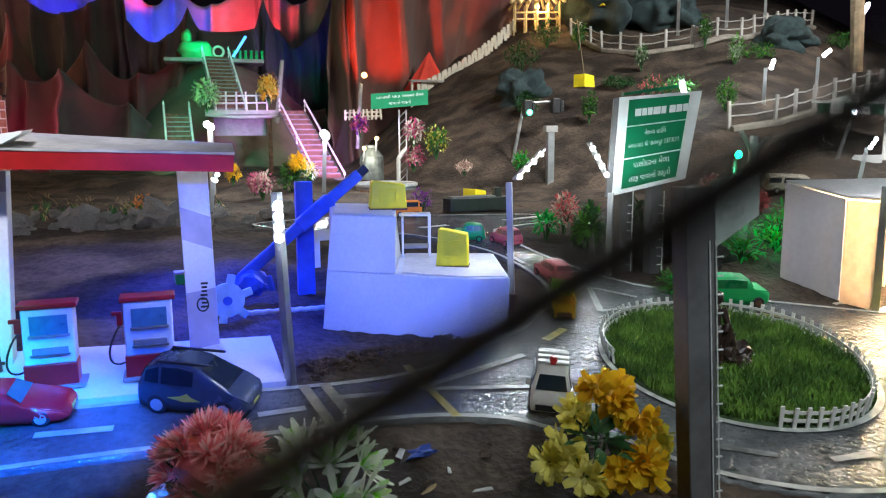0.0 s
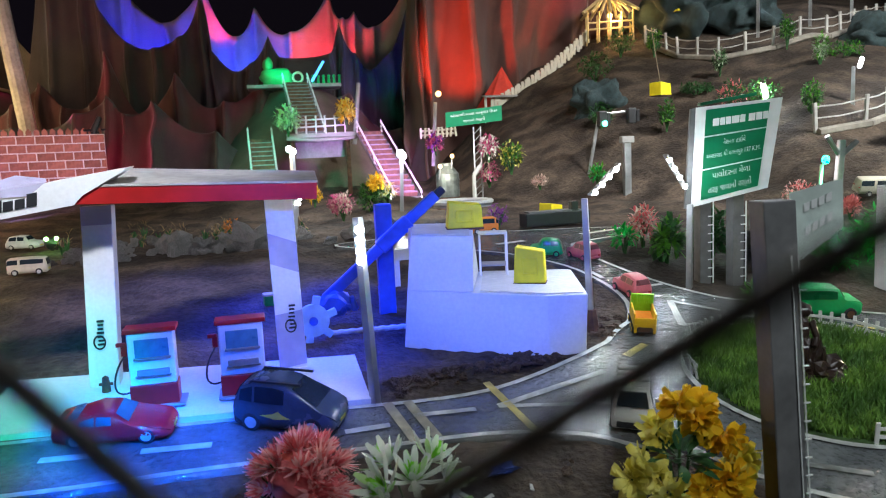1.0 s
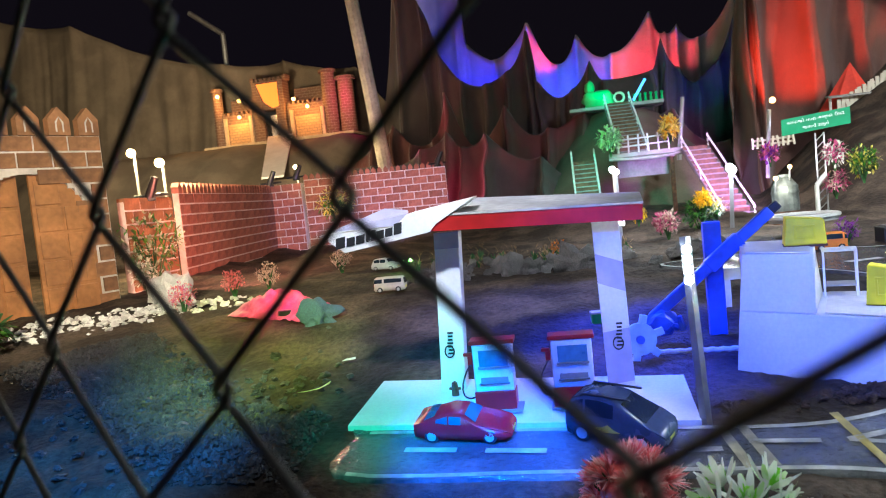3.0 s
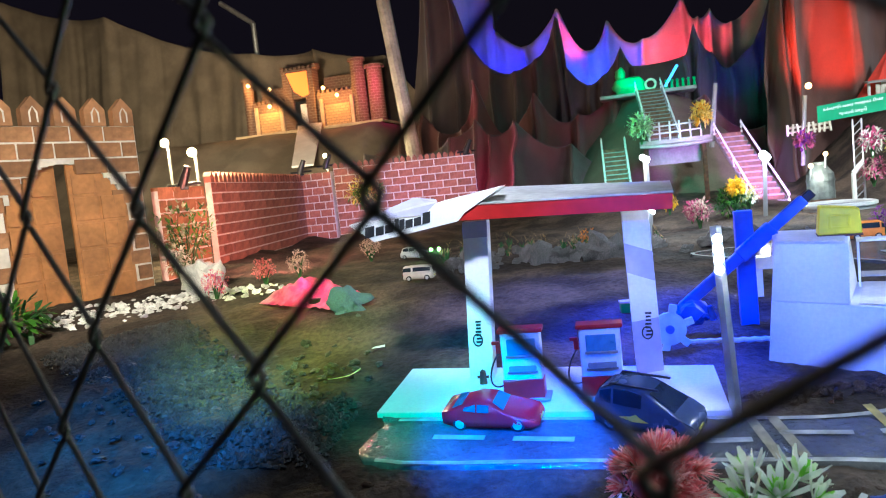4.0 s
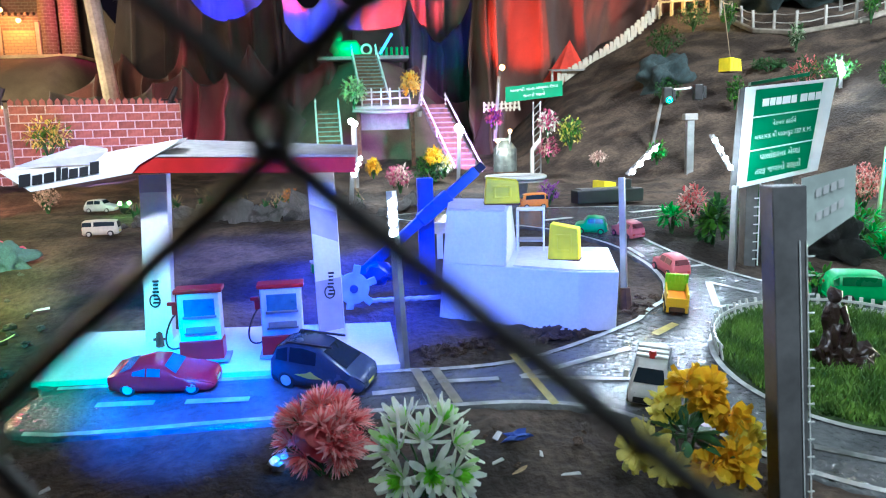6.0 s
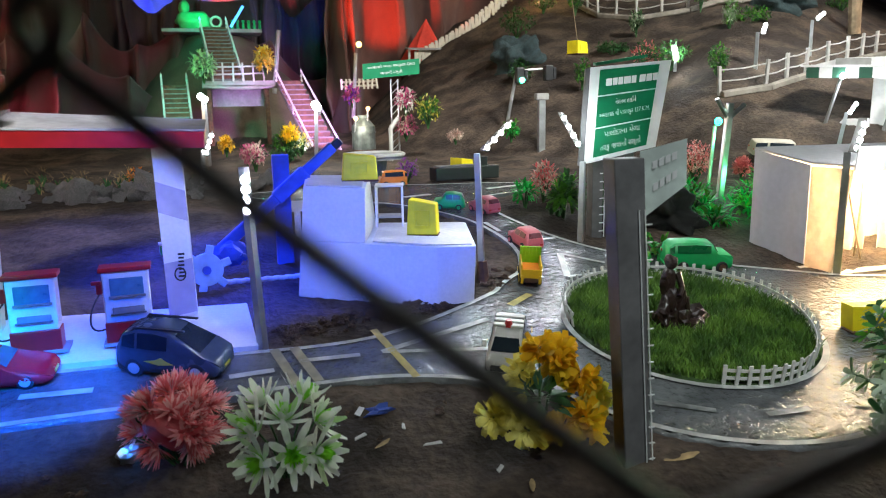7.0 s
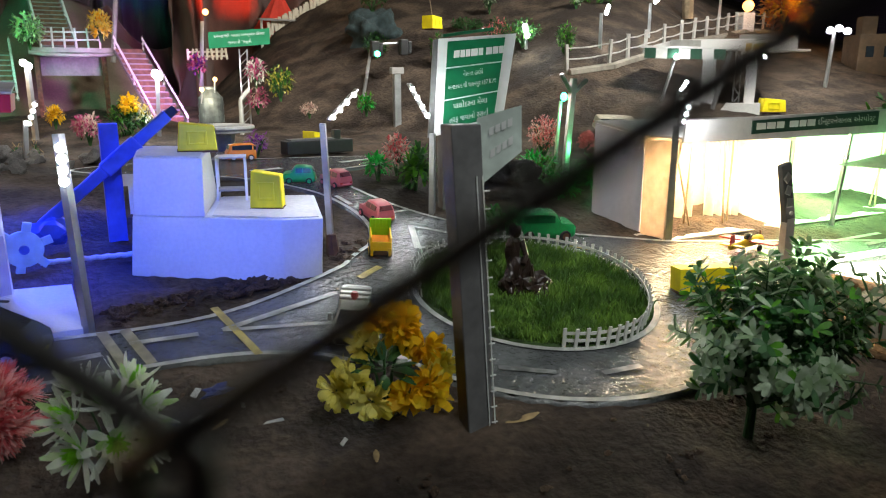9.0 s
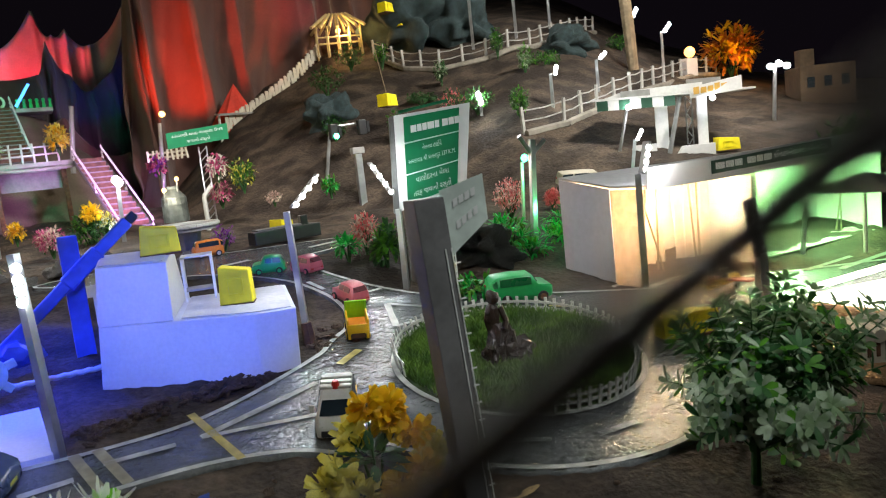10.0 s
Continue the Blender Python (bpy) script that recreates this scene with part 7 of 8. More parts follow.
M_FENCEG = mat("grey_white_fence", (0.46, 0.44, 0.42), 0.7, var=0.25, bump=0.1)
M_KERB = mat("pale_path_edge", (0.30, 0.27, 0.23), 0.85, var=0.3, bump=0.3)
UPPER = [(2.26, 4.30, 0), (2.22, 3.85, 0), (2.31, 3.60, 0), (2.52, 3.45, 0), (2.80, 3.42, 0), (3.20, 3.62, 0), (3.75, 3.95, 0)]
hill_fence("path_fence", "grey-white rope fence along the upper hill path", UPPER, 0.105, 0.165, 0.0065, material=M_FENCEG)
LOWER = [(2.013, 2.49, 0), (2.22, 2.48, 0), (2.46, 2.54, 0), (2.78, 2.66, 0), (3.18, 2.82, 0), (3.75, 3.10, 0), (4.1, 3.25, 0)]
hill_fence("path_fence", "grey-white rope fence along the lower hill path", LOWER, 0.105, 0.16, 0.0065, material=M_FENCEG)
for pts in (UPPER, LOWER):
    bm = B()
    for (ax, ay, _), (bx, by, _) in zip(pts, pts[1:]):
        n = 6
        for k in range(n):
            p, q = Vector((ax + (bx - ax) * k / n, ay + (by - ay) * k / n, 0)), Vector((ax + (bx - ax) * (k + 1) / n, ay + (by - ay) * (k + 1) / n, 0))
            p.z, q.z = ground(p.x, p.y) - 0.004, ground(q.x, q.y) - 0.004
            tube(bm, p + Vector((0, -0.02, 0)), q + Vector((0, -0.02, 0)), 0.016, n=6)
    tagged(part("path_edge", bm, M_KERB), "pale earthen edge of the hill path", "path edge", kind="structure")


def picket_line(label, a, b, n, h, w, sag=0.0):
    t = thing("picket_fence", label, "fence")
    a, b = Vector(a), Vector(b)
    for k in range(n):
        f = k / (n - 1)
        p = a.lerp(b, f) + Vector((0, 0, -sag * math.sin(f * math.pi)))
        d = (b - a).normalized()
        part("picket", box(B(), p + Vector((0, 0, h / 2)), (w, 0.010, h), 0.002, Matrix.Rotation(0.15 * math.sin(k * 2.1), 3, "Y")), M_CREAMTOY, t)
    for z in (0.3, 0.7):
        pr = None
        for k in range(9):
            f = k / 8
            p = a.lerp(b, f) + Vector((0, 0.01, h * z - sag * math.sin(f * math.pi)))
            if pr:
                part("rail", tube(B(), pr, p, 0.006, n=5), M_CREAMTOY, t)
            pr = p


picket_line("cream picket fence climbing the hill's edge", (1.36, 4.55, 0.74), (2.02, 4.62, 1.16), 30, 0.085, 0.020, 0.035)
picket_line("cream picket fence below the red cloth", (0.80, 3.98, 0.585), (0.98, 3.94, 0.59), 9, 0.055, 0.011, 0.0)


def hut():
    t = thing("hut", "small open bamboo hut lit by a warm bulb", "hut", 2.165, 4.60, 1.215, -20)
    for x in (-0.14, -0.07, 0.0, 0.07, 0.14):
        for y in (-0.08, 0.08):
            part("post", tube(B(), (x, y, -0.06), (x, y, 0.13), 0.0075, n=6), M_BAMBOO, t)
    for z in (0.02, 0.06):
        part("rail", tube(B(), (-0.14, -0.08, z), (0.14, -0.08, z), 0.006, n=6), M_BAMBOO, t)
    for s in (-1, 1):
        for k in range(7):
            x = -0.17 + 0.34 * k / 6
            part("roof_cane", tube(B(), (x, s * 0.13, 0.115), (x * 0.35, 0, 0.215), 0.010, n=6), M_BAMBOO, t)
    part("bulb", ball(B(), (0, -0.05, 0.10), 0.016, 2), M_LEDW, t)


M_BAMBOO = mat("bamboo", (0.55, 0.42, 0.20), 0.6, var=0.25, bump=0.1)
hut()
lamp_point("hut_light", (2.16, 4.50, 1.30), (1.0, 0.60, 0.20), 3.0, 0.02)
t = thing("tree_trunk", "bare pale wooden pole standing on the hill", "pole", 3.33, 3.18, ground(3.33, 3.18) - 0.03)
part("trunk", tube(tube(B(), (0, 0, 0), (-0.02, 0, 0.30), 0.030, 0.034, 9), (-0.02, 0, 0.30), (-0.05, 0.02, 0.85), 0.034, 0.030, 9), M_WOOD, t)
for x, y, z, s in ((1.745, 3.15, 0.715, 0.068), (2.29, 4.13, 1.34, 0.07), (2.42, 4.2, 1.27, 0.07)):
    cube = yellow_cube((x, y, z), (s, s, s * 0.85), 20)
    part("string", tube(B(), (0, 0, s * 0.8), (0.01, 0.06, s * 0.8 + 0.25), 0.0018, n=5), M_WOOD, cube)
for x, y, r, h, m, lab in ((2.17, 3.36, 0.05, 0.16, [L_PALE, L_DARK], "pale leafy shrub on the hillside"), (2.45, 3.02, 0.05, 0.18, [L_PALE, L_GREEN], "pale leafy shrub on the hillside"), (2.16, 4.0, 0.07, 0.18, [L_GREEN, L_DARK], "green leafy shrub by the path"), (2.54, 3.37, 0.05, 0.20, [L_GREEN, L_DARK], "green leafy shrub by the path"), (2.05, 2.87, 0.13, 0.14, [L_DARK, L_DARK, L_GREEN], "dark green shrub on the hillside"), (1.97, 2.95, 0.09, 0.16, [L_DARK, L_RED], "dark shrub with a few red flowers"), (1.72, 3.05, 0.05, 0.16, [L_DARK, L_GREEN], "dark shrub on the hillside"), (1.98, 3.25, 0.12, 0.07, [L_DARK], "low dark creeping shrub"), (2.62, 3.08, 0.13, 0.10, [L_DARK, L_GREEN], "low green creeping shrub"), (1.78, 3.95, 0.17, 0.20, [L_DARK], "dark hedge on the hill's edge"), (2.05, 4.2, 0.15, 0.18, [L_DARK], "dark hedge below the hut"), (1.55, 3.35, 0.10, 0.14, [L_DARK], "dark shrub above the signal"), (2.10, 2.62, 0.07, 0.16, [L_DARK, L_GREEN], "dark green shrub by the lower path"), (3.55, 3.5, 0.14, 0.12, [L_GREEN, L_DARK], "green shrub by the far lamps")):
    small_shrub(x, y, r * 0.62, h * 0.7, m, RNG, lab, "hillside_shrub", int(50 + 500 * r), 0.028)
rocks = [(2.93, 3.27, 0.12), (2.50, 4.3, 0.24), (2.75, 4.0, 0.16), (1.62, 3.55, 0.10)]
scatter("rock", "large dark blue-green boulder on the hill", "rock", "", [stone_mesh(61, 4), stone_mesh(62, 4)], mat("blue_green_boulder", (0.045, 0.075, 0.08), 0.85, var=0.4, scale=5, bump=0.6, bdist=0.02), rocks)
for x, y, lx, h in ((2.62, 3.72, 0.03, 0.42), (2.86, 3.62, -0.03, 0.34), (3.55, 3.40, 0.03, 0.24), (3.72, 3.32, 0.05, 0.20), (3.18, 3.7, 0.0, 0.30)):
    z = ground(x, y)
    lamp_bar("street_lamp", "thin white street lamp on the upper hill", (x, y, z), (x, y, z + h), 0.018, [(x + 0.010 + lx * k * 0.4, y - 0.02, z + h + 0.018 * k) for k in range(3)], 0.35, led_r=0.013)
t = thing("globe_lamp", "glowing orange globe lamp on a small pillar", "lamp", 3.60, 3.02, ground(3.6, 3.02))
part("pillar", box(B(), (0, 0, 0.05), (0.09, 0.05, 0.10), 0.004), M_WALLWHITE, t)
part("globe", ball(B(), (0, -0.01, 0.135), 0.030, 3), glow("orange_globe", (1.0, 0.40, 0.10), 3.5), t)
lamp_point("globe_light", (3.58, 2.95, ground(3.6, 3.02) + 0.2), (1.0, 0.45, 0.15), 1.5, 0.03)
small_shrub(4.12, 3.15, 0.16, 0.26, [L_ORANGE, L_ORANGE, L_YELLOW], RNG, "orange-leaved artificial tree beyond the path", "orange_tree", 260, 0.06, ground(4.12, 3.15) + 0.02)
lamp_point("orange_tree_light", (3.98, 2.95, ground(4.1, 3.1) + 0.1), (1.0, 0.5, 0.15), 1.5, 0.03)
small_shrub(2.62, 1.50, 0.10, 0.17, [L_GREEN, L_DARK], RNG, "green artificial tree beyond the toll plaza", "green_tree", 200, 0.04)
small_shrub(2.45, 1.40, 0.10, 0.12, [L_GREEN, L_LEMON], RNG, "yellow-green artificial plant behind the airport", "green_plant", 120, 0.035)
t = thing("street_lamp", "three-headed street lamp beyond the toll plaza", "street lamp", 3.08, 2.12, ground(3.08, 2.12))
part("pole", tube(B(), (0, 0, -0.01), (0.02, 0, 0.22), 0.008, n=8), M_STEEL, t)
for k in (-1, 0, 1):
    part("led", ball(B(), (0.02 + 0.055 * k, -0.02, 0.235 - 0.01 * abs(k)), 0.017, 2, (1.2, 0.7, 0.8)), M_LED, t)
lamp_point("street_light", (3.05, 2.0, ground(3.08, 2.12) + 0.22), WHITE, 0.6, 0.03)
t = thing("far_house", "small sandstone model house beyond the toll plaza, its darkness put into the colour", "model house", 3.72, 2.32, ground(3.72, 2.32), -35)
# sand wall darkened in colour, as the house stands in the dark
M_SHADEWALL = mat("shaded_sand_wall", (0.13, 0.085, 0.05), 0.85, var=0.3, bump=0.2)
M_SANDWALL = mat("sand_wall", (0.48, 0.36, 0.22), 0.8, var=0.2, bump=0.2)
part("wall", box(B(), (0, 0, 0.07), (0.26, 0.2, 0.20), 0.004), M_SHADEWALL, t)
part("tower", box(B(), (-0.06, 0.02, 0.21), (0.07, 0.07, 0.09), 0.004), M_SHADEWALL, t)
for k in (-1, 0, 1):
    part("window", box(B(), (0.08 * k, -0.101, 0.09), (0.035, 0.006, 0.05), 0.001), M_GLASS, t)
lamp_point("house_light", (3.45, 2.05, 0.62), (1.0, 0.62, 0.3), 0.2, 0.03)


# ---- brick walls, each brick its own piece ----
BRICKS = {}


def brick_mesh(l, h, d, material):
    key = (round(l, 4), round(h, 4), material.name)
    if key not in BRICKS:
        bm = box(B(), (0, 0, 0), (l, d, h), 0.0012)
        me = bpy.data.meshes.new("brick")
        bm.to_mesh(me)
        bm.free()
        me.materials.append(material)
        BRICKS[key] = me
    return BRICKS[key]


def brick_wall(name, label, a, b, z0, z1, course, length, material, joint=0.006, depth=0.03, skip=None, merlon=0.0):
    a, b = Vector((*a, 0)), Vector((*b, 0))
    d = b - a
    L = d.length
    ang = math.atan2(d.y, d.x)
    t = thing(name, label, "wall", a.x, a.y, z0, math.degrees(ang))
    if not skip:
        part("core", box(B(), (L / 2, 0, (z1 - z0) / 2), (L, depth - 0.006, z1 - z0), 0), M_MORTAR, t, "pale mortar between the bricks")
    n = int(round((z1 - z0) / course))
    for r in range(n):
        z = course * (r + 0.5)
        x = -(r % 2) * length / 2
        while x < L:
            x0, x1 = max(0, x) + joint / 2, min(L, x + length) - joint / 2
            if x1 - x0 > joint * 1.5:
                if not (skip and skip((x0 + x1) / 2, z, x1 - x0)):
                    full = x1 - x0 > length - joint * 1.2
                    ob = new("brick", brick_mesh((length - joint) if full else round(x1 - x0, 3), course - joint, depth, material))
                    ob.parent = t
                    ob.location = ((x0 + x1) / 2, 0, z)
            x += length
    if merlon:
        k = 0
        while (k + 0.5) * merlon < L:
            m = part("merlon", slab(B(), [(k * merlon, -depth / 2, z1 - z0), (k * merlon + merlon * 0.72, -depth / 2, z1 - z0), (k * merlon + merlon * 0.72, -depth / 2, z1 - z0 + merlon * 0.55), (k * merlon + merlon * 0.36, -depth / 2, z1 - z0 + merlon * 0.95), (k * merlon, -depth / 2, z1 - z0 + merlon * 0.55)], depth, (0, 1, 0)), material, t)
            if merlon > 0.05:
                for s in (-1, 1):
                    part("niche_line", slab(B(), [(k * merlon + merlon * 0.36 + s * merlon * 0.14, depth / 2 + 0.0015, z1 - z0 + 0.01), (k * merlon + merlon * 0.36 + s * merlon * 0.09, depth / 2 + 0.0015, z1 - z0 + 0.01), (k * merlon + merlon * 0.36 + s * merlon * 0.09, depth / 2 + 0.0015, z1 - z0 + merlon * 0.4), (k * merlon + merlon * 0.36, depth / 2 + 0.0015, z1 - z0 + merlon * 0.62), (k * merlon + merlon * 0.36 + s * merlon * 0.14, depth / 2 + 0.0015, z1 - z0 + merlon * 0.45)], 0.0015, (0, 1, 0)), M_MORTAR, m)
            k += 1
    return t


M_GATEBRICK = mat("tan_brick", (0.34, 0.165, 0.075), 0.8, var=0.3, scale=14, bump=0.2, per=0.2)
M_DOOR = mat("orange_wood_door", (0.46, 0.20, 0.065), 0.6, var=0.3, scale=10, bump=0.15)
# gate wall: u runs from its far end towards the camera
GA, GB = Vector((-1.489, 2.115)), Vector((-1.70, 1.630))


def in_door(u, z, w):
    c, half, spring = 0.242, 0.185, 0.27
    if abs(u - c) > half:
        return False
    return z < spring + 0.165 * math.sqrt(max(0, 1 - ((u - c) / half) ** 2))


gate = brick_wall("gate_wall", "tan brick gate wall with merlons and pale joints", (GA.x, GA.y), (GB.x, GB.y), 0.262, 0.812, 0.050, 0.105, M_GATEBRICK, 0.006, 0.03, in_door, 0.092)
bm = B()
for k in range(26):
    u0, u1 = 0.529 * k / 26, 0.529 * (k + 1) / 26
    u = (u0 + u1) / 2
    zb = 0.0
    if abs(u - 0.242) < 0.185:
        zb = 0.27 + 0.165 * math.sqrt(max(0, 1 - ((u - 0.242) / 0.185) ** 2))
    box(bm, (u, 0, (zb + 0.548) / 2), (u1 - u0, 0.022, 0.548 - zb))
part("core", bm, M_MORTAR, gate, "pale mortar between the bricks")


def door_leaf(hinge, sign, angle):
    """One leaf of the arched gate, of six panels; u runs along the wall."""
    d = thing("gate_door", "arched orange wooden gate leaf standing ajar", "gate", group="gate leaves")
    ang = math.atan2(GB.y - GA.y, GB.x - GA.x)
    o = GA + (GB - GA).normalized() * hinge
    d.matrix_basis = Matrix.Translation((o.x, o.y, 0.262)) @ Matrix.Rotation(ang + (math.pi if sign < 0 else 0), 4, "Z") @ Matrix.Rotation(radians(angle * sign), 4, "Z")
    pts = [(0, 0, 0.0), (0.170, 0, 0.0)]
    top = [(0.170 * f, 0, 0.27 + 0.165 * math.sqrt(max(0.0, 1 - (1 - f) ** 2 * 0.98))) for f in (1.0, 0.8, 0.6, 0.4, 0.2, 0.0)]
    part("leaf", slab(B(), pts + top, 0.014, (0, 1, 0)), M_DOOR, d)
    for k in range(2):
        for r in range(5):
            z = 0.015 + r * 0.082
            if r == 4 and k == 0:
                continue
            for yy in (-0.003, 0.017):
                part("panel", box(B(), (0.045 + 0.080 * k, yy, z + 0.035), (0.070, 0.006, 0.072), 0.0015), M_DOOR, d)
    return d


door_leaf(0.058, 1, -7)
door_leaf(0.426, -1, -7)
M_WALLBRICK = mat("rose_brick", (0.33, 0.125, 0.085), 0.8, var=0.3, scale=14, bump=0.2, per=0.22)
brick_wall("brick_wall", "rose brick wall with pale joints, lit pink", (-1.56, 2.62), (-1.79, 3.92), 0.285, 0.625, 0.0425, 0.098, M_WALLBRICK, 0.006, 0.03, None, 0.045)
brick_wall("brick_wall", "short rose brick pier at the wall's corner", (-1.79, 3.935), (-1.60, 3.945), 0.285, 0.665, 0.0425, 0.07, M_WALLBRICK, 0.006, 0.05)
brick_wall("brick_wall", "long rose brick wall across the back", (-1.59, 3.95), (-0.815, 4.17), 0.300, 0.680, 0.042, 0.082, M_WALLBRICK, 0.006, 0.03, None, 0.035)
brick_wall("brick_wall", "tan brick wall behind the gate plants", (-1.56, 2.28), (-1.58, 2.60), 0.280, 0.60, 0.048, 0.10, M_GATEBRICK, 0.006, 0.03)
for x, y, z in ((-1.77, 3.90, 0.67), (-1.62, 3.92, 0.69), (-1.55, 2.45, 0.61), (-0.85, 4.14, 0.69)):
    t = thing("toy_cannon", "small black toy cannon on the wall", "toy cannon", x, y, z, RNG.uniform(0, 60), "wall cannons")
    part("barrel", tube(B(), (-0.01, 0, 0.0), (0.02, -0.02, 0.075), 0.018, 0.013, 12), M_BLACK, t)
    part("axle", tube(B(), (-0.06, 0, 0.008), (0.06, 0, 0.012), 0.006, n=8), M_BLACK, t)
    part("stand", box(B(), (0, 0, -0.004), (0.03, 0.03, 0.012), 0.002), M_BLACK, t)
small_shrub(-1.47, 2.30, 0.11, 0.24, [L_PALE, L_GREEN, L_DARK], RNG, "leafy artificial plant by the gate wall", "leafy_plant", 130, 0.035)
small_shrub(-1.42, 2.18, 0.05, 0.10, [L_WHITE, L_PALE], RNG, "pale artificial flowers by the gate wall", "pale_flowers", 60, 0.03)
small_shrub(-1.34, 3.75, 0.10, 0.17, [L_GREEN, L_LEMON], RNG, "yellow-green plant before the back wall", "leafy_plant", 110, 0.04, 0.42)
small_shrub(-1.42, 1.42, 0.12, 0.10, [L_DARK, L_GREEN], RNG, "dark green plant before the gate", "leafy_plant", 90, 0.04)
for x, y, m, lab in ((-0.98, 1.95, [L_RED], "red artificial flowers on the soil"), (-1.02, 1.75, [L_RED, L_PINK], "red artificial flowers by the pink cloth"), (-0.92, 2.05, [L_CREAM], "cream artificial flowers on the soil"), (-0.80, 2.35, [L_CREAM], "pale artificial flowers on the soil")):
    small_shrub(x, y, 0.034, 0.072, m, RNG, lab, "soil_flowers", 130, 0.013)
for k, (x, y, s) in enumerate(((-1.25, 2.02, 0.06), (-1.14, 1.92, 0.05), (-1.30, 2.12, 0.055))):
    scatter("rock", "pale grey rock beside the gate wall", "rock", "gate rocks", [stone_mesh(70 + k)], M_PEBBLE, [(x, y, s)])


def crumpled_cloth():
    bm = B()
    n = 26
    rows = []
    for i in range(n + 1):
        col = []
        for j in range(n + 1):
            u, v = i / n * 2 - 1, j / n * 2 - 1
            x, y = -0.715 + 0.125 * u, 1.68 + 0.08 * v - 0.05 * u
            h = max(0, 1 - u * u) * max(0, 1 - v * v)
            z = ground(x, y) + 0.004 + 0.055 * h * (0.7 + 0.6 * noise.noise(Vector((u * 3, v * 3, 2)))) + 0.012 * abs(noise.noise(Vector((u * 8, v * 8, 5))))
            col.append(bm.verts.new((x, y, z)))
        rows.append(col)
    for i in range(n):
        for j in range(n):
            bm.faces.new((rows[i][j], rows[i + 1][j], rows[i + 1][j + 1], rows[i][j + 1]))
    # pink material: the lamp's pink is put into the cloth colour too
    tagged(part("crumpled_cloth", bm, L_PINK, smooth=True), "crumpled cloth heap on the soil, its pink light put into the colour", "cloth")


crumpled_cloth()
t = thing("flood_lamp", "small pink flood lamp hidden in the cloth", "flood lamp", -0.66, 1.60, ground(-0.66, 1.60))
part("case", box(B(), (0, 0, 0.012), (0.03, 0.02, 0.022), 0.003), M_BLACK, t)
t = thing("green_chip_toy", "toy with two bright green light chips among the rocks", "toy", -0.535, 2.235, ground(-0.535, 2.235))
part("body", ball(B(), (0, 0, 0.02), 0.022, 2, (1, 0.7, 0.9), 0.3), M_BLACK, t)
for s in (-1, 1):
    part("led", ball(B(), (0.013 * s, -0.018, 0.034), 0.006, 2), glow("led_lime", (0.3, 1.0, 0.15), 12), t)
lamp_point("green_chip_light", (-0.535, 2.17, 0.33), (0.3, 1.0, 0.15), 0.08, 0.008)


# ---- flood lamps over the gate ----
for x, y, z in ((-1.866, 2.81, 0.823), (-1.668, 2.705, 0.759), (-1.92, 4.6, 0.80)):
    s = 0.027 if y < 3 else 0.020
    t = thing("flood_lamp", "bright warm flood lamp on a pole", "flood lamp", x, y, 0.29, group="warm flood lamps")
    part("pole", tube(B(), (0, 0.02, 0), (0, 0.02, z - 0.30), 0.006, n=8), M_DARKGREY, t)
    part("bulb", ball(B(), (0, 0, z - 0.29), s * 0.7, 3), glow("flood_bulb", (1.0, 0.80, 0.42), 9.0), t)
    lamp_point("flood_light", (x, y - 0.05, z), (1.0, 0.70, 0.32), 14.0, 0.03)


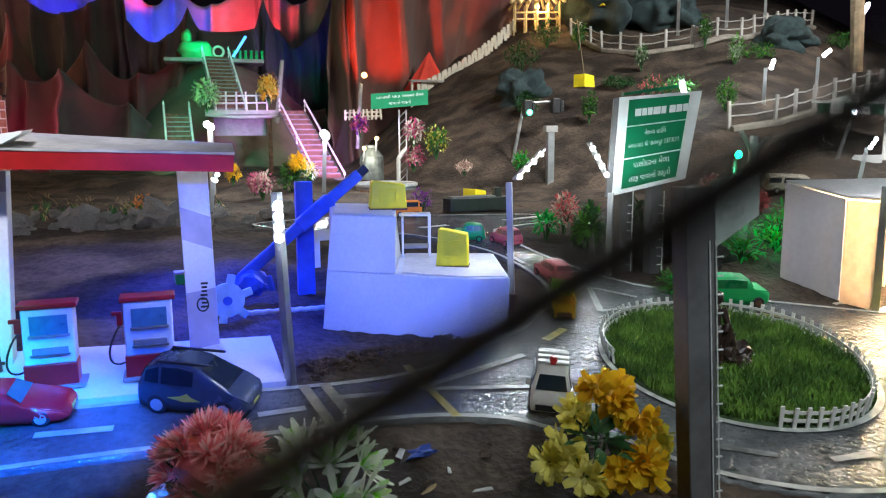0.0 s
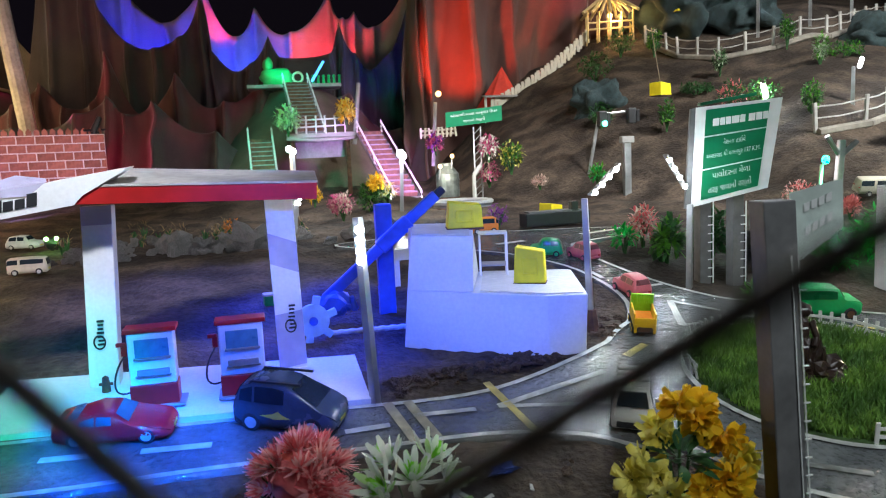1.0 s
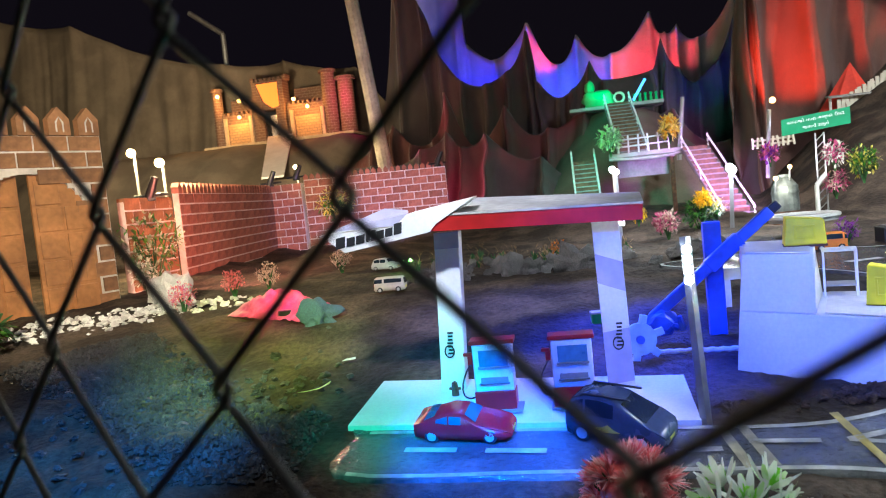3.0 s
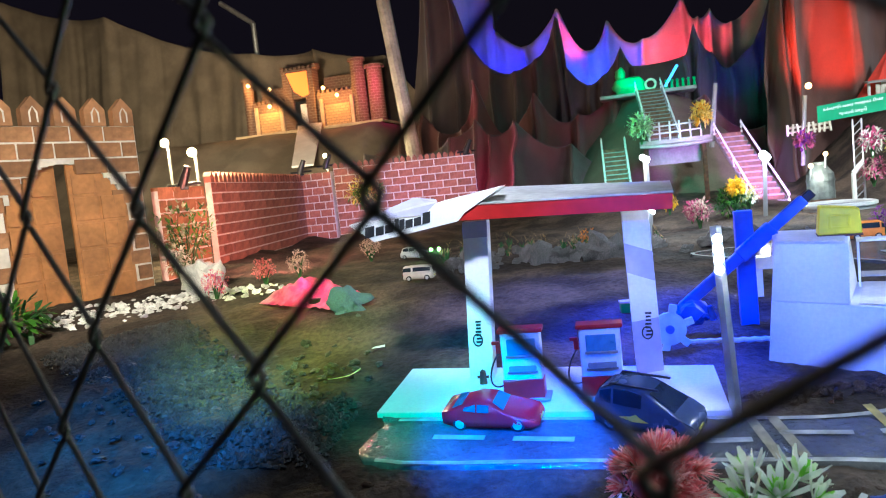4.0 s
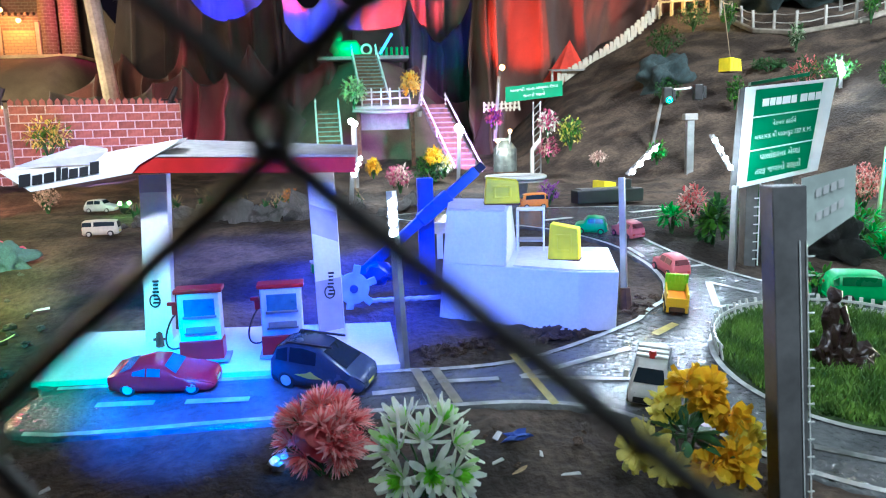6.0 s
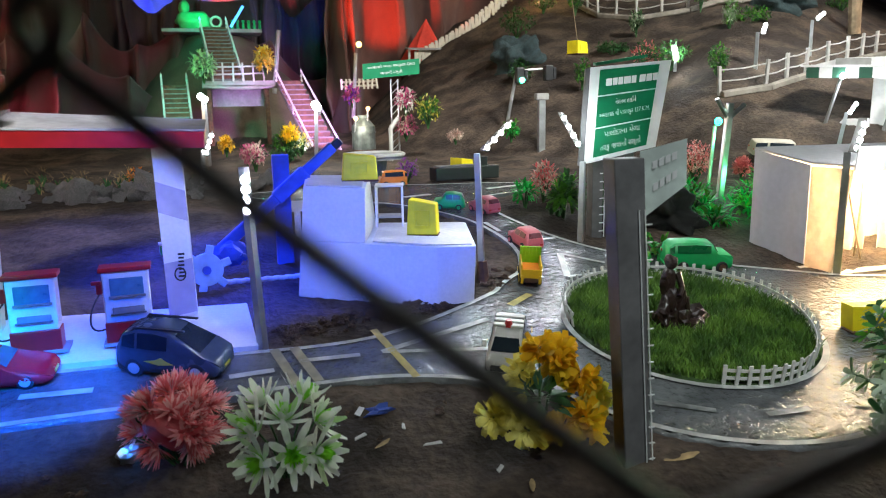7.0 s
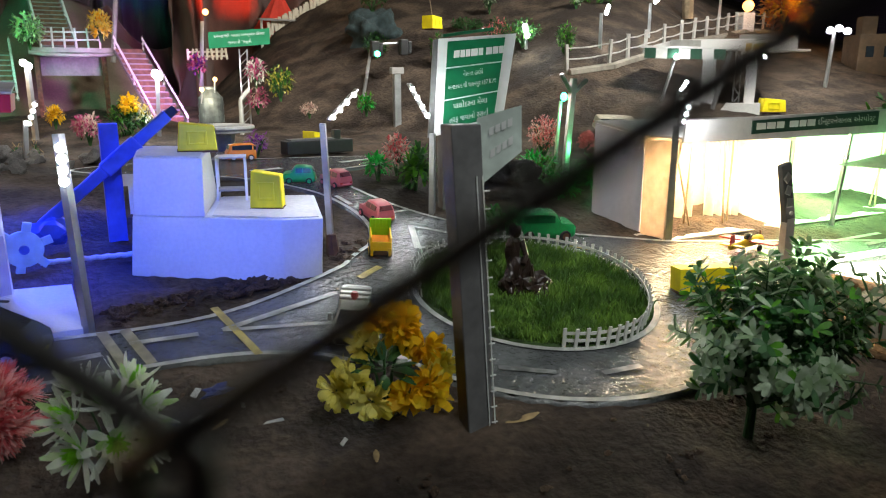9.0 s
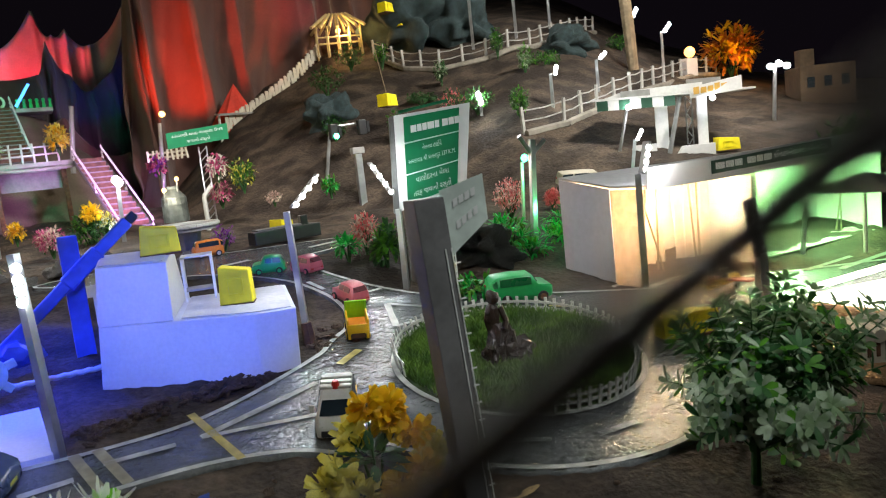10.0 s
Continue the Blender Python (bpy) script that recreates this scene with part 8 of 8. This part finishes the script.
# ---- castle on its cloth mountain ----
def castle():
    t = thing("castle", "brown brick model castle with lit arches", "model castle")
    y = 7.2
    part("base_slab", box(B(), (-3.10, y - 0.02, 1.225), (1.62, 0.55, 0.03), 0.006), M_SANDWALL, t)
    walls = [(-3.80, -3.42, 1.24, 1.57), (-3.06, -2.62, 1.24, 1.60)]
    for x0, x1, z0, z1 in walls:
        w = part("wall", box(B(), ((x0 + x1) / 2, y, (z0 + z1) / 2), (x1 - x0, 0.12, z1 - z0), 0.004), M_CASTLE, t)
        # the niche's warm glow is put into its brick colour
        part("niche", box(B(), ((x0 + x1) / 2, y - 0.061, z0 + 0.12), ((x1 - x0) * 0.62, 0.012, 0.22), 0.003), M_CASTLELIT, w, "castle niche, its glow put into a paler brick colour")
        for s in (0.12, 0.88):
            part("pilaster", box(B(), (x0 + (x1 - x0) * s, y - 0.075, z0 + 0.15), (0.035, 0.03, 0.30), 0.003), M_SANDWALL, w)
        k = x0
        while k < x1 - 0.02:
            part("merlon", box(B(), (k + 0.02, y, z1 + 0.015), (0.028, 0.10, 0.034), 0.003), M_CASTLE, w)
            k += 0.052
    g = part("gatehouse", box(box(box(B(), (-3.365, y, 1.55), (0.10, 0.16, 0.62), 0.004), (-3.125, y, 1.55), (0.10, 0.16, 0.62), 0.004), (-3.245, y, 1.72), (0.34, 0.15, 0.30), 0.004), M_CASTLE, t)
    part("banner", slab(B(), [(-3.36, y - 0.085, 1.84), (-3.13, y - 0.085, 1.84), (-3.13, y - 0.085, 1.60), (-3.20, y - 0.085, 1.585), (-3.29, y - 0.085, 1.65)], 0.006, (0, -1, 0)), glow("orange_banner", (1.0, 0.22, 0.03), 0.55), g, "orange back-lit banner")
    part("doorway", box(B(), (-3.245, y - 0.02, 1.40), (0.14, 0.05, 0.30), 0.004), M_BLACK, g)
    part("door_panel", box(B(), (-3.205, y - 0.075, 1.39), (0.065, 0.03, 0.24), 0.003), M_WALLWHITE, g)
    for x in (-3.42, -3.06):
        part("merlon", box(B(), (x, y, 1.89), (0.04, 0.12, 0.05), 0.004), M_CASTLE, g)
    for k in range(6):
        part("merlon", box(B(), (-3.37 + 0.05 * k, y, 1.885), (0.028, 0.12, 0.034), 0.003), M_CASTLE, g)
    for x, r, z1, mt in ((-3.85, 0.055, 1.83, M_CASTLE), (-2.60, 0.075, 1.87, M_CASTLE), (-2.42, 0.085, 1.78, M_CASTLE)):
        w = part("tower", tube(B(), (x, y - 0.02, 1.22), (x, y - 0.02, z1), r, r * 0.95, 18), mt, t)
        part("tower_cap", tube(B(), (x, y - 0.02, z1), (x, y - 0.02, z1 + 0.03), r * 1.25, r * 1.2, 18), mt, w)
    for x0, x1, z in ((-3.72, -3.5, 1.62), (-2.98, -2.72, 1.66)):
        part("upper_wall", box(B(), ((x0 + x1) / 2, y + 0.2, z), (x1 - x0 + 0.16, 0.06, 0.26), 0.004), M_CASTLE, t)
    for x, z in ((-3.79, 1.77), (-3.55, 1.70), (-3.57, 1.53), (-2.95, 1.64), (-2.81, 1.55)):
        part("bulb", ball(B(), (x, y - 0.12, z), 0.020, 2), M_LEDW, t)
        lamp_point("castle_bulb", (x, y - 0.16, z - 0.02), (1.0, 0.42, 0.08), 2.0, 0.02)
    r = thing("ramp", "pale board ramp leading up to the castle", "ramp")
    part("board", slab(B(), [(-2.717, 5.70, 0.80), (-2.516, 5.70, 0.80), (-2.924, 6.90, 1.262), (-3.19, 6.90, 1.262)], 0.016, (0, 0, 1)), M_WALLWHITE, r)


def brick_tex(name, c1, c2, mortar, scale):
    m = mat(name, c1, 0.85, var=0.3, scale=8, bump=0.2)
    nt = m.node_tree
    bt = nt.nodes.new("ShaderNodeTexBrick")
    bt.inputs["Color1"].default_value, bt.inputs["Color2"].default_value, bt.inputs["Mortar"].default_value = (*c1, 1), (*c2, 1), (*mortar, 1)
    bt.inputs["Scale"].default_value, bt.inputs["Mortar Size"].default_value = scale, 0.025
    tc = nt.nodes.new("ShaderNodeTexCoord")
    mp = nt.nodes.new("ShaderNodeMapping")
    mp.inputs["Rotation"].default_value = (radians(90), 0, 0)
    nt.links.new(tc.outputs["Object"], mp.inputs["Vector"])
    nt.links.new(mp.outputs["Vector"], bt.inputs["Vector"])
    nt.links.new(bt.outputs["Color"], nt.nodes["Principled BSDF"].inputs["Base Color"])
    return m


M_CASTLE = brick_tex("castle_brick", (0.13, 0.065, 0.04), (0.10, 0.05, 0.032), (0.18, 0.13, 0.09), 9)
# castle brick as the bulbs light it, brightened in the colour
M_CASTLELIT = brick_tex("castle_lit_brick", (0.40, 0.24, 0.11), (0.34, 0.20, 0.09), (0.22, 0.15, 0.08), 9)
castle()


def castle_mound():
    bm = B()
    n, m = 64, 44
    rows = []
    for i in range(n + 1):
        col = []
        for j in range(m + 1):
            x, y = -6.2 + 4.5 * i / n, 4.9 + 3.6 * j / m
            f = sstep(5.0, 6.75, y + 0.10 * noise.noise(Vector((x * 2, 0, 3)))) * sstep(-1.75, -2.3, x) if x > -2.4 else sstep(5.0, 6.75, y + 0.25 * noise.noise(Vector((x * 2, 0, 3))))
            z = 0.22 + 0.985 * f + 0.03 * noise.noise(Vector((x * 5, y * 5, 0))) * (1 - sstep(6.4, 6.8, y))
            z -= 0.10 * math.exp(-((x + 2.85) / 0.28) ** 2) * (1 - sstep(6.55, 6.9, y))
            col.append(bm.verts.new((x, y, z)))
        rows.append(col)
    for i in range(n):
        for j in range(m):
            bm.faces.new((rows[i][j], rows[i + 1][j], rows[i + 1][j + 1], rows[i][j + 1]))
    tagged(part("cloth_mound", bm, M_MOUND, smooth=True), "brown cloth mound that carries the castle", "cloth mound")


castle_mound()


# ---- cloth mountains ----
M_CURTAIN = mat("russet_cloth", (0.12, 0.055, 0.042), 0.95, var=0.3, scale=4, bump=0.3, bscale=140, bdist=0.004, sheen=0.2)
M_ROSECLOTH = mat("maroon_cloth", (0.11, 0.036, 0.034), 0.95, var=0.3, scale=4, bump=0.3, bscale=140, bdist=0.004, sheen=0.2)


def cloth(name, y, peaks, material, label, flare=0.5, seed=1, foldiness=1.0, foot=0.25, shear=0.0, pleats=0.0):
    """A cloth hung over peaks (x, z, sag to the next): it falls in folds to the ground."""
    bm = B()
    nu, nv = 220, 30
    xs = np.linspace(peaks[0][0], peaks[-1][0], nu)
    rows = []
    for x in xs:
        x = float(x)
        top, crest = peaks[-1][1], 1.0
        for (a, p, sag), (b, q, _) in zip(peaks, peaks[1:]):
            if a <= x <= b:
                k = (x - a) / (b - a)
                top = p + (q - p) * k - (1 - (2 * k - 1) ** 2) * sag
                crest = abs(2 * k - 1)
                break
        col = []
        for j in range(nv):
            v = j / (nv - 1)
            fold = noise.noise(Vector((x * 5.0 + shear * v, seed * 7.3, v * 0.8))) * 0.10 + noise.noise(Vector((x * 15 + shear * 2 * v, seed, v * 1.5))) * 0.035
            yy = y - flare * v ** 1.3 * (0.6 + 0.6 * crest ** 3) + foldiness * fold * (0.3 + v) - 0.12 * crest ** 4 * (1 - v)
            if pleats:
                ph = x * pleats + 0.9 * noise.noise(Vector((x * 2.2, seed, 0))) - shear * 0.16 * v * (x - 1.1)
                yy -= 0.17 * (1 - abs(2 * (ph % 1) - 1)) ** 1.5 * (0.4 + 0.6 * v)
            col.append(bm.verts.new((x + 0.03 * noise.noise(Vector((x * 3, v * 4, seed))), yy, top + (foot - top) * v)))
        rows.append(col)
    for i in range(nu - 1):
        for j in range(nv - 1):
            bm.faces.new((rows[i][j], rows[i + 1][j], rows[i + 1][j + 1], rows[i][j + 1]))
    ob = part(name, bm, material, smooth=True)
    so = ob.modifiers.new("thickness", "SOLIDIFY")
    so.thickness = 0.004
    return tagged(ob, label, "cloth backdrop")


cloth("draped_cloth", 6.65, [(-1.493, 2.857, 0), (-1.105, 2.543, 0.0), (-1.053, 1.841, 0.03), (-0.805, 1.649, 0.03), (-0.501, 1.943, 0.09), (-0.256, 1.537, 0.04), (-0.098, 1.777, 0.08), (0.194, 1.573, 0.06), (0.531, 1.89, 0.06), (0.634, 1.686, 0.02), (0.731, 1.736, 0.03), (0.894, 1.607, 0.05), (1.175, 1.907, 0.1), (2.091, 2.7, 0)], M_PALE, "pale cloth hung in peaks, lit blue, pink and red", 0.08, 1)
cloth("draped_cloth", 5.8, [(-1.682, 0.885, 0), (-1.441, 2.33, 0), (-1.229, 2.004, 0), (-1.114, 1.616, 0.03), (-0.959, 1.378, 0.02), (-0.777, 1.335, 0.0), (-0.615, 1.407, 0.05), (-0.436, 1.729, 0.0), (-0.382, 1.303, 0.02), (-0.229, 1.157, 0.0), (-0.137, 1.211, 0.02), (0.019, 1.399, 0.02), (0.113, 1.247, 0.0), (0.459, 1.272, 0.04), (0.532, 1.495, 0.04), (0.65, 1.271, 0.02), (0.766, 1.144, 0.0), (0.923, 1.282, 0.05), (1.081, 1.72, 0.0), (1.833, 2.33, 0)], M_CLOTH, "dark brown cloth hung before the pale one", 0.22, 2)
cloth("draped_cloth", 5.40, [(-1.9, 0.80, 0.02), (-1.603, 0.935, 0.0), (-1.436, 1.071, 0.03), (-1.301, 0.912, 0.02), (-1.133, 0.927, 0.03), (-1.025, 1.284, 0.12), (-0.80, 0.84, 0.03), (-0.591, 1.12, 0.12), (-0.30, 0.92, 0.05), (-0.05, 1.05, 0.1), (0.55, 0.95, 0.1), (0.9, 0.7, 0)], M_ROSECLOTH, "maroon cloth draped over low mountain peaks", 0.4, 3)
cloth("draped_cloth", 5.0, [(-1.75, 0.80, 0.02), (-1.493, 0.77, 0.05), (-1.124, 0.84, 0.02), (-0.95, 0.943, 0.03), (-0.87, 0.83, 0.03), (-0.69, 0.904, 0.08), (-0.326, 0.708, 0.05), (-0.1, 0.55, 0)], M_CLOTH, "dark brown cloth draped over the foot of the mountains", 0.5, 6)
cloth("draped_cloth", 5.05, [(0.86, 0.9, 0.0), (0.97, 1.75, 0.0), (1.02, 2.1, 0.05), (1.3, 2.3, 0.05), (2.0, 2.3, 0.05), (2.6, 2.4, 0)], M_CURTAIN, "brown cloth curtain in deep folds, lit red", 0.22, 4, 1.2, shear=3.2, pleats=3.4)
cloth("draped_cloth", 7.85, [(-7.5, 3.4, 0.1), (-5.95, 2.95, 0.12), (-4.05, 2.24, 0.03), (-3.3, 2.18, 0.03), (-2.5, 2.0, 0.05), (-1.9, 1.3, 0.05), (-1.2, 0.9, 0)], M_MOUND, "brown cloth mountain behind the castle", 0.4, 5)
t = thing("red_tent", "small red cloth tent at the hill's foot", "tent", 1.44, 4.66, 0.70)
bm = B()
apex = bm.verts.new((0.02, 0, 0.33))
rimv = [bm.verts.new((0.17 * math.cos(a * math.pi / 7) * (1 + 0.2 * (a % 2)), 0.12 * math.sin(a * math.pi / 7) * (1 + 0.2 * (a % 2)), 0.0)) for a in range(14)]
for k in range(14):
    bm.faces.new((rimv[k], rimv[(k + 1) % 14], apex))
part("canvas", bm, mat("red_cloth", (0.65, 0.05, 0.03), 0.9, var=0.2, bump=0.2), t)
for s in (-1, 1):
    part("pole", tube(B(), (0.12 * s, -0.10, -0.05), (0.12 * s, -0.10, 0.14), 0.008, n=6), M_WHITETOY, t)
part("awning", box(B(), (0, -0.10, 0.14), (0.27, 0.08, 0.010), 0.002, Matrix.Rotation(radians(8), 3, "X")), M_GREY, t)

# tall pole, far lamp mast
t = thing("wooden_pole", "tall pale leaning wooden pole behind the wall", "pole", -1.36, 4.83, 0.28)
M_PALEPOLE = mat("pale_wood", (0.50, 0.44, 0.38), 0.7, var=0.35, scale=6, bump=0.2)
part("pole", tube(B(), (0.035, 0, 0), (-0.16, -0.02, 2.0), 0.050, 0.044, 12), M_PALEPOLE, t)
t = thing("lamp_mast", "tall bent lamp mast behind the castle", "lamp mast", -4.14, 8.05, 0.2)
part("mast", tube(tube(B(), (0, 0, 0), (-0.02, 0, 2.45), 0.03, n=8), (-0.02, 0, 2.45), (-0.42, 0, 2.75), 0.03, n=8), M_STEEL, t)


# ---- chain-link fence before the camera ----
def chain_link():
    c, e, v = Vector((0.146, 0.0991, 0.507)), Vector((0.0916, -0.0527, -0.002)), Vector((-0.0015, -0.0001, 0.0424))
    nrm = e.cross(v).normalized()
    t = thing("chain_link_fence", "dark galvanised chain-link fence with wide diamonds", "fence")
    r = 0.00118
    for m in range(-12, 9):
        bm = B()
        pts = []
        for row in range(-10, 11):
            side = (row + m) % 2
            x = (m + side) / 2
            p = c + e * x + v * row
            s = 1 if side else -1
            pts += [p + v * 0.065 * k + e * 0.030 * (1 - abs(k) ** 1.5) * s - nrm * r * s * k for k in (-1, -0.5, 0.5, 1)]
        sweep(bm, pts, r, 8)
        part("wire", bm, M_WIRE, t)


M_WIRE = mat("galvanised_wire", (0.12, 0.11, 0.10), 0.55, 0.3, var=0.25, scale=60, bump=0.1, bscale=300, bdist=0.0005)
chain_link()
